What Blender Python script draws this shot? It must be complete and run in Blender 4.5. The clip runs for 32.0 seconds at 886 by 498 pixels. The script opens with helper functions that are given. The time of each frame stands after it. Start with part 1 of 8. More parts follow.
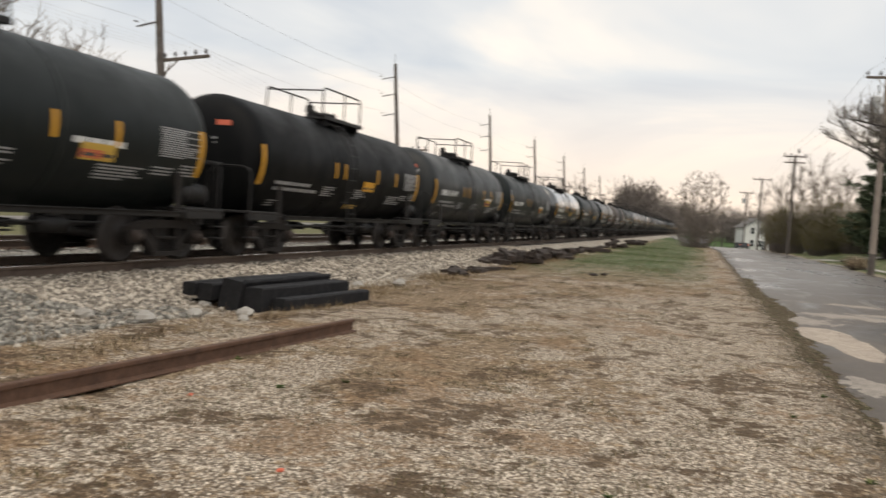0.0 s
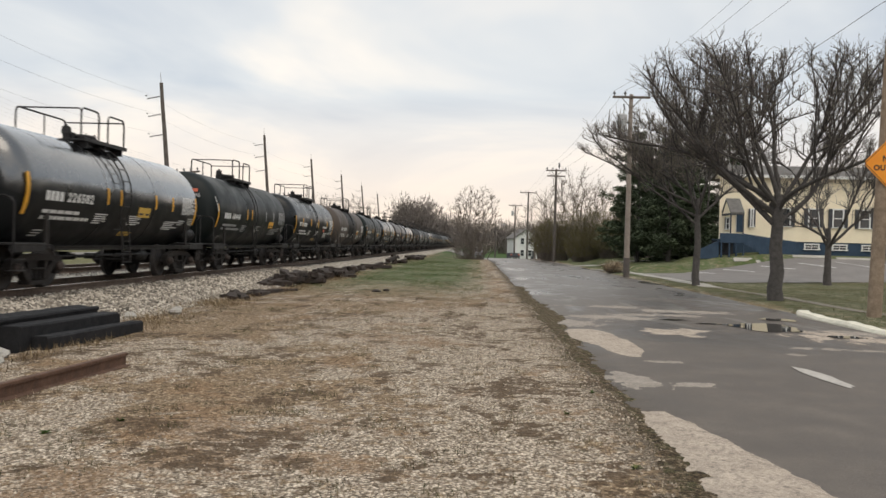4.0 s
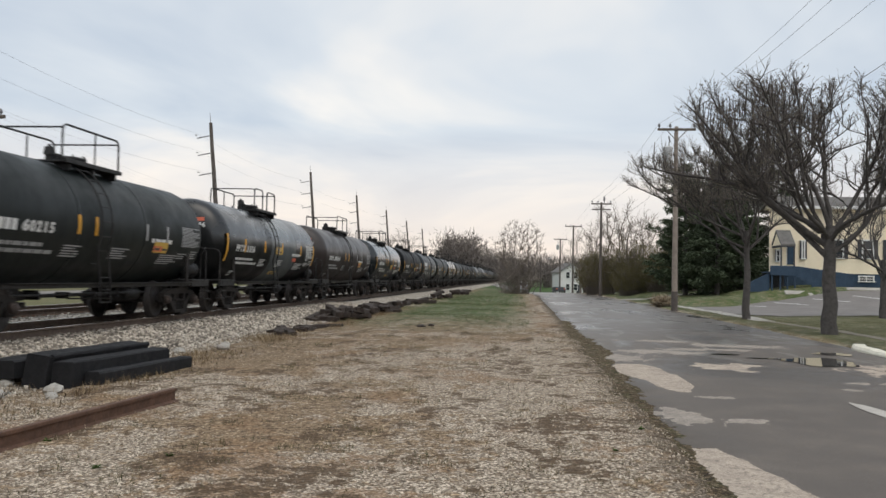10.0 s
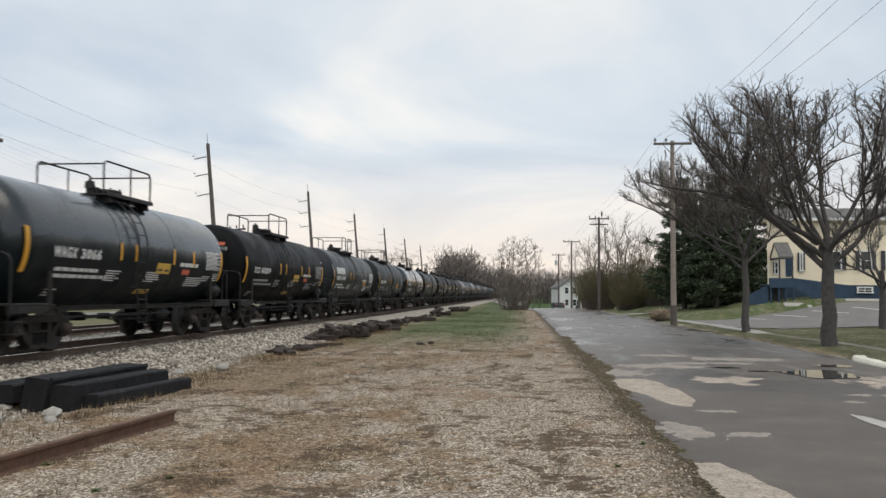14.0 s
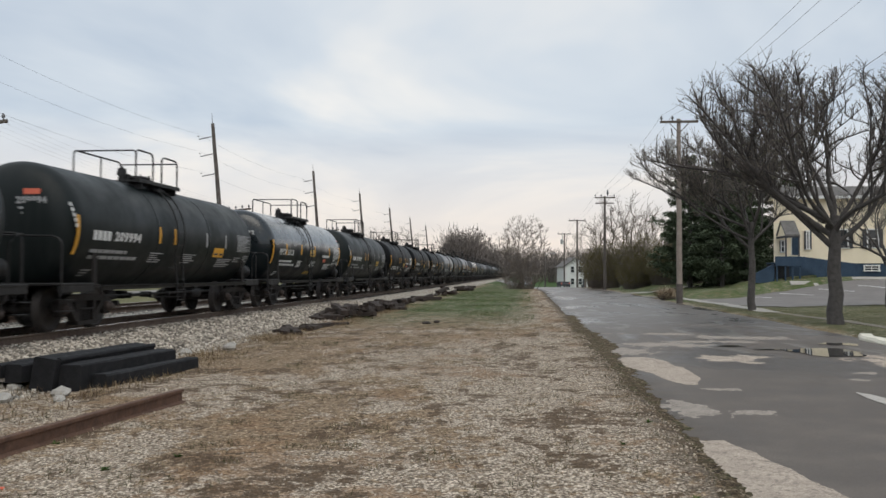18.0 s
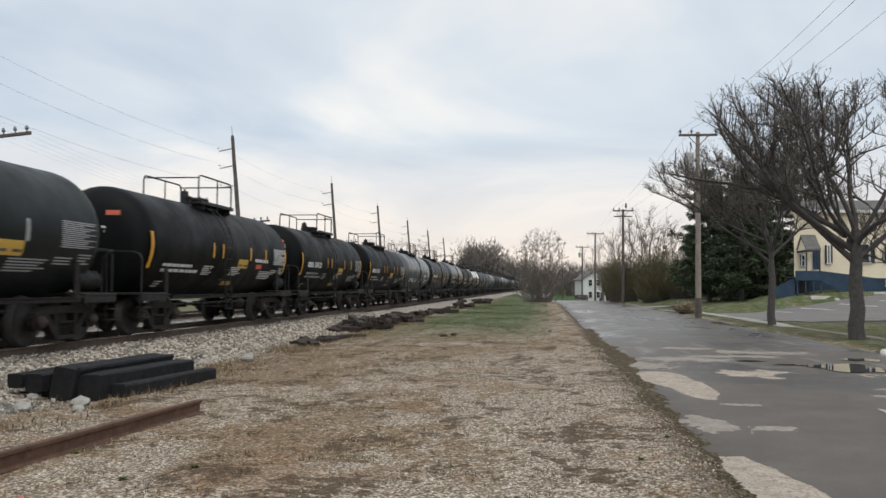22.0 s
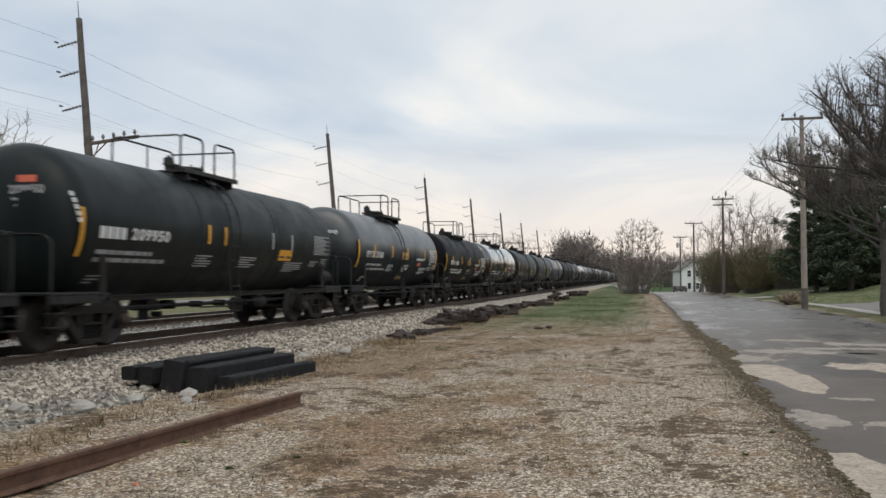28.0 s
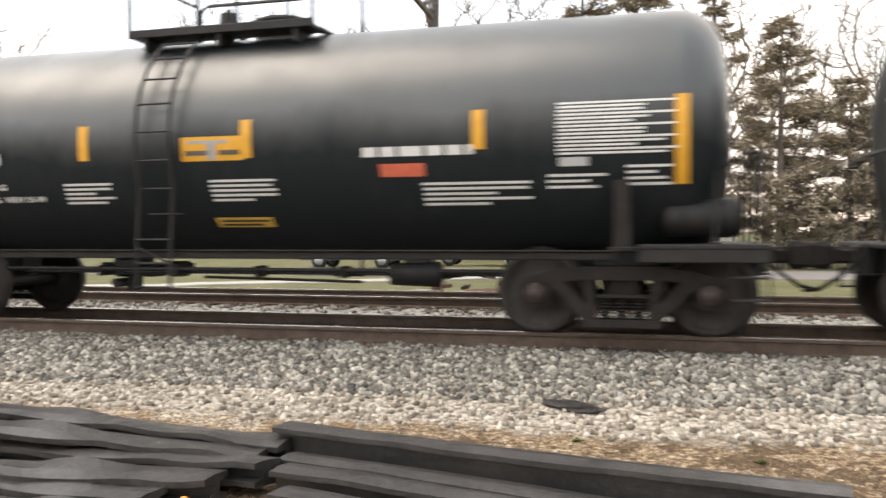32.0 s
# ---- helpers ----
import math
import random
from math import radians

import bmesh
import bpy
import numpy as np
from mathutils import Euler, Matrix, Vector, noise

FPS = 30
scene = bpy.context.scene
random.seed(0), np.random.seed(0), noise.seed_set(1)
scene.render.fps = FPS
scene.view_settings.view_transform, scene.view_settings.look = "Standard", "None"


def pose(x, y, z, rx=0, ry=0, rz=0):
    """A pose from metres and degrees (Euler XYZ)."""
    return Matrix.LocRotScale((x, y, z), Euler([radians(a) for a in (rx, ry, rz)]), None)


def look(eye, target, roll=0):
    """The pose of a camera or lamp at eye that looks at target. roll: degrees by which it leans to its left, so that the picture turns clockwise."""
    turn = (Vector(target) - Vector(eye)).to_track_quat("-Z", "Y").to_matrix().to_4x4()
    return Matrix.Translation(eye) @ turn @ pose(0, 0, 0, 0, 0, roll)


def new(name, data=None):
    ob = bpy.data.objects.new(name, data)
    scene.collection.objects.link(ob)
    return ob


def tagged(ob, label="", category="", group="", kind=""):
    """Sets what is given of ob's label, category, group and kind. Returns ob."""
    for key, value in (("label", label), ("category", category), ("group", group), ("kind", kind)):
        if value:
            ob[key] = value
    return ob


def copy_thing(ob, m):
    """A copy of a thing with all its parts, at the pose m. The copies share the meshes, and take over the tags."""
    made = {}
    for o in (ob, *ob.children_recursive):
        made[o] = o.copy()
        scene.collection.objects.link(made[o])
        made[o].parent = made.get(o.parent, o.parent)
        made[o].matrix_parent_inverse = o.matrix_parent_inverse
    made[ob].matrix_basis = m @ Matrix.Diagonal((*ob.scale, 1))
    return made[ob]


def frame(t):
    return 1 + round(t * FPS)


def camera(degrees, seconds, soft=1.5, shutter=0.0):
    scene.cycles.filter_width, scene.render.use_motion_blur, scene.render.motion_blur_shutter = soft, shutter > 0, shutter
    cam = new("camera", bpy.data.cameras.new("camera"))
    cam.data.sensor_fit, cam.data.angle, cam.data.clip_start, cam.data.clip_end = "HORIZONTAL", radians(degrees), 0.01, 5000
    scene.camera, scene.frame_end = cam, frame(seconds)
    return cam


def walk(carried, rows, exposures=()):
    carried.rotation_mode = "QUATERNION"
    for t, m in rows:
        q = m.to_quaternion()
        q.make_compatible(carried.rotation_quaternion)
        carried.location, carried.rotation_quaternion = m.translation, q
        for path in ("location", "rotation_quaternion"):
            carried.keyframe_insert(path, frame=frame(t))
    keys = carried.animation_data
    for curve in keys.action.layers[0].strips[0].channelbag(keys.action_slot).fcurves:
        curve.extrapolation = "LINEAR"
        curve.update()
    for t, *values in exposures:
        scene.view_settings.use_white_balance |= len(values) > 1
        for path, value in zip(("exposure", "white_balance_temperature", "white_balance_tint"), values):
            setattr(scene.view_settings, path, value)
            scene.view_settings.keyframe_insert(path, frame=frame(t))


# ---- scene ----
cam = camera(54.65, 32.0, shutter=0.4)
EXPOSURES = [(0, 0.32, 7450, 12), (1, 0.20, 7200, 11), (2, 0.22, 7200, 11), (3.5, 0.28, 7200, 11), (6, 0.24, 6850, 10), (9, 0.23, 6750, 10), (12, 0.11, 6700, 9), (14, 0.20, 6700, 9),
             (17, 0.04, 6600, 9), (20, 0.30, 6650, 9), (23, 0.16, 6650, 9), (25, 0.16, 6650, 9), (29, 0.16, 6700, 9), (29.8, 0.12, 6600, 9),
             (30.4, 0.90, 7300, 11), (31, 1.62, 7450, 13), (31.4, 1.49, 7550, 13), (32, 1.30, 7400, 13)]
PATH = [
    (0, pose(0.00, 0.00, 1.60, 87.70, -3.88, 16.86)),
    (0.5, pose(0.00, 0.00, 1.60, 87.68, -2.57, 10.67)),
    (1, pose(0.00, 0.00, 1.60, 87.06, -1.68, 7.82)),
    (1.5, pose(0.00, 0.00, 1.60, 86.82, -0.91, 5.77)),
    (2, pose(0.00, 0.00, 1.60, 87.30, -0.30, 3.69)),
    (2.5, pose(0.00, 0.00, 1.60, 88.09, -0.13, 2.19)),
    (3, pose(0.00, 0.00, 1.60, 88.62, -0.65, 1.65)),
    (3.5, pose(0.00, 0.00, 1.60, 89.15, -1.32, 1.89)),
    (5.5, pose(0.00, 0.00, 1.60, 90.63, -1.06, 3.39)),
    (6, pose(0.00, 0.00, 1.60, 90.77, -1.30, 4.17)),
    (6.5, pose(0.00, 0.00, 1.60, 90.89, -1.10, 4.88)),
    (7, pose(0.00, 0.00, 1.60, 91.05, -0.80, 5.09)),
    (7.5, pose(0.00, 0.00, 1.60, 91.18, -0.54, 5.35)),
    (8, pose(0.00, 0.00, 1.60, 91.31, -0.58, 6.11)),
    (8.5, pose(0.00, 0.00, 1.60, 91.42, -0.64, 6.75)),
    (9, pose(0.00, 0.00, 1.60, 91.57, -0.82, 6.50)),
    (9.5, pose(0.00, 0.00, 1.60, 91.77, -1.11, 5.59)),
    (10, pose(0.00, 0.00, 1.60, 91.89, -1.13, 5.25)),
    (10.5, pose(0.00, 0.00, 1.60, 92.07, -0.83, 5.58)),
    (11, pose(0.00, 0.00, 1.60, 92.37, -0.28, 5.88)),
    (11.5, pose(0.00, 0.00, 1.60, 92.65, 0.16, 6.01)),
    (12, pose(0.00, 0.00, 1.60, 92.71, 0.10, 6.42)),
    (12.5, pose(0.00, 0.00, 1.60, 92.41, 0.02, 7.02)),
    (13, pose(0.00, 0.00, 1.60, 92.52, -0.19, 6.65)),
    (13.5, pose(0.00, 0.00, 1.60, 92.86, -0.45, 5.63)),
    (14, pose(0.00, 0.00, 1.60, 93.04, -0.29, 5.17)),
    (14.5, pose(0.00, 0.00, 1.60, 93.34, -0.17, 5.44)),
    (16.5, pose(0.00, 0.00, 1.60, 93.98, -1.32, 4.82)),
    (17, pose(0.00, 0.00, 1.60, 92.06, -1.67, 4.89)),
    (17.5, pose(0.00, 0.00, 1.60, 91.55, -0.77, 5.31)),
    (18, pose(0.00, 0.00, 1.60, 91.66, -0.13, 5.55)),
    (18.5, pose(0.00, 0.00, 1.60, 91.14, -0.75, 5.46)),
    (19, pose(0.00, 0.00, 1.60, 90.58, -1.09, 5.98)),
    (19.5, pose(0.00, 0.00, 1.60, 90.61, -0.80, 6.97)),
    (20, pose(0.00, 0.00, 1.60, 90.95, -0.05, 7.38)),
    (20.5, pose(0.00, 0.00, 1.60, 91.44, 0.38, 7.28)),
    (21, pose(0.00, 0.00, 1.60, 91.82, 0.27, 6.86)),
    (21.5, pose(0.00, 0.00, 1.60, 92.19, -0.17, 6.68)),
    (22, pose(0.00, 0.00, 1.60, 92.49, -0.46, 6.71)),
    (22.5, pose(0.00, 0.00, 1.60, 92.75, -0.03, 6.60)),
    (23, pose(0.00, 0.00, 1.60, 92.78, 0.56, 6.29)),
    (23.5, pose(0.00, 0.00, 1.60, 92.51, 0.61, 5.84)),
    (24, pose(0.00, 0.00, 1.60, 92.30, 0.03, 5.79)),
    (24.5, pose(0.00, 0.00, 1.60, 92.18, -0.32, 6.90)),
    (25, pose(0.00, 0.00, 1.60, 92.26, -0.17, 9.17)),
    (25.5, pose(0.00, 0.00, 1.60, 92.45, -0.40, 11.10)),
    (27.5, pose(0.00, 0.00, 1.60, 91.95, 0.31, 13.55)),
    (28, pose(0.00, 0.00, 1.60, 92.01, 0.16, 12.98)),
    (28.5, pose(0.00, 0.00, 1.60, 91.78, 0.02, 11.98)),
    (29, pose(0.00, 0.00, 1.60, 91.47, 0.40, 11.80)),
    (29.5, pose(0.00, 0.00, 1.60, 91.30, 0.22, 14.14)),
    (30, pose(-0.05, -0.07, 1.50, 91.46, -0.66, 27.09)),
    (30.2, pose(-0.04, 0.11, 1.51, 91.31, 0.38, 38.25)),
    (30.4, pose(0.05, -0.04, 1.56, 90.63, 0.68, 51.51)),
    (30.6, pose(0.05, -0.06, 1.55, 90.33, 2.01, 65.42)),
    (30.8, pose(-0.07, -0.13, 1.55, 89.60, 1.92, 76.63)),
    (31, pose(-0.11, -0.23, 1.50, 89.48, 2.14, 85.73)),
    (31.2, pose(-0.13, -0.36, 1.48, 89.31, 2.08, 92.02)),
    (31.4, pose(-0.06, -0.50, 1.52, 88.91, 1.46, 96.29)),
    (31.6, pose(-0.10, -0.47, 1.52, 88.75, 0.99, 100.64)),
    (31.8, pose(-0.11, -0.49, 1.53, 88.83, 0.67, 103.16)),
    (32, pose(-0.11, -0.50, 1.53, 88.89, 0.24, 105.28)),
]
walk(cam, PATH, EXPOSURES)

# ---- light and sky ----
SUN_DIR = Vector((0.15, -0.45, 0.88)).normalized()
sun = new("sun", bpy.data.lights.new("sun", "SUN"))
sun.data.energy, sun.data.angle, sun.data.color = 0.75, radians(40), (1.0, 0.95, 0.88)
sun.matrix_basis = look(SUN_DIR * 200, (0, 0, 0))

world = bpy.data.worlds.new("overcast_sky")
scene.world = world
world.use_nodes = True
wn = world.node_tree.nodes
wl = world.node_tree.links
wn.clear()


def wnode(kind, **kw):
    n = wn.new(kind)
    for key, value in kw.items():
        n.inputs[key].default_value = value
    return n


w_out = wn.new("ShaderNodeOutputWorld")
w_bg = wn.new("ShaderNodeBackground")
w_bg.inputs["Strength"].default_value = 1.0
w_geo = wn.new("ShaderNodeTexCoord")
w_sep = wn.new("ShaderNodeSeparateXYZ")
wl.new(w_geo.outputs["Generated"], w_sep.inputs[0])
# direction projected on a flat cloud deck
w_up = wn.new("ShaderNodeMath")
w_up.operation = "MAXIMUM"
w_up.inputs[1].default_value = 0.0
wl.new(w_sep.outputs["Z"], w_up.inputs[0])
w_lift = wn.new("ShaderNodeMath")
w_lift.operation = "ADD"
w_lift.inputs[1].default_value = 0.16
wl.new(w_up.outputs[0], w_lift.inputs[0])
w_dx = wn.new("ShaderNodeMath")
w_dx.operation = "DIVIDE"
wl.new(w_sep.outputs["X"], w_dx.inputs[0])
wl.new(w_lift.outputs[0], w_dx.inputs[1])
w_dy = wn.new("ShaderNodeMath")
w_dy.operation = "DIVIDE"
wl.new(w_sep.outputs["Y"], w_dy.inputs[0])
wl.new(w_lift.outputs[0], w_dy.inputs[1])
w_deck = wn.new("ShaderNodeCombineXYZ")
wl.new(w_dx.outputs[0], w_deck.inputs[0])
wl.new(w_dy.outputs[0], w_deck.inputs[1])
w_noise = wnode("ShaderNodeTexNoise", Scale=0.75, Detail=5.0, Roughness=0.5, Distortion=0.5)
wl.new(w_deck.outputs[0], w_noise.inputs["Vector"])
w_ramp = wn.new("ShaderNodeValToRGB")
cr = w_ramp.color_ramp
cr.elements[0].position, cr.elements[0].color = 0.34, (0.50, 0.58, 0.69, 1)
cr.elements[1].position, cr.elements[1].color = 0.64, (0.92, 0.90, 0.87, 1)
e = cr.elements.new(0.50)
e.color = (0.66, 0.72, 0.79, 1)
wl.new(w_noise.outputs["Fac"], w_ramp.inputs[0])
# warm band low over the horizon
w_low = wn.new("ShaderNodeMapRange")
w_low.inputs["From Min"].default_value = 0.015
w_low.inputs["From Max"].default_value = 0.17
w_low.inputs["To Min"].default_value = 0.85
w_low.inputs["To Max"].default_value = 0.0
wl.new(w_sep.outputs["Z"], w_low.inputs["Value"])
w_mixlow = wn.new("ShaderNodeMix")
w_mixlow.data_type = "RGBA"
w_mixlow.inputs[7].default_value = (0.93, 0.79, 0.70, 1)
wl.new(w_low.outputs[0], w_mixlow.inputs[0])
wl.new(w_ramp.outputs[0], w_mixlow.inputs[6])
# clear-air sky behind the deck gives a little blue
w_sky = wn.new("ShaderNodeTexSky")
w_sky.sky_type = "NISHITA"
w_sky.sun_disc = False
w_sky.sun_elevation = math.asin(SUN_DIR.z)
w_sky.sun_rotation = math.atan2(SUN_DIR.x, SUN_DIR.y)
w_skys = wn.new("ShaderNodeVectorMath")
w_skys.operation = "SCALE"
w_skys.inputs["Scale"].default_value = 0.08
wl.new(w_sky.outputs[0], w_skys.inputs[0])
w_mixsky = wn.new("ShaderNodeMix")
w_mixsky.data_type = "RGBA"
w_mixsky.inputs[0].default_value = 0.15
wl.new(w_mixlow.outputs[2], w_mixsky.inputs[6])
wl.new(w_skys.outputs[0], w_mixsky.inputs[7])
# the overcast is brighter on the sun's side
w_dot = wn.new("ShaderNodeVectorMath")
w_dot.operation = "DOT_PRODUCT"
w_dot.inputs[1].default_value = Vector((-0.2, 1.0, 0.0)).normalized()
wl.new(w_geo.outputs["Generated"], w_dot.inputs[0])
w_side = wn.new("ShaderNodeMapRange")
w_side.interpolation_type = "SMOOTHSTEP"
for key, value in (("From Min", -0.9), ("From Max", 0.75), ("To Min", 1.38), ("To Max", 1.03)):
    w_side.inputs[key].default_value = value
wl.new(w_dot.outputs["Value"], w_side.inputs["Value"])
w_sided = wn.new("ShaderNodeVectorMath")
w_sided.operation = "SCALE"
wl.new(w_mixsky.outputs[2], w_sided.inputs[0])
wl.new(w_side.outputs[0], w_sided.inputs["Scale"])
wl.new(w_sided.outputs[0], w_bg.inputs["Color"])
wl.new(w_bg.outputs[0], w_out.inputs[0])


# ---- materials ----
class Mat:
    """A small builder round one node material."""

    def __init__(self, name, rough=0.8, metal=0.0, spec=0.5):
        self.m = bpy.data.materials.new(name)
        self.m.use_nodes = True
        self.n, self.l = self.m.node_tree.nodes, self.m.node_tree.links
        self.b = self.n["Principled BSDF"]
        self.b.inputs["Roughness"].default_value = rough
        self.b.inputs["Metallic"].default_value = metal
        self.b.inputs["Specular IOR Level"].default_value = spec
        self.co = self.n.new("ShaderNodeTexCoord").outputs["Object"]

    def noise(self, scale, detail=4.0, rough=0.6, vec=None, dist=0.0):
        t = self.n.new("ShaderNodeTexNoise")
        for key, value in (("Scale", scale), ("Detail", detail), ("Roughness", rough), ("Distortion", dist)):
            t.inputs[key].default_value = value
        self.l.new(vec or self.co, t.inputs["Vector"])
        return t.outputs["Fac"]

    def stretch(self, sx, sy, sz, vec=None):
        t = self.n.new("ShaderNodeMapping")
        t.inputs["Scale"].default_value = (sx, sy, sz)
        self.l.new(vec or self.co, t.inputs["Vector"])
        return t.outputs[0]

    def ramp(self, fac, stops):
        t = self.n.new("ShaderNodeValToRGB")
        r = t.color_ramp
        while len(r.elements) < len(stops):
            r.elements.new(0.5)
        for el, (p, c) in zip(r.elements, stops):
            el.position = p
            el.color = (*c, 1) if len(c) == 3 else c
        self.l.new(fac, t.inputs[0])
        return t.outputs[0]

    def grey(self, fac, p0, p1, v0=0.0, v1=1.0):
        t = self.n.new("ShaderNodeMapRange")
        for key, value in (("From Min", p0), ("From Max", p1), ("To Min", v0), ("To Max", v1)):
            t.inputs[key].default_value = value
        self.l.new(fac, t.inputs["Value"])
        return t.outputs[0]

    def mix(self, fac, a, b):
        t = self.n.new("ShaderNodeMix")
        t.data_type = "RGBA"
        for sock, value in ((0, fac), (6, a), (7, b)):
            if isinstance(value, bpy.types.NodeSocket):
                self.l.new(value, t.inputs[sock])
            elif sock == 0:
                t.inputs[0].default_value = value
            else:
                t.inputs[sock].default_value = (*value, 1)
        return t.outputs[2]

    def math(self, op, a, b=0.0):
        t = self.n.new("ShaderNodeMath")
        t.operation = op
        for k, value in enumerate((a, b)):
            if isinstance(value, bpy.types.NodeSocket):
                self.l.new(value, t.inputs[k])
            else:
                t.inputs[k].default_value = value
        return t.outputs[0]

    def axis(self, k, vec=None):
        t = self.n.new("ShaderNodeSeparateXYZ")
        self.l.new(vec or self.co, t.inputs[0])
        return t.outputs[k]

    def random(self):
        return self.n.new("ShaderNodeObjectInfo").outputs["Random"]

    def island(self):
        return self.n.new("ShaderNodeNewGeometry").outputs["Random Per Island"]

    def colour(self, c):
        if isinstance(c, bpy.types.NodeSocket):
            self.l.new(c, self.b.inputs["Base Color"])
        else:
            self.b.inputs["Base Color"].default_value = (*c, 1)
        return self

    def rough(self, r):
        if isinstance(r, bpy.types.NodeSocket):
            self.l.new(r, self.b.inputs["Roughness"])
        else:
            self.b.inputs["Roughness"].default_value = r
        return self

    def bump(self, h, strength=0.3, dist=0.01):
        t = self.n.new("ShaderNodeBump")
        t.inputs["Strength"].default_value = strength
        t.inputs["Distance"].default_value = dist
        self.l.new(h, t.inputs["Height"])
        self.l.new(t.outputs[0], self.b.inputs["Normal"])
        return self


def simple(name, c1, c2, scale, rough=0.8, metal=0.0, bump=0.2, dist=0.005, spec=0.5):
    """Two colours mixed by a coarse and a fine noise, with fine relief."""
    k = Mat(name, rough, metal, spec)
    f = k.math("ADD", k.math("MULTIPLY", k.noise(scale, 5), 0.65), k.math("MULTIPLY", k.noise(scale * 7, 3), 0.35))
    k.colour(k.ramp(f, [(0.32, c1), (0.68, c2)]))
    k.rough(k.grey(k.noise(scale * 2.3), 0.3, 0.7, max(0.05, rough - 0.1), min(1, rough + 0.1)))
    k.bump(k.noise(scale * 9, 4), bump, dist)
    return k.m


def tank_paint(name, base, band=None, span=(0, 0), rough=0.3, dust=0.25, dust_colour=(0.16, 0.14, 0.12), spec=0.28, coat=0.0, haze=0.12, gloss_span=(2.10, 2.45), depth=1.5):
    """Weathered paint of a tank shell: a base colour, a ring of another colour, dust, rain streaks, dull spots; coat:
    gloss masked to the upper half by height, so the sky's reflection stops at mid-shell.
    """
    k = Mat(name, rough, 0.0, spec)
    c = base
    y = k.axis(1)
    if band:
        edge = k.math("ADD", y, k.math("MULTIPLY", k.math("SUBTRACT", k.noise(3.0), 0.5), 0.15))
        inside = k.math("MULTIPLY", k.math("GREATER_THAN", edge, span[0]), k.math("LESS_THAN", edge, span[1]))
        c = k.mix(inside, base, band)
    streak = k.noise(1.0, 5, 0.6, k.stretch(6.0, 6.0, 0.45))
    spots = k.noise(1.3, 6, 0.62)
    grime = k.math("MULTIPLY", k.grey(streak, 0.42, 0.75), k.grey(spots, 0.35, 0.7))
    c = k.mix(k.math("MULTIPLY", grime, dust * 1.6), c, dust_colour)
    fine = k.noise(30.0, 2)
    c = k.mix(k.grey(fine, 0.55, 0.8, 0.0, dust * 0.5), c, dust_colour)
    k.colour(c)
    dull = k.grey(spots, 0.3, 0.75, rough - 0.06, rough + 0.22)
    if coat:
        # gloss masked by height puts the sky reflection's lower edge into the paint
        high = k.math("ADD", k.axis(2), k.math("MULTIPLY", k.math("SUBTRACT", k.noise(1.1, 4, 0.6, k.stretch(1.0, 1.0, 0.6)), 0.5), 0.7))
        gloss_mask = k.grey(high, *gloss_span)
        k.l.new(k.math("MULTIPLY", gloss_mask, coat), k.b.inputs["Coat Weight"])
        k.l.new(k.math("ADD", k.math("MULTIPLY", gloss_mask, spec - 0.15), 0.15), k.b.inputs["Specular IOR Level"])
        dull = k.math("ADD", dull, k.math("MULTIPLY", k.math("SUBTRACT", 1.0, gloss_mask), 0.2))
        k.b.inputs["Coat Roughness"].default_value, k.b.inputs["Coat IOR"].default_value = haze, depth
    k.rough(dull)
    k.bump(k.noise(0.9, 3), 0.12, 0.02)
    return k.m


M = {}
M["steel"] = simple("weathered_black_steel", (0.008, 0.008, 0.009), (0.024, 0.022, 0.021), 3.0, 0.55, spec=0.35)
M["truck"] = simple("dusty_cast_steel", (0.010, 0.0085, 0.008), (0.029, 0.024, 0.0215), 5.0, 0.78, bump=0.35, spec=0.3)
M["wheel"] = simple("oily_wheel_steel", (0.018, 0.015, 0.014), (0.042, 0.035, 0.032), 6.0, 0.65, 0.2)
M["hub"] = simple("rusty_bearing_cap", (0.030, 0.022, 0.019), (0.070, 0.050, 0.042), 12.0, 0.7)
M["yellow"] = simple("reflective_yellow_tape", (0.62, 0.30, 0.02), (0.75, 0.38, 0.04), 9.0, 0.45)
M["yellow_dull"] = simple("dull_yellow_label", (0.50, 0.30, 0.05), (0.66, 0.42, 0.08), 14.0, 0.6)
M["white"] = simple("stencil_white_paint", (0.55, 0.55, 0.54), (0.75, 0.75, 0.73), 20.0, 0.6)
M["white_dim"] = simple("faded_stencil_paint", (0.26, 0.26, 0.26), (0.40, 0.40, 0.40), 16.0, 0.65)
M["red"] = simple("faded_red_label", (0.55, 0.10, 0.05), (0.66, 0.16, 0.09), 12.0, 0.6)
M["silver"] = simple("bare_galvanised_steel", (0.35, 0.36, 0.37), (0.5, 0.5, 0.5), 8.0, 0.45, 0.6)
M["railhead"] = simple("polished_railhead", (0.45, 0.45, 0.46), (0.62, 0.62, 0.63), 20.0, 0.22, 0.9)
M["rust"] = simple("rusted_rail_steel", (0.055, 0.028, 0.018), (0.15, 0.08, 0.05), 6.0, 0.85, bump=0.4)
M["railside"] = simple("brown_rail_steel", (0.055, 0.037, 0.028), (0.125, 0.088, 0.066), 5.0, 0.8)
M["tie"] = simple("creosoted_crosstie_wood", (0.018, 0.016, 0.015), (0.055, 0.045, 0.038), 6.0, 0.85, bump=0.5)
M["newtie"] = simple("black_composite_tie", (0.006, 0.006, 0.007), (0.018, 0.018, 0.02), 4.0, 0.78, bump=0.3, spec=0.3)
M["oldtie"] = simple("rotten_dark_tie_wood", (0.014, 0.011, 0.010), (0.06, 0.042, 0.032), 5.0, 0.9, bump=0.6, dist=0.02)
M["rubber"] = simple("weathered_black_rubber", (0.018, 0.017, 0.0165), (0.060, 0.055, 0.051), 3.0, 0.38, bump=0.45, dist=0.012)
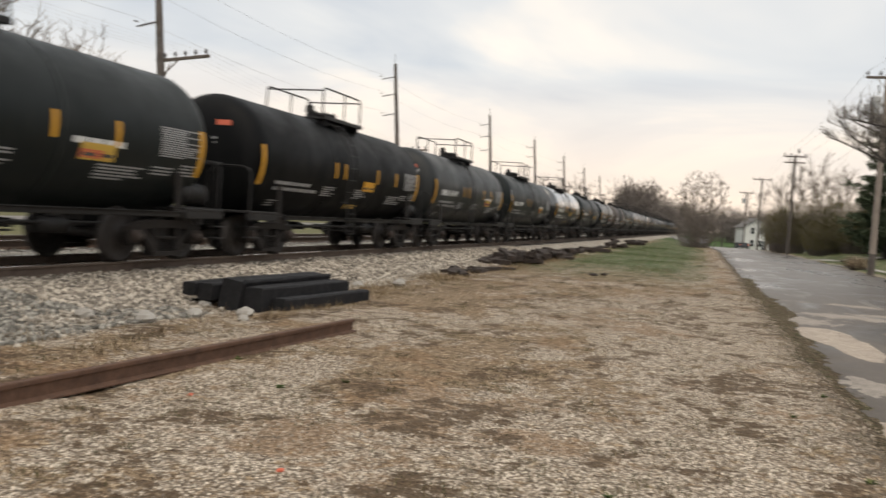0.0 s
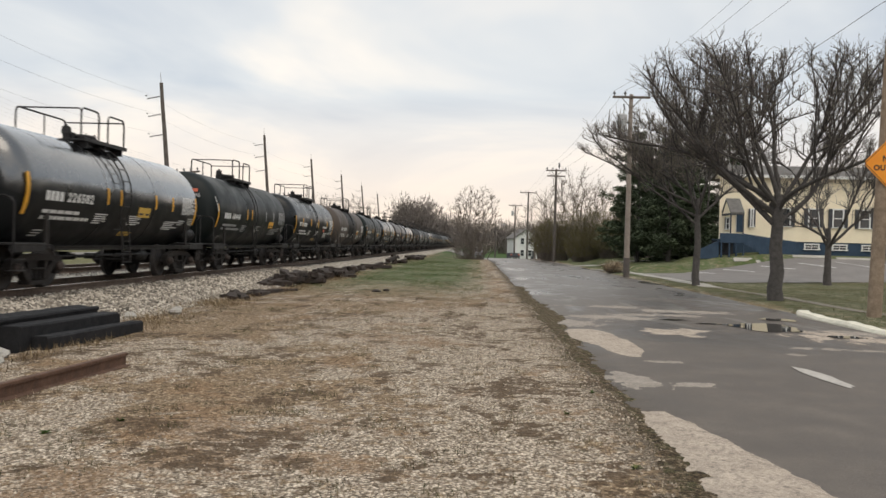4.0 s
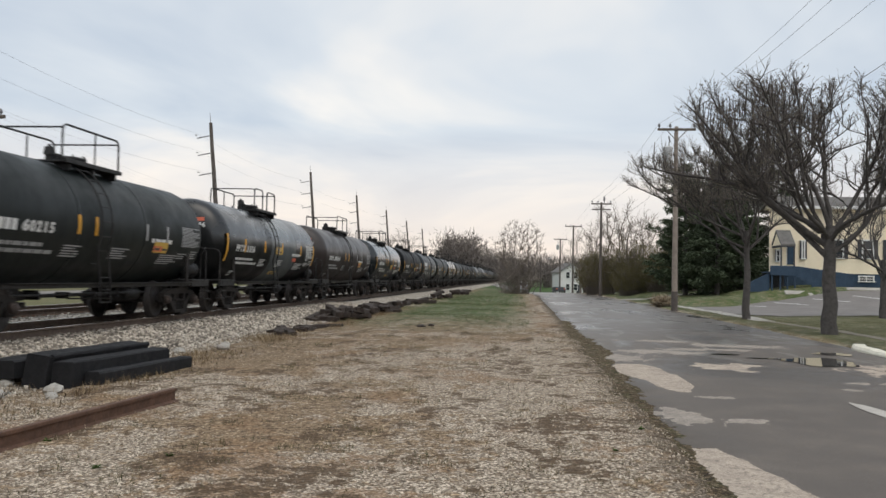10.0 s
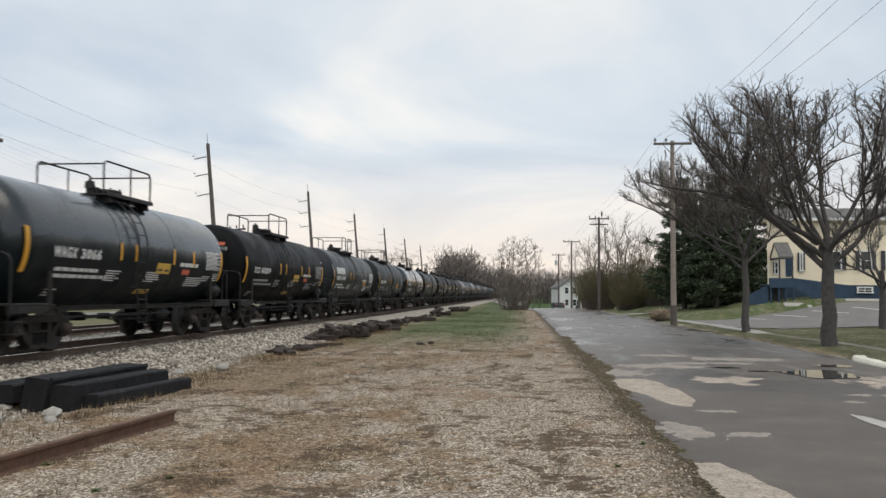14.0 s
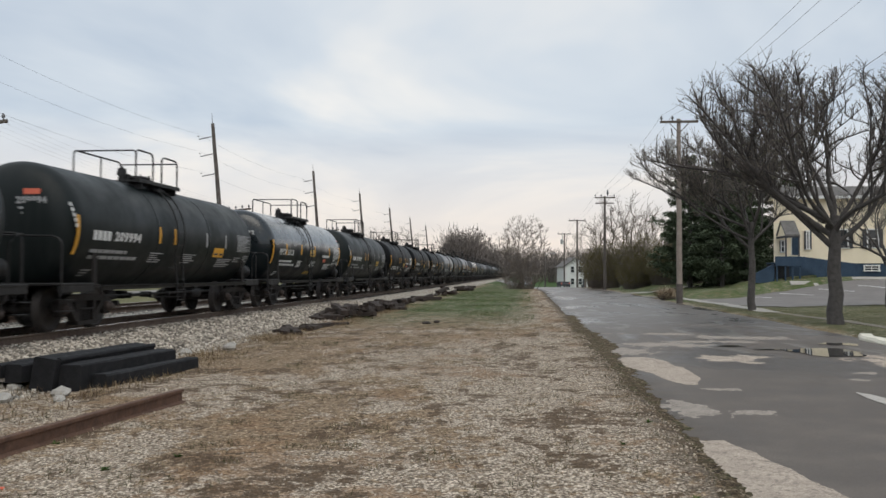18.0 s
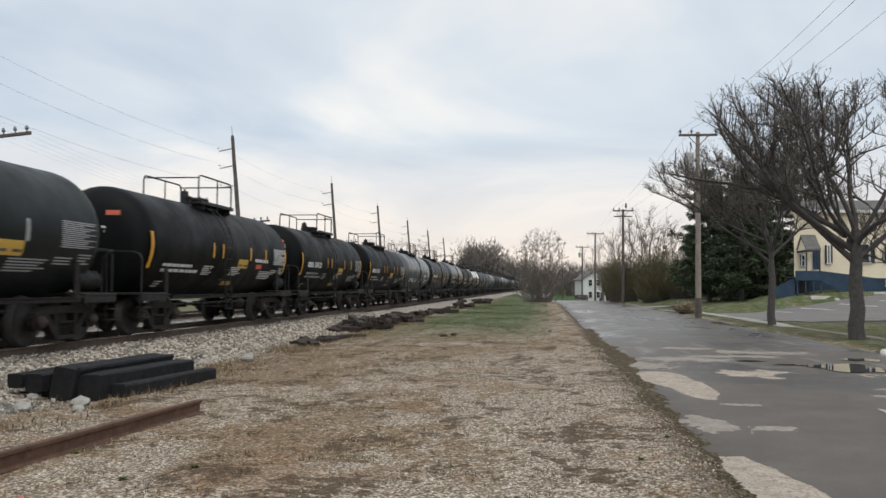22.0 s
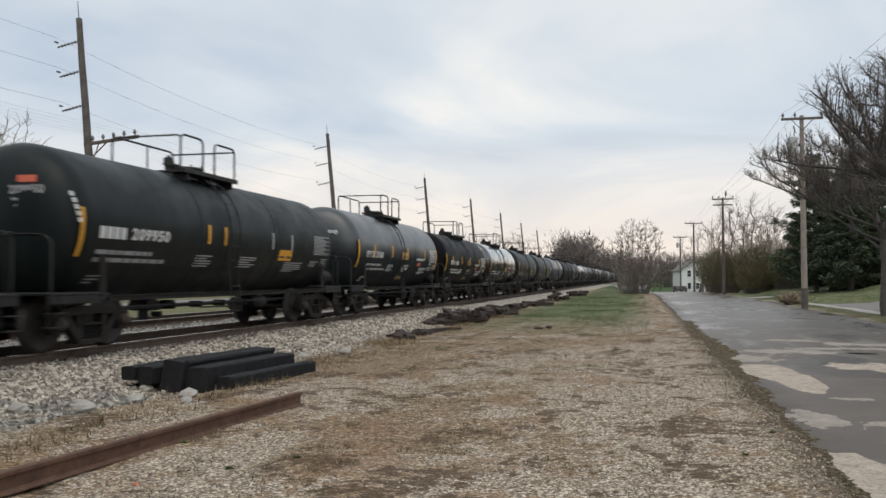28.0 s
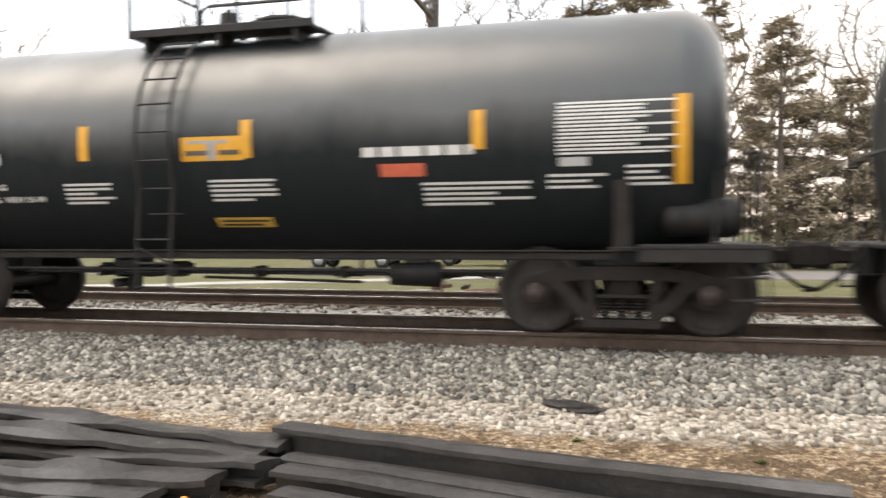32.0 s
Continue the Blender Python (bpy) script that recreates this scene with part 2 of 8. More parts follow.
M["pole"] = simple("grey_brown_pole_wood", (0.058, 0.049, 0.044), (0.14, 0.120, 0.106), 4.0, 0.85, bump=0.4)
M["pole_light"] = simple("sun_bleached_pole_wood", (0.19, 0.155, 0.132), (0.33, 0.28, 0.24), 4.0, 0.85, bump=0.4)
M["pole_sign"] = simple("brown_streaked_pole_wood", (0.15, 0.105, 0.072), (0.34, 0.26, 0.19), 5.0, 0.85, bump=0.5)
M["oldwalk"] = simple("dirty_sunken_concrete", (0.13, 0.115, 0.085), (0.24, 0.215, 0.17), 2.5, 0.95)
M["arm"] = simple("weathered_crossarm_wood", (0.07, 0.06, 0.05), (0.15, 0.12, 0.1), 5.0, 0.85)
M["insul"] = simple("glazed_grey_insulator", (0.10, 0.10, 0.11), (0.2, 0.2, 0.21), 6.0, 0.3)
M["wire"] = simple("dull_aluminium_wire", (0.25, 0.26, 0.28), (0.35, 0.36, 0.38), 3.0, 0.6, 0.3)
M["concrete"] = simple("worn_concrete", (0.30, 0.28, 0.25), (0.44, 0.42, 0.38), 3.0, 0.9)
M["kerbpaint"] = simple("pale_painted_kerb", (0.58, 0.55, 0.45), (0.82, 0.79, 0.68), 4.0, 0.8, bump=0.3)
M["lot"] = simple("grey_lot_asphalt", (0.155, 0.142, 0.134), (0.22, 0.203, 0.192), 0.6, 0.85)
M["lotline"] = simple("worn_white_lot_line", (0.55, 0.55, 0.53), (0.78, 0.78, 0.76), 5.0, 0.8)
M["sign"] = simple("orange_sign_sheeting", (0.80, 0.27, 0.015), (0.86, 0.31, 0.02), 2.0, 0.4, bump=0.05)
M["black"] = simple("black_sign_paint", (0.015, 0.015, 0.015), (0.03, 0.03, 0.03), 10.0, 0.5)
M["cream"] = simple("cream_lap_siding", (0.78, 0.68, 0.50), (0.86, 0.76, 0.57), 1.5, 0.7)
M["blue"] = simple("navy_painted_block", (0.016, 0.036, 0.066), (0.030, 0.060, 0.100), 1.5, 0.8)
M["trim"] = simple("white_painted_trim", (0.62, 0.62, 0.6), (0.75, 0.75, 0.73), 3.0, 0.6)
M["shutter"] = simple("dark_grey_shutter", (0.03, 0.032, 0.038), (0.06, 0.062, 0.07), 6.0, 0.7)
M["shingle"] = simple("grey_roof_shingle", (0.09, 0.085, 0.08), (0.17, 0.16, 0.15), 3.0, 0.9, bump=0.4)
M["glass"] = Mat("dark_window_glass", 0.06).colour((0.03, 0.035, 0.04)).m
M["whitesiding"] = simple("white_house_siding", (0.58, 0.58, 0.56), (0.72, 0.72, 0.70), 1.0, 0.7)
# lighter copy of the bark: distant haze and glare put into the colour
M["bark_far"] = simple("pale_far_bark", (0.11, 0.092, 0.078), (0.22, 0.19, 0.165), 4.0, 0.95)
M["bark"] = simple("dark_ridged_bark", (0.045, 0.041, 0.039), (0.112, 0.101, 0.094), 9.0, 0.95, bump=0.8, dist=0.02)
M["twig"] = simple("thin_grey_twig", (0.10, 0.088, 0.081), (0.205, 0.179, 0.163), 5.0, 0.95, spec=0.2)
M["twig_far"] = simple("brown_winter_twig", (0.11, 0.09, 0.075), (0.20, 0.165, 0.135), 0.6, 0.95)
M["olive"] = simple("olive_spring_bud", (0.11, 0.10, 0.045), (0.22, 0.19, 0.095), 0.8, 0.9)
M["bud"] = simple("pale_swelling_bud", (0.22, 0.2, 0.15), (0.34, 0.31, 0.25), 2.0, 0.9)
M["needle"] = simple("dark_green_needle", (0.052, 0.070, 0.044), (0.098, 0.122, 0.074), 0.9, 0.9, spec=0.15)
# brown needles paled past their own tone, standing in for haze and glare
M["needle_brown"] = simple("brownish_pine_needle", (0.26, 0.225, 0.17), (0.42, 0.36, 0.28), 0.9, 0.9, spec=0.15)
M["can"] = simple("pale_grey_enamel", (0.40, 0.41, 0.42), (0.52, 0.53, 0.53), 3.0, 0.5)
M["soil"] = simple("dark_brown_soil", (0.045, 0.031, 0.02), (0.16, 0.115, 0.075), 5.0, 0.95, bump=0.6, dist=0.03)
M["vanpaint"] = simple("silver_car_paint", (0.42, 0.44, 0.46), (0.5, 0.52, 0.54), 2.0, 0.3, 0.4)
M["tyre"] = simple("black_tyre_rubber", (0.015, 0.015, 0.015), (0.03, 0.03, 0.03), 8.0, 0.85)
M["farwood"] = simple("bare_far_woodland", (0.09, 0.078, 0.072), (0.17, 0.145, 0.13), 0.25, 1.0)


# ---- mesh helpers ----
def frame_of(d):
    """A turn that brings z to the direction d without twisting along a run."""
    ref = Vector((0, 1, 0)) if abs(d.z) > 0.6 else Vector((0, 0, 1))
    u = ref.cross(d).normalized()
    v = d.cross(u)
    m = Matrix((u, v, d)).transposed()
    return m.to_quaternion()


class Geo:
    """Gathers vertices and faces of one mesh."""

    def __init__(self):
        self.v, self.f, self.s = [], [], []

    def put(self, verts, faces, smooth=False, m=None):
        k = len(self.v)
        self.v += [tuple(m @ Vector(p)) for p in verts] if m else [tuple(p) for p in verts]
        self.f += [tuple(i + k for i in f) for f in faces]
        self.s += [smooth] * len(faces)

    def box(self, c, s, ch=0.01, m=None):
        """A box of size s at c with chamfered edges."""
        hx, hy, hz = (a / 2 for a in s)
        ch = min(ch, hx * 0.45, hy * 0.45, hz * 0.45)
        pts, idx = [], {}
        for sx in (-1, 1):
            for sy in (-1, 1):
                for sz in (-1, 1):
                    for k in range(3):
                        p = [sx * hx, sy * hy, sz * hz]
                        for j in range(3):
                            if j != k:
                                p[j] -= (sx, sy, sz)[j] * ch
                        idx[sx, sy, sz, k] = len(pts)
                        pts.append((p[0] + c[0], p[1] + c[1], p[2] + c[2]))
        faces = []
        for k in range(3):
            a, b = [j for j in range(3) if j != k]
            for sg in (-1, 1):
                loop = []
                for ua, ub in ((-1, -1), (1, -1), (1, 1), (-1, 1)):
                    key = [0, 0, 0]
                    key[k], key[a], key[b] = sg, ua, ub
                    loop.append(idx[(*key, k)])
                if (sg > 0) != (k != 1):
                    loop.reverse()
                faces.append(loop)
            for ua in (-1, 1):
                for ub in (-1, 1):
                    lo, hi = [0, 0, 0], [0, 0, 0]
                    lo[k], hi[k] = -1, 1
                    lo[a] = hi[a] = ua
                    lo[b] = hi[b] = ub
                    faces.append([idx[(*lo, a)], idx[(*hi, a)], idx[(*hi, b)], idx[(*lo, b)]])
        for sx in (-1, 1):
            for sy in (-1, 1):
                for sz in (-1, 1):
                    faces.append([idx[sx, sy, sz, k] for k in range(3)])
        self.put(pts, faces, False, m)
        return self

    def cyl(self, p0, p1, r0, r1=None, n=10, cap=True, smooth=True):
        r1 = r0 if r1 is None else r1
        p0, p1 = Vector(p0), Vector(p1)
        q = (p1 - p0).to_track_quat("Z", "Y")
        ring = [q @ Vector((math.cos(6.2832 * k / n), math.sin(6.2832 * k / n), 0)) for k in range(n)]
        pts = [p0 + r0 * a for a in ring] + [p1 + r1 * a for a in ring]
        self.put(pts, [(k, (k + 1) % n, n + (k + 1) % n, n + k) for k in range(n)], smooth)
        if cap:
            self.put(pts[:n], [tuple(reversed(range(n)))])
            self.put(pts[n:], [tuple(range(n))])
        return self

    def tube(self, pts, r, n=6, taper=None):
        pts = [Vector(p) for p in pts]
        rings, out = [], []
        for k, p in enumerate(pts):
            d = (pts[min(k + 1, len(pts) - 1)] - pts[max(k - 1, 0)]).normalized()
            q = frame_of(d)
            rr = r if taper is None else r + (taper - r) * k / (len(pts) - 1)
            out += [p + q @ Vector((rr * math.cos(6.2832 * j / n), rr * math.sin(6.2832 * j / n), 0)) for j in range(n)]
        fs = [(k * n + j, k * n + (j + 1) % n, (k + 1) * n + (j + 1) % n, (k + 1) * n + j)
              for k in range(len(pts) - 1) for j in range(n)]
        self.put(out, fs, True)
        last = (len(pts) - 1) * n
        self.put(out[:n], [tuple(reversed(range(n)))])
        self.put(out[last:], [tuple(range(n))])
        return self

    def lathe(self, profile, n=24, axis="Y", c=(0, 0, 0), smooth=True):
        """Turns (along, radius) pairs round an axis through c."""
        pts = []
        for a, r in profile:
            for j in range(n):
                w = 6.2832 * j / n
                u, t = r * math.cos(w), r * math.sin(w)
                p = {"Y": (u, a, t), "X": (a, t, u), "Z": (t, u, a)}[axis]
                pts.append((p[0] + c[0], p[1] + c[1], p[2] + c[2]))
        fs = [(k * n + j, (k + 1) * n + j, (k + 1) * n + (j + 1) % n, k * n + (j + 1) % n)
              for k in range(len(profile) - 1) for j in range(n)]
        self.put(pts, fs, smooth)
        return self

    def prism(self, outline, x0, x1, axis="X"):
        """An outline of (a, b) pairs pushed along an axis from x0 to x1."""
        n = len(outline)
        at = {"X": lambda a, b, x: (x, a, b), "Y": lambda a, b, x: (a, x, b), "Z": lambda a, b, x: (a, b, x)}[axis]
        pts = [at(a, b, x0) for a, b in outline] + [at(a, b, x1) for a, b in outline]
        self.put(pts, [(k, (k + 1) % n, n + (k + 1) % n, n + k) for k in range(n)])
        self.put(pts[:n], [tuple(reversed(range(n)))])
        self.put(pts[n:], [tuple(range(n))])
        return self

    def mesh(self, name):
        me = bpy.data.meshes.new(name)
        me.from_pydata(self.v, [], self.f)
        me.polygons.foreach_set("use_smooth", self.s)
        bm = bmesh.new()
        bm.from_mesh(me)
        if len(bm.faces) < 60000:
            bmesh.ops.recalc_face_normals(bm, faces=bm.faces)
        bm.to_mesh(me)
        bm.free()
        me.update()
        return me


def part(name, shape, material, parent=None, label="", at=None, kind=""):
    """Links a shape (a Geo or a mesh) as one mesh object under a thing or a part."""
    me = shape.mesh(name) if isinstance(shape, Geo) else shape
    if not me.materials:
        me.materials.append(material)
    ob = new(name, me)
    if me.materials[0] != material:
        ob.material_slots[0].link = "OBJECT"
        ob.material_slots[0].material = material
    if parent:
        ob.parent = parent
    if at is not None:
        ob.matrix_basis = at
    return tagged(ob, label, kind=kind)


def thing(name, label, category, at=None, group="", kind=""):
    ob = new(name)
    ob.empty_display_size = 0.2
    if at is not None:
        ob.matrix_basis = at
    return tagged(ob, label, category, group, kind)


TEXTS = {}


def letters(text, size, depth=0.004, spacing=1.0, bold=0.0, align="LEFT"):
    """A mesh of letters in the built-in font, lying in its xy plane."""
    key = (text, size, depth, spacing, bold, align)
    if key not in TEXTS:
        cu = bpy.data.curves.new("lettering", "FONT")
        cu.body, cu.size, cu.extrude, cu.space_character, cu.offset = text, size, depth, spacing, bold
        cu.align_x = align
        cu.resolution_u = 3
        ob = bpy.data.objects.new("lettering", cu)
        scene.collection.objects.link(ob)
        bpy.context.view_layer.update()
        TEXTS[key] = bpy.data.meshes.new_from_object(ob.evaluated_get(bpy.context.evaluated_depsgraph_get()))
        TEXTS[key].materials.clear()
        bpy.data.objects.remove(ob)
        bpy.data.curves.remove(cu)
    return TEXTS[key]


# ---- plan (metres) ----
RAIL_Z = 0.426
TRACK_X = -10.228
TRACK_B = -14.85
SPEED = 9.383


# ---- ground ----
def smooth(a, b, x):
    t = np.clip((x - a) / (b - a), 0, 1)
    return t * t * (3 - 2 * t)


def wave(x, y, s, seed):
    """Cheap smooth unevenness of the ground, about -1 to 1."""
    r = np.random.RandomState(seed)
    out = 0
    for k in range(7):
        a, b, p = r.uniform(-1, 1), r.uniform(-1, 1), r.uniform(0, 6.28)
        out = out + np.sin((a * x + b * y) * s * (1 + 0.4 * k) + p + 1.3 * np.sin((b * x - a * y) * s * 0.7 + p))
    return out / 4


ROAD_L, ROAD_R = 1.62, 8.55


def road_shift(y):
    """The road bends to the left beyond eighty metres."""
    return -6.0 * smooth(75, 190, y) - 14 * smooth(150, 330, y)


def ground_z(x, y):
    x, y = np.asarray(x, float), np.asarray(y, float)
    near = 1 - smooth(40, 120, np.hypot(x, y))
    z = (0.022 * wave(x, y, 0.9, 3) + 0.012 * wave(x, y, 3.1, 5)) * near
    z = z - 1.5 * smooth(95, 200, y) * smooth(-6, 2, x)
    # ballast shoulder and bed of the two tracks
    toe = -6.55 + 0.25 * wave(0 * x, y, 0.45, 11)
    bed = smooth(0, 1, (toe - x) / 2.4)
    edge = smooth(-19.5, -17.0, x)
    bed = bed * edge
    dip = 0.10 * np.exp(-((x + 12.5) / 0.55) ** 2)
    z = z * (1 - bed) + bed * (0.235 - dip + 0.012 * wave(x, y, 4.0, 9) * near)
    z = z + 0.08 * (1 - edge) * smooth(-60, -17, x)
    # verge, lot and bank on the far side of the road
    z = z + 0.05 * smooth(8.6, 9.4, x) * (1 - smooth(8.6, 9.4, x - 3))
    z = z + 1.25 * smooth(11.5, 24, x) * smooth(44, 61, y) * (1 - smooth(75, 120, y))
    z = z + 0.5 * smooth(10.2, 12.8, x) * smooth(56.5, 60.5, y) * (1 - smooth(90, 115, y)) * (1 - smooth(15.5, 17.0, x))
    z = z + smooth(14.8, 16.8, x) * (0.72 - 0.50 * smooth(18.5, 24, x)) * smooth(57.6, 59.9, y) * (1 - smooth(64, 68, y))
    # the road lies in a shallow tray
    u = x - road_shift(y)
    tray = smooth(ROAD_L - 0.25, ROAD_L + 0.25, u) * (1 - smooth(ROAD_R - 0.3, ROAD_R + 0.2, u))
    z = z - 0.10 * tray
    return z


def lines(*spans):
    """Grid lines: (from, to, step) spans that follow one another."""
    out = []
    for a, b, s in spans:
        out += list(np.arange(a, b, s))
    return np.array(out)


def sheet(name, xs, ys, zfun, material, lift=0.0):
    X, Y = np.meshgrid(xs, ys)
    Z = zfun(X, Y) + lift
    nx, ny = len(xs), len(ys)
    me = bpy.data.meshes.new(name)
    i = np.arange(nx * ny).reshape(ny, nx)
    quads = np.stack([i[:-1, :-1], i[:-1, 1:], i[1:, 1:], i[1:, :-1]], -1).reshape(-1, 4)
    me.vertices.add(nx * ny)
    me.vertices.foreach_set("co", np.stack([X, Y, Z], -1).ravel())
    me.loops.add(quads.size)
    me.loops.foreach_set("vertex_index", quads.ravel().astype(np.int32))
    me.polygons.add(len(quads))
    me.polygons.foreach_set("loop_start", np.arange(0, quads.size, 4, dtype=np.int32))
    me.polygons.foreach_set("use_smooth", np.ones(len(quads), bool))
    me.update()
    me.validate()
    me.materials.append(material)
    return new(name, me)


def lattice(x, y, scale, seed, octaves=4, gain=0.55):
    """Value noise from 0 to 1 over several octaves."""
    x, y = np.asarray(x, float), np.asarray(y, float)
    out, amp, total = 0.0, 1.0, 0.0
    for k in range(octaves):
        r = np.random.RandomState(seed + k)
        table = r.uniform(0, 1, (256, 256))
        u, v = x * scale + 17.3 * k, y * scale + 9.1 * k
        i, j = np.floor(u).astype(int), np.floor(v).astype(int)
        fu, fv = u - i, v - j
        fu, fv = fu * fu * (3 - 2 * fu), fv * fv * (3 - 2 * fv)
        t = lambda a, b: table[a % 256, b % 256]
        out = out + amp * ((t(i, j) * (1 - fu) + t(i + 1, j) * fu) * (1 - fv) + (t(i, j + 1) * (1 - fu) + t(i + 1, j + 1) * fu) * fv)
        total += amp
        amp *= gain
        scale *= 2.0
    return out / total


def gravel_cover(x, y):
    """How much pale gravel lies bare, 0 to 1: a worn lane beside the road and torn patches elsewhere."""
    x, y = np.asarray(x, float), np.asarray(y, float)
    lane = np.exp(-((x + 0.1 - 0.03 * y) / 1.15) ** 2) * smooth(30, 14, y)
    n = 0.5 * lattice(x, y * 0.8, 0.42, 300, 4, 0.6) + 0.5 * lattice(x, y * 0.8, 1.7, 310, 5, 0.74)
    fine = lattice(x, y, 3.6, 420, 3, 0.75)
    return np.clip((n + 0.17 * lane - 0.06 * smooth(-2.5, -5.5, x) - 0.412) / 0.12 + (fine - 0.5) * 1.8, 0, 1)


def dirt_cover(x, y):
    return np.clip((lattice(x, y * 0.8, 2.0, 460, 5, 0.72) - 0.525) / 0.10, 0, 1)


def rust_cover(x, y):
    return np.clip((lattice(x, y * 0.8, 1.2, 340, 5, 0.65) - 0.52) / 0.20, 0, 1)


def ground_material():
    k = Mat("dead_grass_gravel_and_turf", 0.95, spec=0.2)
    x, y = k.axis(0), k.axis(1)

    def layer(name):
        t = k.n.new("ShaderNodeAttribute")
        t.attribute_name = name
        return t.outputs["Fac"]

    big, mid, fine = k.noise(0.55, 5, 0.62), k.noise(2.2, 6, 0.7), k.noise(16.0, 5, 0.7)
    clump = k.noise(3.0, 5, 0.65, None, 0.6)
    grain = k.noise(42.0, 4, 0.75)
    tear, rip = k.noise(7.0, 6, 0.72, None, 0.3), k.noise(5.0, 6, 0.72, k.stretch(1.0, 1.3, 3.0), 0.3)
    straw = k.ramp(k.math("ADD", k.math("MULTIPLY", fine, 0.55), k.math("MULTIPLY", grain, 0.45)),
                   [(0.39, (0.036, 0.022, 0.013)), (0.475, (0.165, 0.112, 0.069)), (0.545, (0.35, 0.258, 0.165)), (0.62, (0.68, 0.55, 0.39))])
    vor = k.n.new("ShaderNodeTexVoronoi")
    vor.inputs["Scale"].default_value = 42.0
    k.l.new(k.co, vor.inputs["Vector"])
    stone = k.ramp(vor.outputs["Color"], [(0.15, (0.13, 0.098, 0.070)), (0.45, (0.41, 0.335, 0.255)), (0.8, (0.78, 0.675, 0.545))])
    stone = k.mix(k.grey(vor.outputs["Distance"], 0.45, 0.75, 0.0, 0.8), stone, (0.10, 0.08, 0.06))
    torn = k.math("ADD", layer("gravel"), k.math("MULTIPLY", k.math("SUBTRACT", tear, 0.5), 5.2))
    c = k.mix(k.grey(torn, 0.42, 0.72), straw, stone)
    rusty = k.ramp(k.math("ADD", k.math("MULTIPLY", fine, 0.5), k.math("MULTIPLY", grain, 0.5)), [(0.36, (0.065, 0.036, 0.018)), (0.5, (0.23, 0.138, 0.074)), (0.66, (0.46, 0.31, 0.19))])
    c = k.mix(k.math("MULTIPLY", k.grey(k.math("ADD", layer("rust"), k.math("MULTIPLY", k.math("SUBTRACT", rip, 0.5), -4.0)), 0.4, 0.8), 0.62), c, rusty)
    moss = k.ramp(k.math("ADD", k.math("MULTIPLY", fine, 0.5), k.math("MULTIPLY", grain, 0.5)), [(0.36, (0.030, 0.019, 0.011)), (0.5, (0.095, 0.062, 0.036)), (0.66, (0.24, 0.17, 0.11))])
    c = k.mix(k.grey(k.math("ADD", layer("dirt"), k.math("MULTIPLY", k.math("SUBTRACT", rip, 0.5), 6.0)), 0.50, 0.80, 0.0, 0.92), c, moss)
    # dark, damp soil along the road
    rim = k.math("MULTIPLY", k.grey(k.math("ADD", x, k.math("MULTIPLY", k.math("SUBTRACT", tear, 0.5), 1.6)), 1.15, 1.5), k.math("LESS_THAN", x, 3.0))
    soil = k.ramp(fine, [(0.35, (0.028, 0.021, 0.014)), (0.65, (0.115, 0.085, 0.056))])
    c = k.mix(k.math("MULTIPLY", rim, 0.85), c, soil)
    # turf: a patch ahead, and the verges beyond the road
    gx = k.math("SUBTRACT", 1.0, k.grey(k.math("ABSOLUTE", k.math("ADD", x, 2.9)), 1.9, 3.7))
    gy = k.math("MULTIPLY", k.grey(y, 24.0, 38.0), k.math("SUBTRACT", 1.0, k.grey(y, 150.0, 210.0)))
    patch = k.math("MULTIPLY", gx, gy)
    verge = k.math("MULTIPLY", k.grey(x, 8.4, 9.0), k.grey(mid, 0.32, 0.60, 0.35, 0.97))
    west = k.math("SUBTRACT", 1.0, k.grey(x, -19.5, -18.4))
    far = k.grey(y, 110.0, 150.0)
    turf_on = k.math("MAXIMUM", k.math("MAXIMUM", k.math("MULTIPLY", patch, k.grey(clump, 0.37, 0.52, 0.15, 0.97)), verge),
                     k.math("MAXIMUM", west, far))
    turf = k.ramp(k.math("ADD", k.math("MULTIPLY", fine, 0.5), k.math("MULTIPLY", big, 0.5)),
                  [(0.32, (0.026, 0.048, 0.013)), (0.52, (0.050, 0.094, 0.025)), (0.68, (0.10, 0.118, 0.048))])
    pale = k.ramp(k.math("ADD", k.math("MULTIPLY", fine, 0.5), k.math("MULTIPLY", big, 0.5)), [(0.35, (0.09, 0.10, 0.042)), (0.65, (0.19, 0.175, 0.09))])
    turf = k.mix(west, turf, pale)
    olive = k.ramp(k.math("ADD", k.math("MULTIPLY", fine, 0.6), k.math("MULTIPLY", big, 0.4)), [(0.34, (0.026, 0.034, 0.011)), (0.52, (0.055, 0.066, 0.023)), (0.68, (0.105, 0.10, 0.045))])
    turf = k.mix(k.math("MULTIPLY", verge, k.math("LESS_THAN", y, 50.0)), turf, olive)
    c = k.mix(turf_on, c, turf)
    # ballast shoulder: grey trap rock high up, pale limestone low down
    bx = k.math("ADD", x, k.math("MULTIPLY", k.math("SUBTRACT", mid, 0.5), 1.2))
    bal_on = k.math("MULTIPLY", k.math("SUBTRACT", 1.0, k.grey(bx, -6.75, -6.45)), k.grey(x, -18.6, -17.8))
    v2 = k.n.new("ShaderNodeTexVoronoi")
    v2.inputs["Scale"].default_value = 17.0
    k.l.new(k.co, v2.inputs["Vector"])
    dark = k.ramp(v2.outputs["Color"], [(0.1, (0.09, 0.086, 0.078)), (0.5, (0.24, 0.225, 0.20)), (0.9, (0.46, 0.435, 0.385))])
    pale = k.ramp(v2.outputs["Color"], [(0.1, (0.17, 0.148, 0.118)), (0.5, (0.37, 0.33, 0.275)), (0.9, (0.60, 0.55, 0.475))])
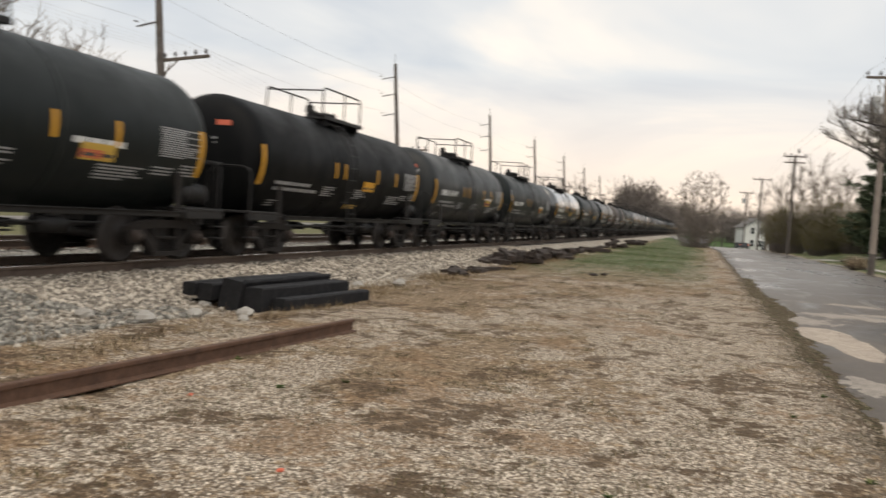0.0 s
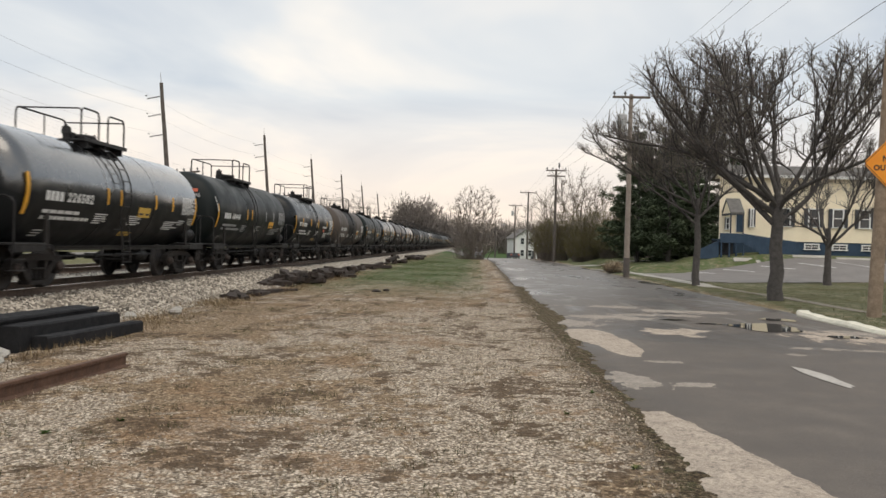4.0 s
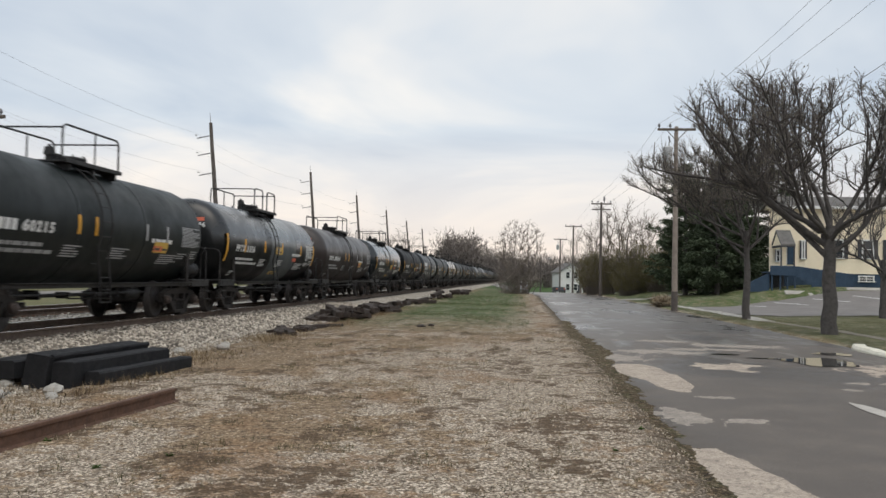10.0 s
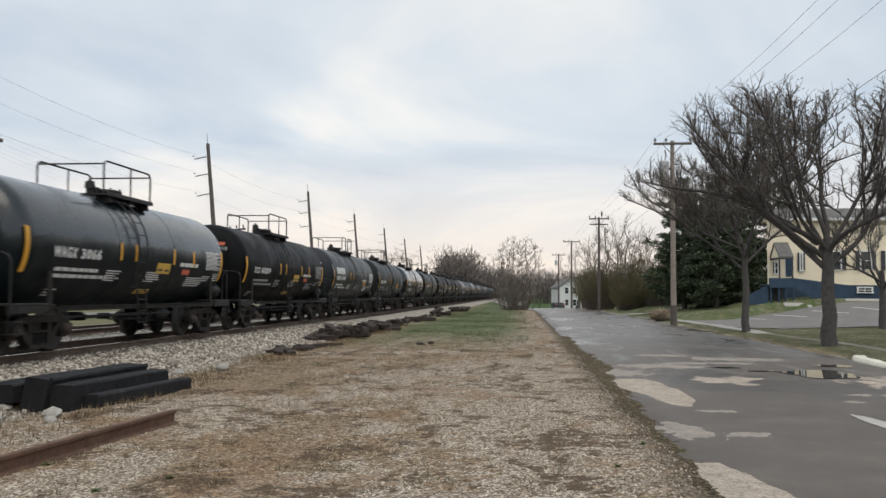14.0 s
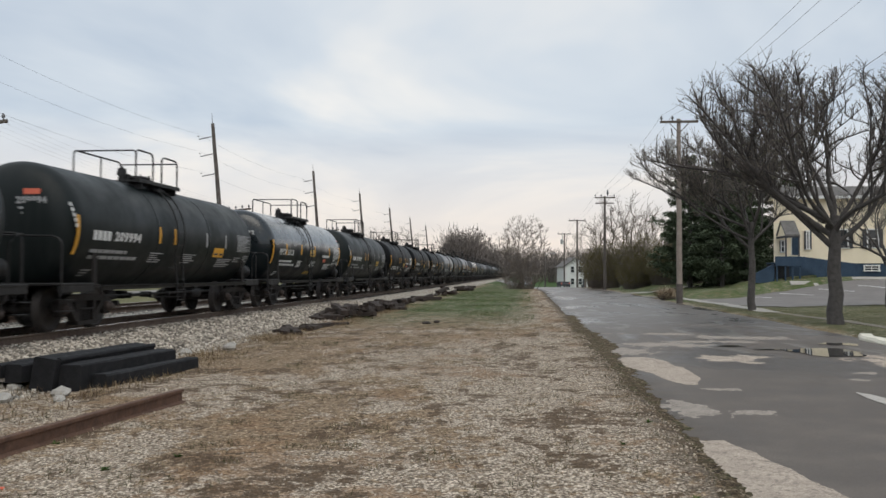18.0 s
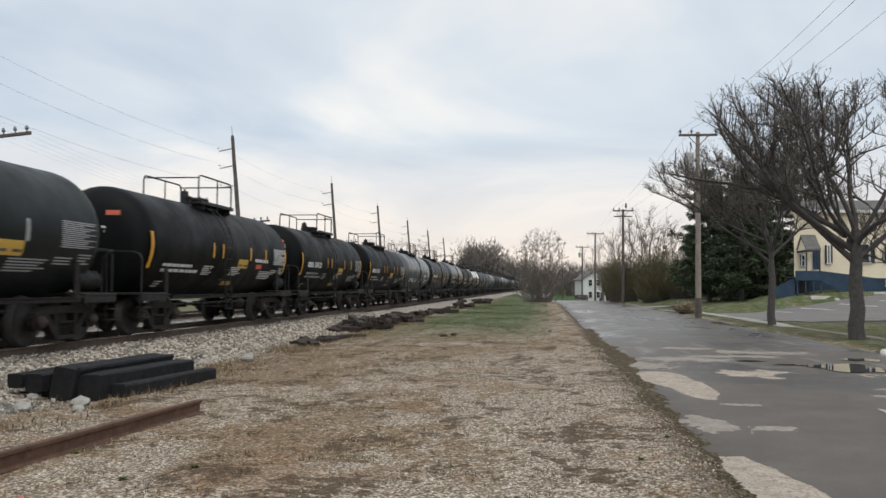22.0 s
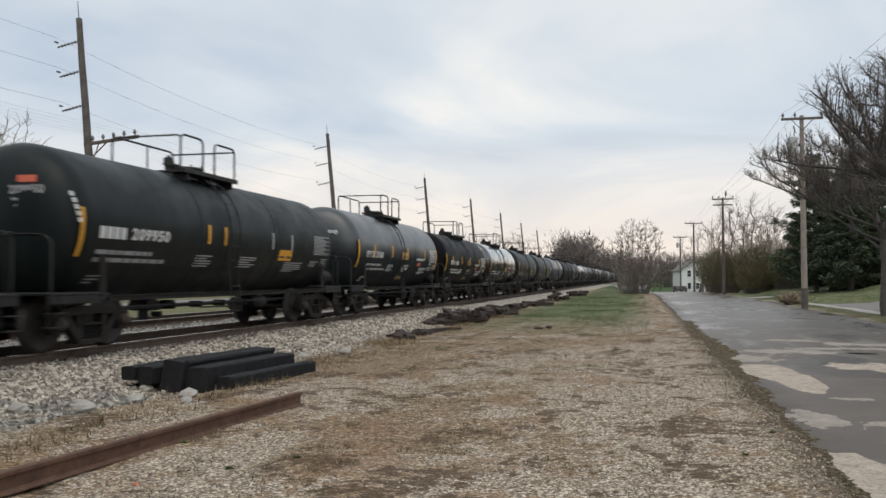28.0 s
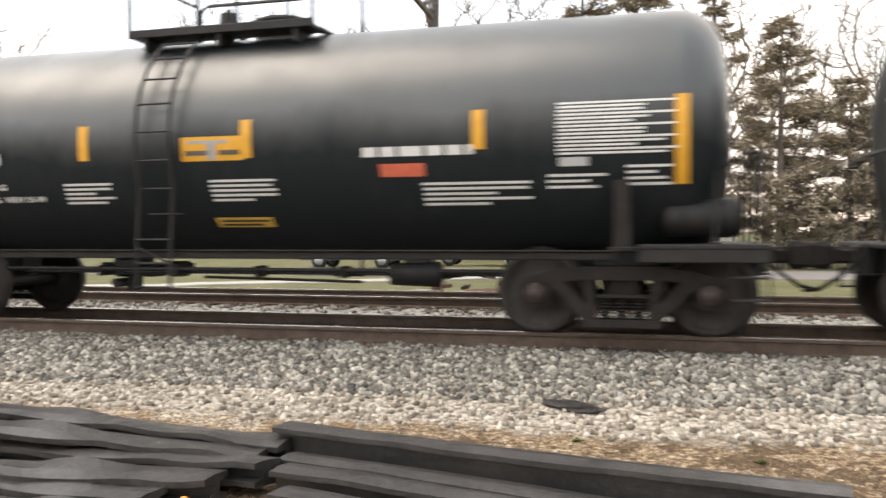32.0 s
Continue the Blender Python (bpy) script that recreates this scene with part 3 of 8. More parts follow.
    bal = k.mix(k.grey(k.math("ADD", bx, k.grey(y, 2.0, 16.0, 0.0, 1.3)), -8.1, -7.5), dark, pale)
    c = k.mix(bal_on, c, bal)
    pit = k.noise(26.0, 6, 0.8)
    c = k.mix(k.math("MULTIPLY", k.grey(pit, 0.50, 0.40), k.grey(x, 1.9, 1.5, 0.0, 0.62)), c, (0.045, 0.032, 0.022))
    k.colour(c)
    k.bump(k.math("ADD", k.math("MULTIPLY", fine, 0.6), k.math("MULTIPLY", v2.outputs["Distance"], 0.6)), 0.7, 0.03)
    return k.m


M["ground"] = ground_material()
gx = lines((-3000, -300, 300), (-300, -60, 24), (-60, -20, 2.5), (-20, -12, 0.5), (-12, -5, 0.14), (-5, 3, 0.12), (3, 8.2, 0.6),
           (8.2, 9.6, 0.2), (9.6, 32, 1.0), (32, 100, 8), (100, 400, 50), (400, 3001, 325))
gy = lines((-3000, -200, 280), (-200, -20, 12), (-20, -8, 0.6), (-8, 16, 0.13), (16, 40, 0.4), (40, 120, 1.6), (120, 340, 8), (340, 1000, 60), (1000, 3501, 250))
ground = tagged(sheet("ground", gx, gy, ground_z, M["ground"]), "dead brown grass and pale gravel with green turf patches", kind="structure")
flat_x, flat_y = np.meshgrid(gx, gy)
for name, field in (("gravel", gravel_cover), ("rust", rust_cover), ("dirt", dirt_cover)):
    ground.data.attributes.new(name, "FLOAT", "POINT").data.foreach_set("value", field(flat_x.ravel(), flat_y.ravel()).astype(np.float32))


# ---- road ----
def road_material():
    k = Mat("old_patched_asphalt", 0.7, spec=0.5)
    x, y = k.axis(0), k.axis(1)
    big, mid, fine = k.noise(0.35, 4, 0.6, k.stretch(1.0, 0.55, 1.0), 0.8), k.noise(1.6, 5, 0.65), k.noise(70.0, 3, 0.7)
    base = k.ramp(k.math("ADD", k.math("MULTIPLY", mid, 0.5), k.math("MULTIPLY", fine, 0.5)),
                  [(0.3, (0.062, 0.051, 0.043)), (0.5, (0.108, 0.090, 0.075)), (0.72, (0.192, 0.162, 0.133))])
    worn = k.ramp(fine, [(0.3, (0.14, 0.13, 0.112)), (0.7, (0.25, 0.23, 0.20))])
    flats = k.noise(1.0, 4, 0.55, k.stretch(1.3, 0.28, 1.0), 0.5)
    on = k.math("MULTIPLY", k.grey(flats, 0.59, 0.63), k.grey(y, 14.0, 20.0))
    c = k.mix(k.math("MULTIPLY", on, 0.8), base, worn)
    damp = k.math("MULTIPLY", k.grey(big, 0.50, 0.60), k.grey(y, 11.0, 17.0))
    c = k.mix(k.math("MULTIPLY", damp, 0.45), c, (0.045, 0.043, 0.042))
    k.colour(c)
    k.rough(k.math("SUBTRACT", k.math("ADD", k.grey(y, 11.0, 34.0, 0.62, 0.36), k.grey(mid, 0.3, 0.7, 0.0, 0.12)), k.math("MULTIPLY", damp, 0.20)))
    k.bump(k.math("ADD", k.math("MULTIPLY", fine, 0.5), mid), 0.25, 0.01)
    return k.m


M["road"] = road_material()


def strip(name, left, right, ys, zfun, material, cols=12, ragged=0.0, seed=1, drop=0.06):
    """A band between two x-lines with thickness at its edges."""
    g, r = Geo(), np.random.RandomState(seed)
    jl = ragged * (0.6 * wave(0 * ys, ys, 1.1, seed) + 0.5 * wave(0 * ys, ys, 4.3, seed + 1))
    jr = ragged * (0.6 * wave(0 * ys, ys, 1.3, seed + 2) + 0.5 * wave(0 * ys, ys, 3.9, seed + 3))
    pts = []
    for k, y in enumerate(ys):
        a, b = left(y) + jl[k], right(y) + jr[k]
        row = [a + (b - a) * j / cols for j in range(cols + 1)]
        zs = [float(zfun(x, y)) for x in row]
        pts.append((row[0], y, zs[0] - drop))
        pts += [(x, y, z) for x, z in zip(row, zs)]
        pts.append((row[-1], y, zs[-1] - drop))
    n = cols + 3
    g.put(pts, [(k * n + j, k * n + j + 1, (k + 1) * n + j + 1, (k + 1) * n + j) for k in range(len(ys) - 1) for j in range(n - 1)], True)
    return part(name, g, material)


def road_z(x, y):
    """Worn crown of the road."""
    u = (x - road_shift(y) - 5.1) / 3.5
    return float(-1.5 * smooth(95, 200, np.array(float(y))) * smooth(-6, 2, np.array(float(x))) + 0.005 - 0.035 * u * u)


road_ys = lines((-40, -4, 3), (-4, 40, 0.25), (40, 110, 1.5), (110, 420, 8))
road = tagged(strip("road", lambda y: ROAD_L + float(road_shift(y)), lambda y: ROAD_R + float(road_shift(y)), road_ys, road_z, M["road"], ragged=0.09, seed=21),
              "cracked grey asphalt road with damp worn stretches", kind="structure")


def blotch_material(name, c0, c1, rough, dark=(0.09, 0.078, 0.066), stones=0.0):
    k = Mat(name, rough)
    fine = k.noise(60.0, 4, 0.75)
    c = k.ramp(k.math("ADD", k.math("MULTIPLY", fine, 0.65), k.math("MULTIPLY", k.noise(3.0, 5, 0.7), 0.35)), [(0.35, c0), (0.65, c1)])
    if stones:
        v = k.n.new("ShaderNodeTexVoronoi")
        v.inputs["Scale"].default_value = 30.0
        k.l.new(k.co, v.inputs["Vector"])
        c = k.mix(k.grey(v.outputs["Color"], 0.0, 0.4, stones, 0.0), c, dark)
        c = k.mix(k.grey(k.noise(9.0, 5, 0.7), 0.55, 0.7, 0.0, stones), c, dark)
    k.colour(c)
    k.bump(fine, 0.5, 0.01)
    return k.m


M["patch"] = blotch_material("pale_gravelly_concrete", (0.22, 0.178, 0.142), (0.60, 0.505, 0.41), 0.9, stones=0.65)
M["patch_grey"] = blotch_material("grey_worn_concrete", (0.19, 0.165, 0.140), (0.42, 0.365, 0.31), 0.85, stones=0.45)
M["puddle"] = Mat("standing_rain_water", 0.03).colour((0.05, 0.048, 0.045)).m
M["dash"] = blotch_material("worn_white_road_paint", (0.36, 0.33, 0.30), (0.56, 0.53, 0.48), 0.8, stones=0.4)


def blotch(name, cx, cy, a, b, turn, material, seed, lift=0.006, rag=0.22, n=48):
    """A flat ragged patch on the road."""
    r = np.random.RandomState(seed)
    ph = r.uniform(0, 6.28, 6)
    amp = r.uniform(0.2, 1, 6)
    pts = []
    for k in range(n):
        w = 6.2832 * k / n
        s = 1 + rag * sum(amp[j] * math.sin((j + 2) * w + ph[j]) for j in range(6)) / 2.2
        u, v = a * s * math.cos(w), b * s * math.sin(w)
        x = cx + u * math.cos(turn) - v * math.sin(turn)
        y = cy + u * math.sin(turn) + v * math.cos(turn)
        pts.append((x, y))
    g = Geo()
    mid = (cx, cy, road_z(cx, cy) + lift)
    rings = [[(cx + (x - cx) * q, cy + (y - cy) * q, road_z(cx + (x - cx) * q, cy + (y - cy) * q) + lift) for x, y in pts] for q in (0.5, 1.0)]
    g.put([mid] + rings[0] + rings[1], [(0, 1 + k, 1 + (k + 1) % n) for k in range(n)]
          + [(1 + k, 1 + n + k, 1 + n + (k + 1) % n, 1 + (k + 1) % n) for k in range(n)], True)
    return part(name, g, material, road)


def road_top(x, y):
    u = (x - 5.1) / 3.5
    return 0.005 - 0.035 * u * u


def worn(name, label, x0, x1, y0, y1, field, material, step=0.035, high=0.011):
    """A thin crust that shows where its field is above nought and dips below the asphalt elsewhere, so its rim is ragged."""
    xs, ys = np.arange(x0, x1, step), np.arange(y0, y1, step)
    x, y = np.meshgrid(xs, ys)
    f = np.clip(field(x, y), -1, 1)
    z = road_top(x, y) + high * f
    n = len(xs)
    i, j = np.meshgrid(np.arange(n - 1), np.arange(len(ys) - 1))
    a = (j * n + i).ravel()
    quads = np.stack([a, a + 1, a + 1 + n, a + n], -1)
    quads = quads[(f.ravel()[quads] > -0.6).any(1)]
    used, back = np.unique(quads, return_inverse=True)
    me = bpy.data.meshes.new(name)
    me.from_pydata(np.stack([x.ravel(), y.ravel(), z.ravel()], -1)[used].tolist(), [], back.reshape(-1, 4).tolist())
    me.polygons.foreach_set("use_smooth", np.ones(len(quads), bool))
    return part(name, me, material, road, label)


def edge_slab(name, seed, outline, material, step=0.035):
    """A pale slab showing along the road's edge, between pairs of x at each y."""
    oy = [o[0] for o in outline]

    def field(x, y):
        l, q = np.interp(y, oy, [o[1] for o in outline]), np.interp(y, oy, [o[2] for o in outline])
        d = np.minimum(np.minimum(x - l, q - x), np.minimum(y - oy[0], oy[-1] - y) * 0.8)
        n = lattice(x, y * 0.7, 2.2, 500 + seed, 5, 0.7) - 0.5
        return d * 7 + n * 1.5 + 0.3

    return worn(name, "", min(o[1] for o in outline) - 0.15, max(o[2] for o in outline) + 0.15, oy[0] - 0.1, oy[-1] + 0.1, field, material, step)


def worn_patch(name, cx, cy, a, b, material, seed):
    def field(x, y):
        d = 1 - np.hypot((x - cx) / a, (y - cy) / b)
        n = lattice(x * 1.2, y * 0.7, 3.6 if a < 0.35 else 2.4, 540 + seed, 5, 0.72) - 0.5
        return d * 1.5 + n * 5.0 - 0.1

    return worn(name, "", cx - a * 1.5, cx + a * 1.5, cy - b * 1.5, cy + b * 1.5, field, material, 0.03)


edge_slab("concrete_patch", 3, [(1.0, 1.5, 2.95), (4.0, 1.5, 2.72), (5.2, 1.5, 2.48), (6.3, 1.5, 2.28), (7.4, 1.52, 2.14), (8.1, 1.58, 2.02), (8.6, 1.66, 1.86)], M["patch"])
edge_slab("concrete_patch", 5, [(12.95, 2.36, 2.5), (13.5, 2.2, 2.58), (14.4, 2.06, 2.63), (15.3, 1.76, 2.62), (16.5, 1.7, 2.5), (17.05, 1.9, 2.3)], M["patch"])
for k, (cx, cy, a, b, ink) in enumerate([(1.96, 10.75, 0.28, 0.55, "patch_grey"), (2.16, 10.35, 0.22, 0.25, "patch_grey"), (2.7, 10.38, 0.24, 0.14, "patch_grey"), (2.66, 12.44, 0.24, 0.14, "patch_grey"),
                                         (4.0, 16.8, 0.62, 0.62, "patch"), (5.45, 14.55, 0.24, 0.16, "patch_grey"), (5.0, 13.6, 0.16, 0.12, "patch_grey"), (5.96, 14.52, 0.24, 0.14, "patch_grey"), (6.6, 14.5, 0.22, 0.12, "patch_grey"),
                                         (7.12, 16.85, 0.85, 0.95, "patch"), (7.7, 17.9, 0.6, 0.5, "patch_grey"), (2.2, 18.4, 0.6, 0.6, "patch_grey"), (3.0, 20.0, 0.9, 0.5, "patch_grey"),
                                         (4.3, 21.0, 1.0, 0.45, "patch_grey"), (5.6, 22.4, 1.1, 0.6, "patch_grey"), (3.4, 23.6, 0.9, 0.45, "patch_grey")]):
    worn_patch("worn_patch", cx, cy, a, b, M[ink], k)
for k, (cx, cy, a, b, rag) in enumerate([(6.15, 18.35, 0.72, 0.95, 0.25), (5.3, 18.78, 0.5, 0.10, 0.3), (7.14, 16.78, 0.34, 0.26, 0.2), (4.5, 19.6, 0.3, 0.14, 0.3), (7.2, 20.6, 0.4, 0.4, 0.3)]):
    blotch("puddle", cx, cy, a, b, 0.0, M["puddle"], 70 + k, 0.013, rag)


def soil_field(x, y):
    """The verge's soil creeping over the broken edge of the asphalt."""
    edge = 1.74 + 0.07 * wave(0 * y, y, 0.5, 91) + 0.30 * np.exp(-((y - 21.0) / 4.0) ** 2) + 0.12 * smooth(24, 30, y)
    d = np.minimum(edge - x, (x - 1.16) * 1.5)
    return d * 4.0 + (lattice(x, y * 0.8, 2.6, 600, 6, 0.78) - 0.5) * 2.2 + 0.1


def soil_rim():
    k = Mat("dark_mossy_soil", 0.95, spec=0.2)
    fine, mid = k.noise(38.0, 5, 0.75), k.noise(5.0, 5, 0.7)
    c = k.ramp(fine, [(0.36, (0.022, 0.015, 0.009)), (0.5, (0.075, 0.052, 0.029)), (0.64, (0.21, 0.155, 0.095))])
    moss = k.ramp(fine, [(0.36, (0.022, 0.026, 0.010)), (0.5, (0.062, 0.066, 0.026)), (0.64, (0.14, 0.135, 0.06))])
    c = k.mix(k.grey(mid, 0.50, 0.60, 0.0, 0.8), c, moss)
    crumb = k.noise(13.0, 5, 0.75)
    c = k.mix(k.grey(crumb, 0.53, 0.60, 0.0, 0.7), c, k.ramp(fine, [(0.36, (0.09, 0.066, 0.043)), (0.64, (0.46, 0.37, 0.26))]))
    k.colour(k.mix(k.grey(crumb, 0.46, 0.38, 0.0, 0.8), c, (0.020, 0.015, 0.010)))
    k.bump(k.math("ADD", fine, crumb), 0.9, 0.03)
    ob = worn("soil_rim", "", 0.95, 2.35, 1.0, 34.0, soil_field, k.m, 0.05, 0.022)
    ob.parent = None
    return tagged(ob, "dark mossy soil creeping over the asphalt edge", "soil", kind="stuff")


M["soil_rim"] = soil_rim().data.materials[0]
blotch("lane_dash", 4.5, 11.25, 0.12, 0.88, 0.03, M["dash"], 90, 0.008, 0.13)
blotch("lane_dash", 4.6, 2.2, 0.055, 0.95, 0.05, M["dash"], 91, 0.008, 0.12)


# ---- railway ----
RAIL_OUT = [(-0.07, -0.17), (0.07, -0.17), (0.07, -0.158), (0.012, -0.14), (0.012, -0.045), (0.036, -0.035), (0.036, -0.006), (0.03, 0.0),
            (-0.03, 0.0), (-0.036, -0.006), (-0.036, -0.035), (-0.012, -0.045), (-0.012, -0.14), (-0.07, -0.158)]


def rail_shape(length_from, length_to):
    return Geo().prism(RAIL_OUT, length_from, length_to, "Y")


def tie_shape(seed, length=2.59, w=0.23, h=0.18):
    r = random.Random(seed)
    g = Geo()
    g.box((0, 0, 0), (length, w, h), 0.012)
    g.v = [(x + r.uniform(-0.006, 0.006), y + r.uniform(-0.006, 0.006), z + r.uniform(-0.004, 0.004)) for x, y, z in g.v]
    return g


def build_track(x, name, tag, near):
    track = tagged(new(name), tag, kind="structure")
    track.matrix_basis = pose(x, 0, 0)
    rail = rail_shape(-420, 420).mesh("rail")
    head = Geo().box((0, 0, 0.0015), (0.056, 840, 0.003), 0.001).mesh("running_surface")
    for s in (-0.752, 0.752):
        r = part("rail", rail, M["railside"], track, at=pose(s, 0, RAIL_Z))
        part("running_surface", head, M["railhead"], r, "bright polished running surface")
    shapes = [tie_shape(k).mesh("crosstie") for k in range(6)]
    plate = Geo().box((0, 0, 0), (0.34, 0.19, 0.02), 0.004)
    for sx in (-0.11, 0.11):
        for sy in (-0.06, 0.06):
            plate.box((sx, sy, 0.02), (0.03, 0.03, 0.035), 0.006)
    plate = plate.mesh("tie_plate")
    for k in range(near):
        y = -14 + 0.53 * k
        t = part("crosstie", shapes[k % 6], M["tie"], track, at=pose(0, y, RAIL_Z - 0.275, 0, 0, random.uniform(-1, 1)))
        if -13 < y < 30:
            for s in (-0.752, 0.752):
                part("tie_plate", plate, M["rust"], t, at=pose(s, 0, 0.098))
    rest = Geo()
    for k in range(near, near + 560):
        y = -14 + 0.53 * k
        rest.box((0, y, RAIL_Z - 0.275), (2.59, 0.23, 0.18), 0.012)
    part("crossties", rest, M["tie"], track, kind="stuff")
    return track


build_track(TRACK_X, "track_near", "railway track of brown steel rails on dark ties in ballast", 200)
build_track(TRACK_B, "track_far", "second parallel railway track of brown rails", 120)


def scatter_mesh(name, pos, size, flat, seed):
    """Many small angular stones in one mesh."""
    r = np.random.RandomState(seed)
    n = len(pos)
    cube = np.array([(x, y, z) for x in (-1, 1) for y in (-1, 1) for z in (-1, 1)], float)
    pts = cube[None] * r.uniform(0.35, 1.0, (n, 8, 3))
    pts[..., 2] *= flat
    q = r.normal(size=(n, 4))
    q /= np.linalg.norm(q, axis=1, keepdims=True)
    w, x, y, z = q.T
    rot = np.stack([np.stack([1 - 2 * (y * y + z * z), 2 * (x * y - z * w), 2 * (x * z + y * w)], -1),
                    np.stack([2 * (x * y + z * w), 1 - 2 * (x * x + z * z), 2 * (y * z - x * w)], -1),
                    np.stack([2 * (x * z - y * w), 2 * (y * z + x * w), 1 - 2 * (x * x + y * y)], -1)], 1)
    pts = np.einsum("nij,nkj->nki", rot, pts) * size[:, None, None] + pos[:, None, :]
    faces = np.array([(0, 1, 3, 2), (4, 6, 7, 5), (0, 4, 5, 1), (2, 3, 7, 6), (0, 2, 6, 4), (1, 5, 7, 3)])
    return raw_mesh(name, pts.reshape(-1, 3), (faces[None] + 8 * np.arange(n)[:, None, None]).reshape(-1, 4))


def raw_mesh(name, pts, faces):
    me = bpy.data.meshes.new(name)
    me.vertices.add(len(pts))
    me.vertices.foreach_set("co", np.ascontiguousarray(pts, np.float32).ravel())
    m = faces.shape[1]
    me.loops.add(faces.size)
    me.loops.foreach_set("vertex_index", np.ascontiguousarray(faces, np.int32).ravel())
    me.polygons.add(len(faces))
    me.polygons.foreach_set("loop_start", np.arange(0, faces.size, m, dtype=np.int32))
    me.update()
    me.validate()
    return me


def stone_material(name, stops):
    k = Mat(name, 0.9, spec=0.3)
    k.colour(k.mix(k.grey(k.noise(60.0, 3), 0.3, 0.7, 0.0, 0.35), k.ramp(k.island(), stops), (0.25, 0.22, 0.19)))
    k.bump(k.noise(90.0, 3), 0.4, 0.004)
    return k.m


M["ballast"] = stone_material("grey_trap_rock", [(0.0, (0.042, 0.042, 0.038)), (0.45, (0.155, 0.15, 0.132)), (0.8, (0.32, 0.31, 0.275)), (1.0, (0.52, 0.495, 0.435))])
M["limestone"] = stone_material("pale_limestone_gravel", [(0.0, (0.11, 0.09, 0.07)), (0.5, (0.35, 0.305, 0.248)), (0.85, (0.58, 0.52, 0.44)), (1.0, (0.74, 0.68, 0.59))])


M["pebble"] = stone_material("beige_fine_gravel", [(0.0, (0.12, 0.09, 0.066)), (0.4, (0.32, 0.258, 0.195)), (0.8, (0.54, 0.455, 0.36)), (1.0, (0.70, 0.60, 0.48))])


def scatter(name, label, n, xr, yr, size, material, seed, mask=None, flat=0.8, sink=0.2):
    r = np.random.RandomState(seed)
    x = r.uniform(*xr, n)
    y = yr[0] + (yr[1] - yr[0]) * r.uniform(0, 1, n) ** 1.5
    s = r.uniform(*size, n)
    if mask is not None:
        keep = r.uniform(0, 1, n) < mask(x, y)
        x, y, s = x[keep], y[keep], s[keep]
    z = ground_z(x, y) + s * flat * sink
    me = scatter_mesh(name, np.stack([x, y, z], -1), s, flat, seed + 1)
    return tagged(part(name, me, material), label, "gravel", kind="stuff")


M["ballast_pale"] = stone_material("pale_crushed_rock", [(0.0, (0.055, 0.047, 0.038)), (0.45, (0.28, 0.243, 0.198)), (0.8, (0.56, 0.495, 0.41)), (1.0, (0.74, 0.665, 0.56))])
scatter("ballast_stones", "grey crushed stone ballast on the track shoulder", 22000, (-9.6, -7.4), (-13, 9), (0.018, 0.046), M["ballast"], 5)
scatter("ballast_stones", "pale crushed stone ballast on the track shoulder", 22000, (-9.6, -7.2), (9, 42), (0.020, 0.055), M["ballast_pale"], 25)
scatter("dark_stones", "dark grey crushed stone beside the stacked ties", 5200, (-7.9, -6.55), (5.5, 10.6), (0.016, 0.042), M["ballast"], 26,
        lambda x, y: np.clip(lattice(x, y, 1.1, 720, 3) * 5 - 2.0, 0, 1))
scatter("limestone_gravel", "pale limestone gravel at the foot of the ballast", 16000, (-8.0, -6.4), (-13, 40), (0.012, 0.038), M["limestone"], 6,
        lambda x, y: smooth(-6.3, -6.9, x))
scatter("ballast_between_tracks", "grey crushed stone between the rails", 9000, (-16.6, -9.6), (-13, 30), (0.02, 0.045), M["ballast"], 7,
        lambda x, y: 0.9)
scatter("loose_gravel", "loose pale gravel lying in dead grass", 34000, (-6.4, 1.7), (-4, 24), (0.003, 0.015), M["pebble"], 8,
        lambda x, y: (0.06 + 0.8 * gravel_cover(x, y)) * (1 - 0.7 * dirt_cover(x, y)))


def grass_material(name, stops):
    k = Mat(name, 0.95, spec=0.15)
    k.colour(k.ramp(k.island(), stops))
    return k.m


M["straw"] = grass_material("dry_straw_blade", [(0.0, (0.07, 0.048, 0.030)), (0.4, (0.22, 0.160, 0.102)), (0.75, (0.42, 0.335, 0.235)), (1.0, (0.66, 0.57, 0.43))])
M["green_blade"] = grass_material("green_grass_blade", [(0.0, (0.026, 0.048, 0.013)), (0.7, (0.060, 0.108, 0.030)), (1.0, (0.15, 0.145, 0.065))])


M["verge_blade"] = grass_material("olive_verge_blade", [(0.0, (0.03, 0.036, 0.012)), (0.6, (0.068, 0.078, 0.028)), (1.0, (0.15, 0.13, 0.065))])
M["moss_blade"] = grass_material("dark_weed_blade", [(0.0, (0.022, 0.026, 0.010)), (0.5, (0.06, 0.066, 0.026)), (0.8, (0.15, 0.115, 0.062)), (1.0, (0.34, 0.27, 0.17))])


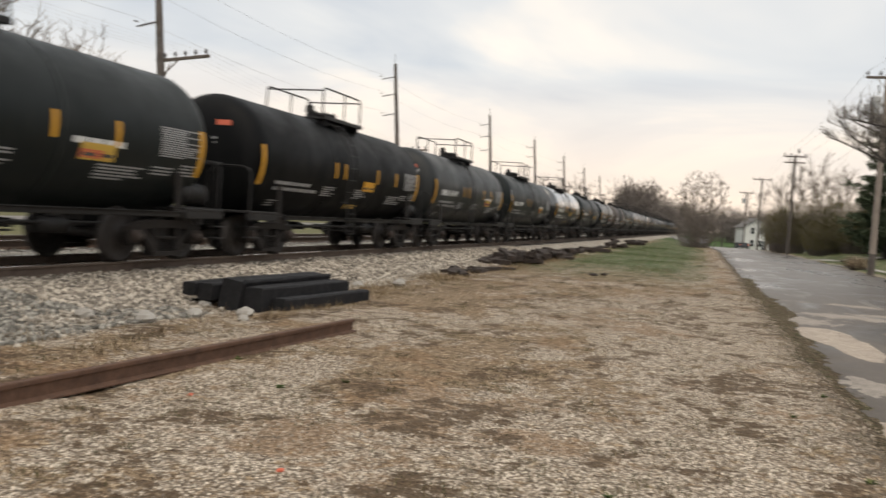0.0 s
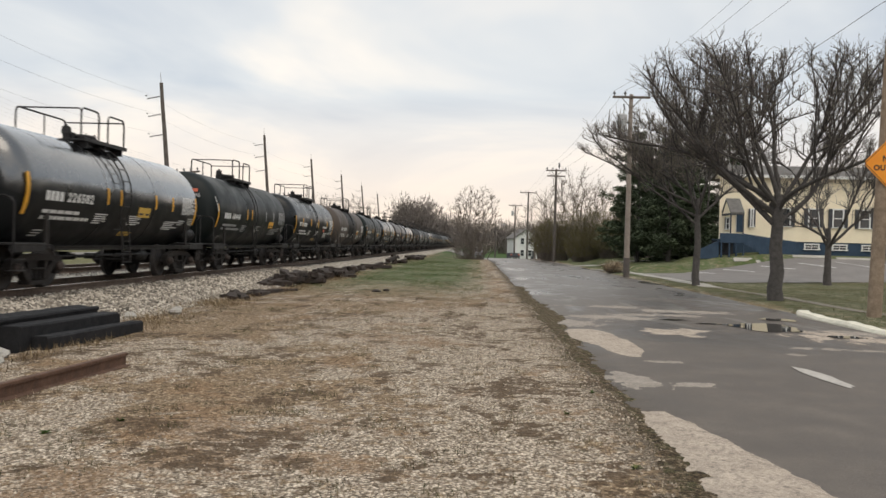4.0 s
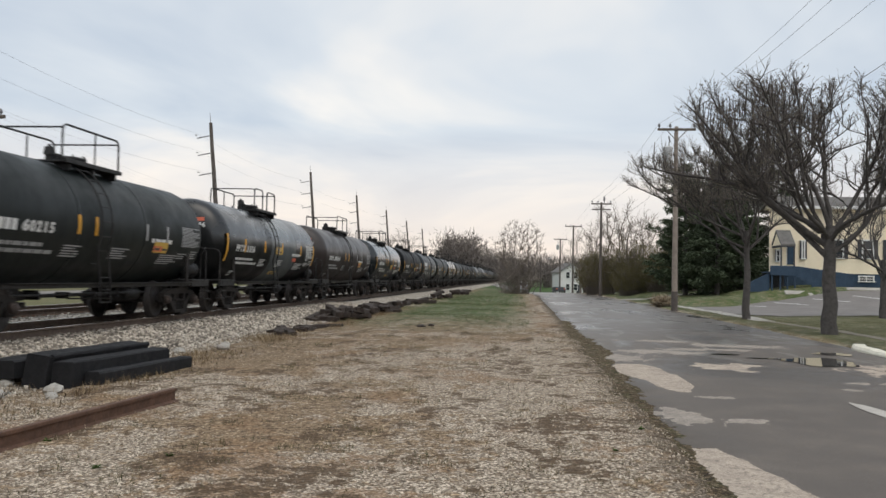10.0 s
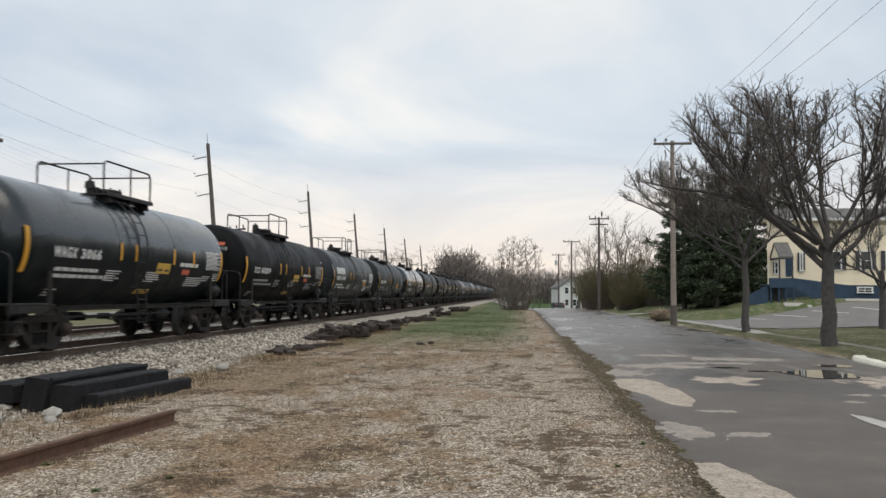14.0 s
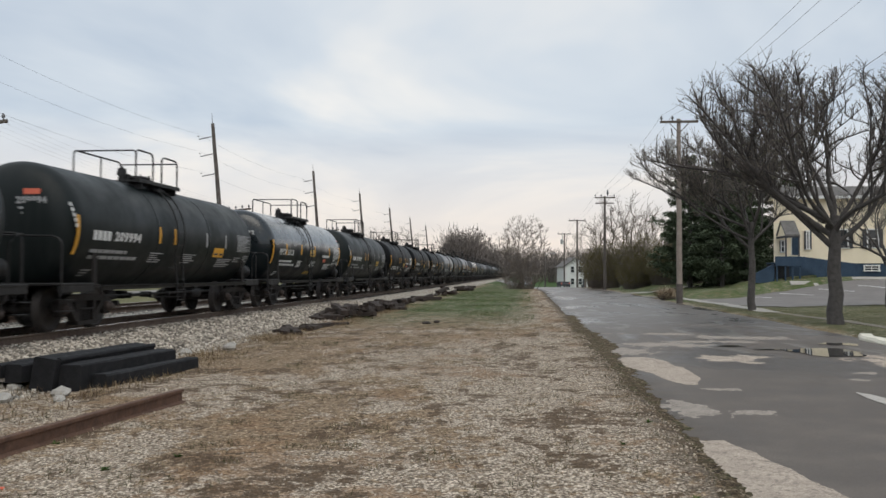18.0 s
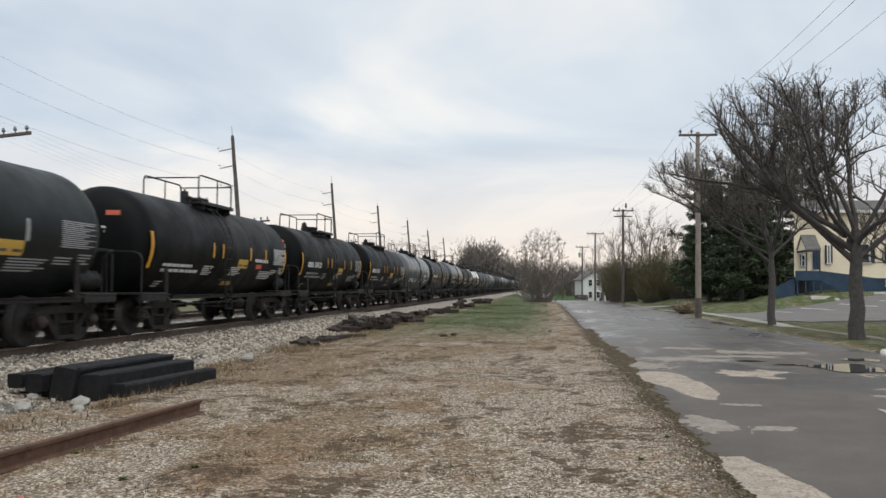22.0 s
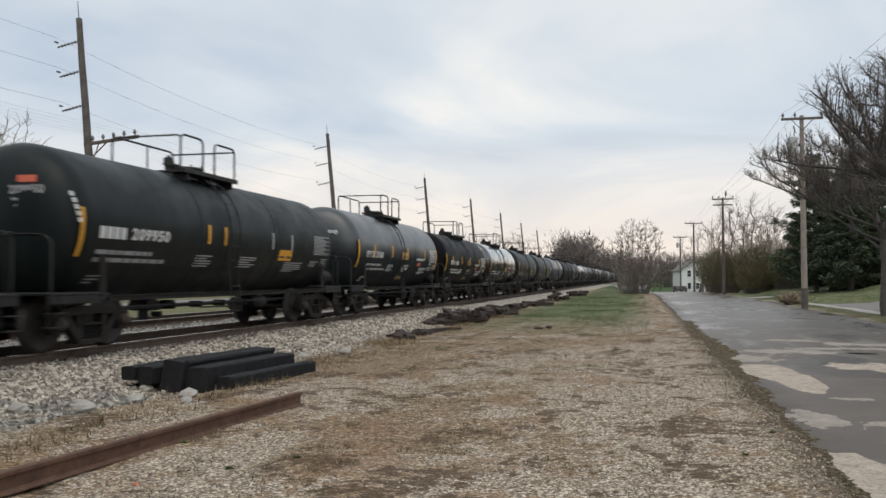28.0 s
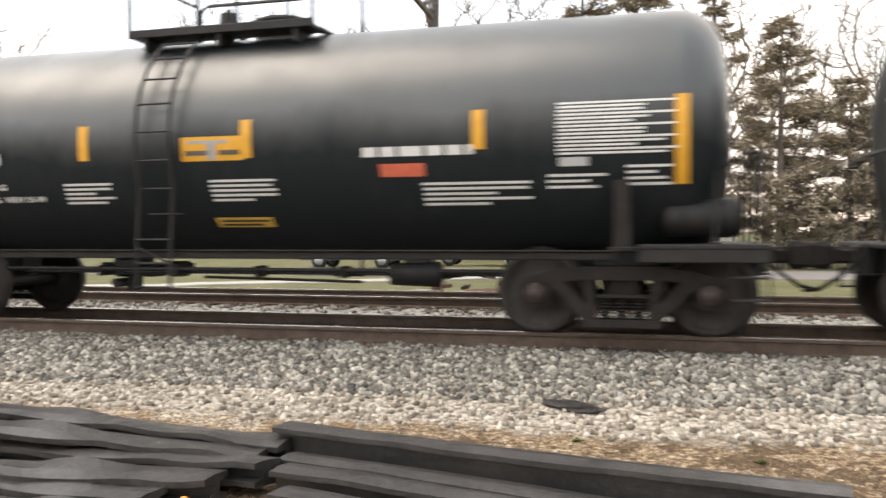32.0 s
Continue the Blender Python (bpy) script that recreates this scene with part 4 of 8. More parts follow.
def blades(name, label, n, xr, yr, height, material, seed, mask, lean=0.9, power=1.6):
    """Single thin blades, most of them lying over."""
    r = np.random.RandomState(seed)
    x = r.uniform(*xr, n)
    y = yr[0] + (yr[1] - yr[0]) * r.uniform(0, 1, n) ** power
    keep = r.uniform(0, 1, n) < mask(x, y)
    x, y = x[keep], y[keep]
    n = len(x)
    z = ground_z(x, y)
    h = r.uniform(*height, n)
    a = r.uniform(0, 6.28, n)
    l = (1 - r.uniform(0, 1, n) ** 1.6 * 0.75) * lean
    w = h * 0.035 + 0.0012
    tip = np.stack([x + h * np.sin(l) * np.cos(a), y + h * np.sin(l) * np.sin(a), z + h * np.cos(l)], -1)
    dx, dy = -np.sin(a) * w, np.cos(a) * w
    pts = np.stack([np.stack([x - dx, y - dy, z - 0.005], -1), np.stack([x + dx, y + dy, z - 0.005], -1), tip], 1).reshape(-1, 3)
    return tagged(part(name, raw_mesh(name, pts, np.arange(3 * n).reshape(n, 3)), material), label, "grass", kind="stuff")


def straw_mask(x, y):
    return np.clip(1.0 - 0.9 * gravel_cover(x, y) - 0.75 * (lattice(x, y, 3.4, 380, 3, 0.7) < 0.50), 0.03, 1) * smooth(1.75, 1.2, x) * smooth(-6.9, -6.2, x)


blades("dead_grass", "thin dead brown grass lying over gravel", 80000, (-6.9, 1.75), (-5, 30), (0.02, 0.065), M["straw"], 9, straw_mask, 1.52)
blades("grass_patch", "short green grass with brown tips", 42000, (-6.4, 0.3), (24, 80), (0.05, 0.13), M["green_blade"], 10,
       lambda x, y: np.clip(0.3 + wave(x, y, 0.5, 61), 0, 1) * smooth(24, 36, y), 0.9, 1.3)
blades("verge_grass", "short olive and brown verge grass", 26000, (8.7, 22), (14, 60), (0.04, 0.09), M["verge_blade"], 12,
       lambda x, y: ((x < 11.2) | ((x > 12.6) & (y < 40))) * 1.0, 0.9, 1.0)


def rim_mask(x, y):
    return np.clip(soil_field(x, y) * 0.5 + 0.35, 0, 1) * (lattice(x, y, 1.8, 640, 3) > 0.44) + 0.08


blades("edge_weeds", "low dark weeds and moss along the broken asphalt edge", 26000, (0.75, 1.85), (1.5, 30), (0.012, 0.05), M["moss_blade"], 14, rim_mask, 1.45)
scatter("edge_grit", "loose grit and small stones along the road edge", 5000, (0.9, 2.05), (1.5, 26), (0.004, 0.013), M["pebble"], 15,
        lambda x, y: np.clip(0.5 + 0.5 * soil_field(x, y), 0.03, 0.8))


def tuft_mask(x, y):
    """Small tufts, each a hand or two across."""
    return np.clip((lattice(x, y * 0.8, 3.2, 680, 3) - 0.59) * 12, 0, 1) * (1 - 0.5 * gravel_cover(x, y))


blades("weed_tufts", "small dark tufts of weeds and dead grass", 190000, (-6.4, 1.6), (1.2, 26), (0.02, 0.075), M["moss_blade"], 16, tuft_mask, 1.25, 1.3)
M["rank"] = grass_material("rank_dead_blade", [(0.0, (0.07, 0.045, 0.025)), (0.5, (0.19, 0.135, 0.078)), (1.0, (0.42, 0.33, 0.22))])
blades("foot_grass", "rank dead grass along the foot of the ballast", 34000, (-6.9, -5.3), (5, 42), (0.05, 0.17), M["rank"], 18,
       lambda x, y: np.clip(lattice(x, y * 0.5, 1.6, 660, 4) * 4 - 1.5, 0, 1) * smooth(-7.0, -6.4, x) * smooth(-5.2, -6.0, x), 1.1, 1.2)


# ---- tank cars ----
TANK_Z, TANK_R = 2.22, 1.42
WHEEL_R = 0.457


def wrap(y0, y1, z0, z1, off=0.006, rows=6):
    """A thin curved plate on the near side of the shell, from y0 to y1 and z0 to z1."""
    g = Geo()
    a0, a1 = (math.asin(max(-0.99, min(0.99, (z - TANK_Z) / TANK_R))) for z in (z0, z1))
    pts = []
    for k in range(rows + 1):
        a = a0 + (a1 - a0) * k / rows
        for r in (TANK_R - 0.002, TANK_R + off):
            for y in (y0, y1):
                pts.append((r * math.cos(a), y, TANK_Z + r * math.sin(a)))
    fs = []
    for k in range(rows):
        b, t = 4 * k, 4 * k + 4
        fs += [(b + 2, b + 3, t + 3, t + 2), (b, b + 2, t + 2, t), (b + 3, b + 1, t + 1, t + 3)]
    fs += [(0, 1, 3, 2), (4 * rows, 4 * rows + 2, 4 * rows + 3, 4 * rows + 1)]
    g.put(pts, fs, False)
    return g


def tangent(y, z, off=0.008):
    """The pose of flat lettering on the shell."""
    a = math.asin((z - TANK_Z) / TANK_R)
    n = Vector((math.cos(a), 0, math.sin(a)))
    up = Vector((-math.sin(a), 0, math.cos(a)))
    m = Matrix.Identity(4)
    m.col[0] = (0, 1, 0, 0)
    m.col[1] = (*up, 0)
    m.col[2] = (*n, 0)
    p = n * (TANK_R + off)
    m.translation = (p.x, y, TANK_Z + p.z)
    return m


def bars(y0, y1, z, count, pitch=0.052, seed=0, h=0.026, off=0.004):
    """Lines of small unreadable stencilling as plain bars."""
    r = random.Random(seed)
    g = Geo()
    for k in range(count):
        end = y1 if k % 3 == 0 else y0 + (y1 - y0) * r.uniform(0.6, 1.0)
        w = wrap(y0 + r.uniform(0, 0.02), end, z - k * pitch - h, z - k * pitch, off, 1)
        g.put(w.v, w.f)
    return g


def words_bar(y0, y1, z, h, seed):
    """One line of unreadable words as plain bars with gaps."""
    r, g, y = random.Random(seed), Geo(), y0
    while y < y1 - 0.05:
        e = min(y1, y + r.uniform(0.14, 0.34))
        w = wrap(y, e, z, z + h, 0.004, 1)
        g.put(w.v, w.f)
        y = e + 0.045
    return g


def blocks(car, y0, count, w, h, gap, z, ink, label):
    """A short brand mark as plain blocks."""
    for k in range(count):
        part("brand_block", wrap(y0 + k * (w + gap), y0 + k * (w + gap) + w, z, z + h, 0.005, 2), ink, car, label)


def car_kit(pitch):
    """The meshes that all cars of one length share."""
    hl, tc = 0.36 * pitch + 1.0, pitch / 2 - 1.95
    kit = {"hl": hl, "tc": tc, "half": pitch / 2}
    prof = []
    for k in range(11):
        a = math.pi / 2 * k / 10
        prof.append((-hl + 0.55 - 0.55 * math.cos(a) ** 0.9, TANK_R * math.sin(a) ** 0.5 if k else 0.01))
    body = []
    for k in range(1, 12):
        body.append((-hl + 0.55 + (2 * hl - 1.10) * k / 12, TANK_R))
    prof = prof + body + [(-a, r) for a, r in reversed(prof)]
    kit["tank"] = Geo().lathe(prof, 64, "Y", (0, 0, TANK_Z)).mesh("tank")
    kit["hoop"] = Geo().lathe([(-0.03, TANK_R), (-0.03, TANK_R + 0.005), (0.03, TANK_R + 0.005), (0.03, TANK_R)], 64, "Y", (0, 0, TANK_Z)).mesh("jacket_hoop")
    g = Geo().box((0, 0, 0), (0.07, 2 * tc - 0.1, 0.09), 0.012).box((0.03, 0, 0.05), (0.13, 2 * tc - 0.1, 0.012), 0.003)
    kit["side_sill"] = g.mesh("side_sill")
    g = Geo().box((0, 0, 0), (0.36, 2.6, 0.30), 0.02).box((0, 0, -0.16), (0.55, 2.6, 0.02), 0.004)
    g.box((0, 1.2, 0), (0.5, 0.12, 0.36), 0.02)
    kit["stub_sill"] = g.mesh("stub_sill")
    g = Geo().box((0, 0, 0), (2.7, 1.25, 0.05), 0.01)
    for sx in (-1.3, 1.3):
        g.box((sx, 0, -0.08), (0.08, 1.25, 0.16), 0.01)
        for k in range(2):
            g.box((sx, 0.45, -0.30 - 0.22 * k), (0.22, 0.36, 0.02), 0.004)
        for sy in (0.28, 0.62):
            g.cyl((sx, sy, -0.05), (sx, sy, -0.54), 0.014, n=6)
    kit["end_platform"] = g.mesh("end_platform")
    g = Geo()
    g.tube([(1.28, 0, 0), (1.28, 0, 0.78), (1.22, 0.01, 0.88), (1.1, 0.02, 0.92), (0, 0.04, 0.94), (-1.1, 0.02, 0.92), (-1.22, 0.01, 0.88), (-1.28, 0, 0.78), (-1.28, 0, 0)], 0.022)
    g.tube([(1.28, -0.42, 0), (1.28, -0.40, 0.72), (1.28, -0.1, 0.9), (1.28, 0, 0.9)], 0.02)
    g.tube([(0.45, 0, 0), (0.45, 0.03, 0.94)], 0.018)
    g.tube([(-0.45, 0, 0), (-0.45, 0.03, 0.94)], 0.018)
    kit["end_rail"] = g.mesh("end_rail")
    # ladder up the shell
    g = Geo()
    for sy in (-0.22, 0.22):
        pts = [(1.55, sy, 0.46), (1.52, sy, 1.0)]
        for k in range(9):
            a = -0.35 + 1.55 * k / 8
            pts.append(((TANK_R + 0.13) * math.cos(a), sy, TANK_Z + (TANK_R + 0.13) * math.sin(a)))
        g.tube(pts, 0.022)
    for k in range(3):
        g.cyl((1.54, -0.22, 0.48 + 0.28 * k), (1.54, 0.22, 0.48 + 0.28 * k), 0.014, n=6)
    for k in range(8):
        a = -0.60 + 1.75 * k / 8
        a = max(a, -0.62)
        p = ((TANK_R + 0.13) * math.cos(a), TANK_Z + (TANK_R + 0.13) * math.sin(a))
        g.cyl((p[0], -0.22, p[1]), (p[0], 0.22, p[1]), 0.014, n=6)
    g.tube([(1.54, -0.22, 0.95), (1.50, 0.22, 0.75)], 0.014)
    kit["ladder"] = g.mesh("ladder")
    # top walkway and railings
    g = Geo()
    for sx in (-0.72, 0.72):
        g.box((sx, 0, 0), (0.42, 2.45, 0.05), 0.008)
        for sy in (-1.0, 0, 1.0):
            g.box((sx, sy, -0.10), (0.36, 0.05, 0.18), 0.006)
        g.box((sx * 1.28, 0, 0.02), (0.03, 2.45, 0.10), 0.006)
    for sy in (-1.2, 1.2):
        g.box((0, sy, 0), (1.2, 0.1, 0.05), 0.006)
    kit["walkway"] = g.mesh("walkway")
    g = Geo()

    def loop(x, y0, y1, h):
        return [(x, y0, 0), (x, y0, h - 0.12), (x, y0 + 0.05, h - 0.03), (x, y0 + 0.14, h), (x, y1 - 0.14, h), (x, y1 - 0.05, h - 0.03), (x, y1, h - 0.12), (x, y1, 0)]

    g.tube(loop(0.85, -1.25, -0.30, 0.80), 0.026)
    g.tube(loop(0.85, 0.22, 1.2, 0.80), 0.026)
    g.tube(loop(-0.85, -1.25, 1.2, 0.80), 0.026)
    g.cyl((-0.85, 0.1, 0), (-0.85, 0.1, 0.80), 0.022, n=6)
    g.tube([(0.85, -1.25, 0.70), (0.80, -1.27, 0.77), (-0.80, -1.27, 0.77), (-0.85, -1.25, 0.70)], 0.022)
    g.tube([(0.85, 1.2, 0.74), (-0.85, 1.2, 0.74)], 0.022)
    kit["railing"] = g.mesh("railing")
    g = Geo()
    for x in (0.85, -0.85):
        g.tube(loop(x, -1.25, 1.2, 0.80), 0.026)
        g.cyl((x, 0.1, 0), (x, 0.1, 0.80), 0.022, n=6)
    g.tube([(0.85, -1.25, 0.72), (-0.85, -1.25, 0.72)], 0.022)
    g.tube([(0.85, 1.2, 0.72), (-0.85, 1.2, 0.72)], 0.022)
    kit["railing_long"] = g.mesh("railing")
    # manway and valves
    g = Geo().lathe([(0, 0.36), (0.22, 0.36), (0.25, 0.40), (0.29, 0.40), (0.33, 0.3), (0.36, 0.05), (0.36, 0.001)], 20, "Z")
    for k in range(8):
        a = 6.2832 * k / 8
        g.cyl((0.37 * math.cos(a), 0.37 * math.sin(a), 0.14), (0.37 * math.cos(a), 0.37 * math.sin(a), 0.36), 0.02, n=6)
    g.box((0, -0.42, 0.3), (0.1, 0.12, 0.1), 0.02)
    kit["manway"] = g.mesh("manway")
    g = Geo().cyl((0, 0, 0), (0, 0, 0.26), 0.09, n=12).cyl((0, 0, 0.26), (0, 0, 0.44), 0.13, 0.11, 12).cyl((0.1, 0.1, 0), (0.1, 0.1, 0.3), 0.05, n=8)
    g.cyl((0, 0, 0.44), (0, 0, 0.5), 0.04, n=8).cyl((-0.12, 0.14, 0), (-0.12, 0.14, 0.22), 0.06, n=8)
    kit["valve"] = g.mesh("safety_valve")
    # body bracket above the trucks
    g = Geo().prism([(-0.09, 0), (0.09, 0), (0.075, 0.72), (-0.075, 0.72)], 0, 0.03, "X").box((0.03, 0, 0.0), (0.14, 0.26, 0.05), 0.01)
    kit["bracket"] = g.mesh("body_bracket")
    g = Geo().box((0, 0, 0), (0.9, 0.9, 0.5), 0.1)
    kit["saddle"] = g.mesh("saddle")
    # air reservoir, brake gear and bottom fittings
    g = Geo().lathe([(-0.40, 0.01), (-0.38, 0.14), (-0.33, 0.2), (0.33, 0.2), (0.38, 0.14), (0.40, 0.01)], 18, "Y")
    for sy in (-0.2, 0.2):
        g.lathe([(sy - 0.025, 0.2), (sy - 0.025, 0.208), (sy + 0.025, 0.208), (sy + 0.025, 0.2)], 18, "Y")
    kit["reservoir"] = g.mesh("air_reservoir")
    g = Geo().box((0, 0, 0), (0.5, 0.34, 0.26), 0.04).cyl((0, 0, -0.1), (0, 0, -0.32), 0.11, n=12).cyl((0.2, 0, -0.2), (0.42, 0, -0.2), 0.06, n=10)
    g.box((0, 0.32, -0.05), (0.36, 0.2, 0.16), 0.03).cyl((0, -0.5, 0.02), (0, 0.9, 0.02), 0.04, n=8).box((0.1, 0.75, -0.02), (0.3, 0.22, 0.2), 0.03)
    kit["outlet"] = g.mesh("outlet_valve")
    g = Geo().cyl((0.7, -tc + 0.9, 0), (0.7, tc - 0.9, 0), 0.028, n=8).cyl((0.45, -tc + 0.9, -0.05), (0.45, tc - 0.9, -0.05), 0.02, n=6)
    g.cyl((0.55, -0.5, -0.1), (0.55, 1.6, -0.14), 0.02, n=6)
    for y in (-1.9, -0.8, 0.3, 1.4):
        g.box((0.6, y, -0.02), (0.3, 0.05, 0.14), 0.01)
    kit["piping"] = g.mesh("brake_piping")
    g = Geo().lathe([(-0.34, 0.02), (-0.32, 0.13), (0.28, 0.15), (0.32, 0.05), (0.55, 0.03), (0.55, 0.005)], 14, "Y").box((0, 0, 0.16), (0.2, 0.3, 0.08), 0.02)
    kit["brake"] = g.mesh("brake_cylinder")
    g = Geo().box((0, 0, 0), (0.16, 0.75, 0.18), 0.03).box((0.02, 0.42, 0), (0.30, 0.24, 0.30), 0.06).box((0.10, 0.56, 0), (0.10, 0.16, 0.26), 0.04)
    g.tube([(-0.3, 0.1, -0.02), (-0.34, 0.3, -0.22), (-0.30, 0.5, -0.36), (-0.12, 0.62, -0.38)], 0.025)
    g.tube([(-0.5, 0.2, 0.05), (0.7, 0.22, 0.05)], 0.016)
    kit["coupler"] = g.mesh("coupler")
    # truck
    g = Geo().box((0, 0, 0.52), (2.0, 0.36, 0.24), 0.04).cyl((0, 0, 0.62), (0, 0, 0.74), 0.22, n=14)
    for sx in (-1, 1):
        g.box((sx * 0.55, 0, 0.34), (0.12, 1.2, 0.1), 0.02)
    kit["bolster"] = g.mesh("truck")
    g = Geo()
    top = [(-1.06, 0.54), (-1.02, 0.62), (-0.72, 0.70), (-0.38, 0.74), (0.38, 0.74), (0.72, 0.70), (1.02, 0.62), (1.06, 0.54), (0.80, 0.56), (0.42, 0.60), (-0.42, 0.60), (-0.80, 0.56)]
    g.prism(top, -0.09, 0.09, "X")
    for s in (-1, 1):
        leg = [(s * 0.78, 0.58), (s * 0.62, 0.60), (s * 0.26, 0.24), (s * 0.30, 0.13), (s * 0.38, 0.15)]
        g.prism(leg, -0.085, 0.085, "X")
        g.prism([(s * 0.42, 0.62), (s * 0.30, 0.62), (s * 0.26, 0.22), (s * 0.33, 0.20)], -0.08, 0.08, "X")
        g.prism([(s * 1.05, 0.56), (s * 0.72, 0.56), (s * 0.74, 0.36), (s * 0.80, 0.30), (s * 1.0, 0.30), (s * 1.06, 0.40)], -0.07, 0.07, "X")
    g.prism([(-0.40, 0.11), (0.40, 0.11), (0.42, 0.19), (-0.42, 0.19)], -0.12, 0.12, "X")
    kit["side_frame"] = g.mesh("side_frame")
    g = Geo()
    for k in range(3):
        y = -0.17 + 0.17 * k
        for j in range(6):
            z = 0.20 + 0.035 * j
            g.lathe([(z, 0.055), (z + 0.009, 0.075), (z + 0.02, 0.075), (z + 0.03, 0.055)], 10, "Z", (0, y, 0))
    g.box((0, 0, 0.43), (0.2, 0.5, 0.04), 0.01)
    kit["springs"] = g.mesh("spring_nest")
    g = Geo().lathe([(-0.02, 0.001), (-0.02, 0.11), (0.06, 0.11), (0.10, 0.085), (0.10, 0.06), (0.13, 0.055), (0.13, 0.001)], 16, "X")
    for k in range(3):
        a = 6.2832 * k / 3 + 0.3
        g.cyl((0.09, 0.08 * math.cos(a), 0.08 * math.sin(a)), (0.125, 0.08 * math.cos(a), 0.08 * math.sin(a)), 0.016, n=6)
    kit["bearing_cap"] = g.mesh("bearing_cap")
    g = Geo().cyl((-1.0, 0, 0), (1.0, 0, 0), 0.08, n=14)
    for s in (-1, 1):
        pr = [(-0.065, 0.09), (-0.06, 0.13), (-0.02, 0.16), (0.012, 0.36), (-0.04, 0.39), (-0.065, 0.40), (-0.065, 0.49), (-0.045, 0.495), (-0.03, WHEEL_R + 0.005), (0.07, WHEEL_R - 0.004), (0.07, 0.40), (0.05, 0.385), (0.035, 0.36), (0.02, 0.16), (0.07, 0.13), (0.075, 0.09)]
        g.lathe([(s * (0.745 + a), r) for a, r in pr], 36, "X")
    kit["wheelset"] = g.mesh("wheelset")
    return kit


KITS = {p: car_kit(p) for p in (12.4, 13.2, 14.2)}
BLACK, GREEN = (0.0045, 0.005, 0.0055), (0.008, 0.0115, 0.0115)
PAINT = {
    "black": tank_paint("black_tank_paint", BLACK, rough=0.45, dust=0.025, spec=0.10),
    "mirror": tank_paint("glossy_topped_black_paint", (0.012, 0.013, 0.014), rough=0.17, dust=0.03, spec=1.0, coat=1.0, depth=1.65),
    "green": tank_paint("dull_green_black_paint", GREEN, rough=0.40, dust=0.08, dust_colour=(0.10, 0.105, 0.10), spec=0.22),
    "grey": tank_paint("slate_grey_tank_paint", (0.020, 0.023, 0.024), rough=0.40, dust=0.14),
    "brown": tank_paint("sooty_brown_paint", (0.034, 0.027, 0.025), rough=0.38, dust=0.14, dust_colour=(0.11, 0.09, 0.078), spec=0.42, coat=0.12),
    "brown_band": tank_paint("tan_brown_paint_with_black_ring", (0.085, 0.068, 0.057), (0.008, 0.0075, 0.0075), (-1.9, 1.5), 0.5, 0.04, (0.15, 0.125, 0.105), spec=0.2),
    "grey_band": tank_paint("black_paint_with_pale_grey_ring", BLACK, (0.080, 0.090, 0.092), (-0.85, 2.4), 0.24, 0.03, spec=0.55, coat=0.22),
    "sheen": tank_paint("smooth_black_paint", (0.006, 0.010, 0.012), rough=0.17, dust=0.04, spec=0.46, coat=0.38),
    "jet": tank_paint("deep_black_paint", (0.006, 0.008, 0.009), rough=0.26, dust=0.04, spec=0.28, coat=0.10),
    "lustre": tank_paint("lustrous_black_paint", (0.014, 0.018, 0.020), rough=0.40, dust=0.04, spec=0.8, coat=0.60, haze=0.34, gloss_span=(1.95, 2.5)),
    "slate": tank_paint("dark_slate_paint", (0.016, 0.019, 0.023), rough=0.36, dust=0.06),
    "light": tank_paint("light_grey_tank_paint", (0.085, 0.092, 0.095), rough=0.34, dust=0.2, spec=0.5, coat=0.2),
    "pale": tank_paint("pale_grey_tank_paint", (0.30, 0.31, 0.31), rough=0.35, dust=0.2),
    "soot_band": tank_paint("black_paint_with_dusty_ring", BLACK, (0.016, 0.015, 0.0145), (0.2, 3.2), 0.45, 0.03, spec=0.12),
}

# near-end position of each car at the start, mark, number, paint; None: a brand mark as plain blocks
CARS = [
    (-12.4, None, "", "green"), (0.2, None, "", "green"), (13.1, None, "", "black"), (25.7, None, "65449", "grey"), (37.5, None, "209901", "green"),
    (51.1, None, "226582", "mirror"), (63.7, None, "60446", "green"), (76.25, "PPTX", "3606", "jet"), (89.75, "SHPX", "206494", "brown_band"),
    (103.8, None, "60215", "green"), (116.1, "PPTX", "3356", "grey_band"), (129.2, "SHPX", "206414", "brown"), (143.2, "WAGX", "3066", "sheen"),
    (155.5, "TCX", "60059", "black"), (168.85, None, "61083", "slate"), (182.05, None, "209994", "green"), (195.4, "PPTX", "3512", "sheen"),
    (208.65, None, "210042", "green"), (222.25, None, "", "soot_band"), (234.45, None, "30552", "black"), (246.95, None, "65602", "black"),
    (260.05, None, "", "light", 0.945), (271.9, None, "209950", "green", 0.955), (285.9, "PPTX", "3580", "lustre", 0.975), (299.3, "PPTX", "1806", "black"),
    (311.5, None, "", "mirror"), (324.0, None, "", "green"), (337.0, None, "", "grey"), (350.0, None, "", "light"), (363.2, None, "", "black"),
    (376.0, None, "", "green"), (389.0, None, "", "mirror"), (402.0, None, "", "light"), (415.2, None, "", "brown"), (428.2, None, "", "black"),
]
# cars whose top platform sits towards the front
SHORT_TOP = ("209901", "226582", "60446", "209994", "210042", "209950")
k = 441.4
while k < 640:
    CARS.append((k, None, "", random.choice(["green", "black", "mirror", "light", "grey", "brown", "pale"])))
    k += random.choice([12.6, 13.2, 13.2, 13.8])
CARS.append((k, None, "", "black"))
TRAIN, WHEELS = [], []


def stripe(car, y, z0, z1, w=0.13):
    part("reflective_stripe", wrap(y - w / 2, y + w / 2, z0, z1), M["yellow"], car, "yellow reflective stripe")


def stencil(car, shape, ink):
    return part("stencil", shape, ink, car, kind="stuff")


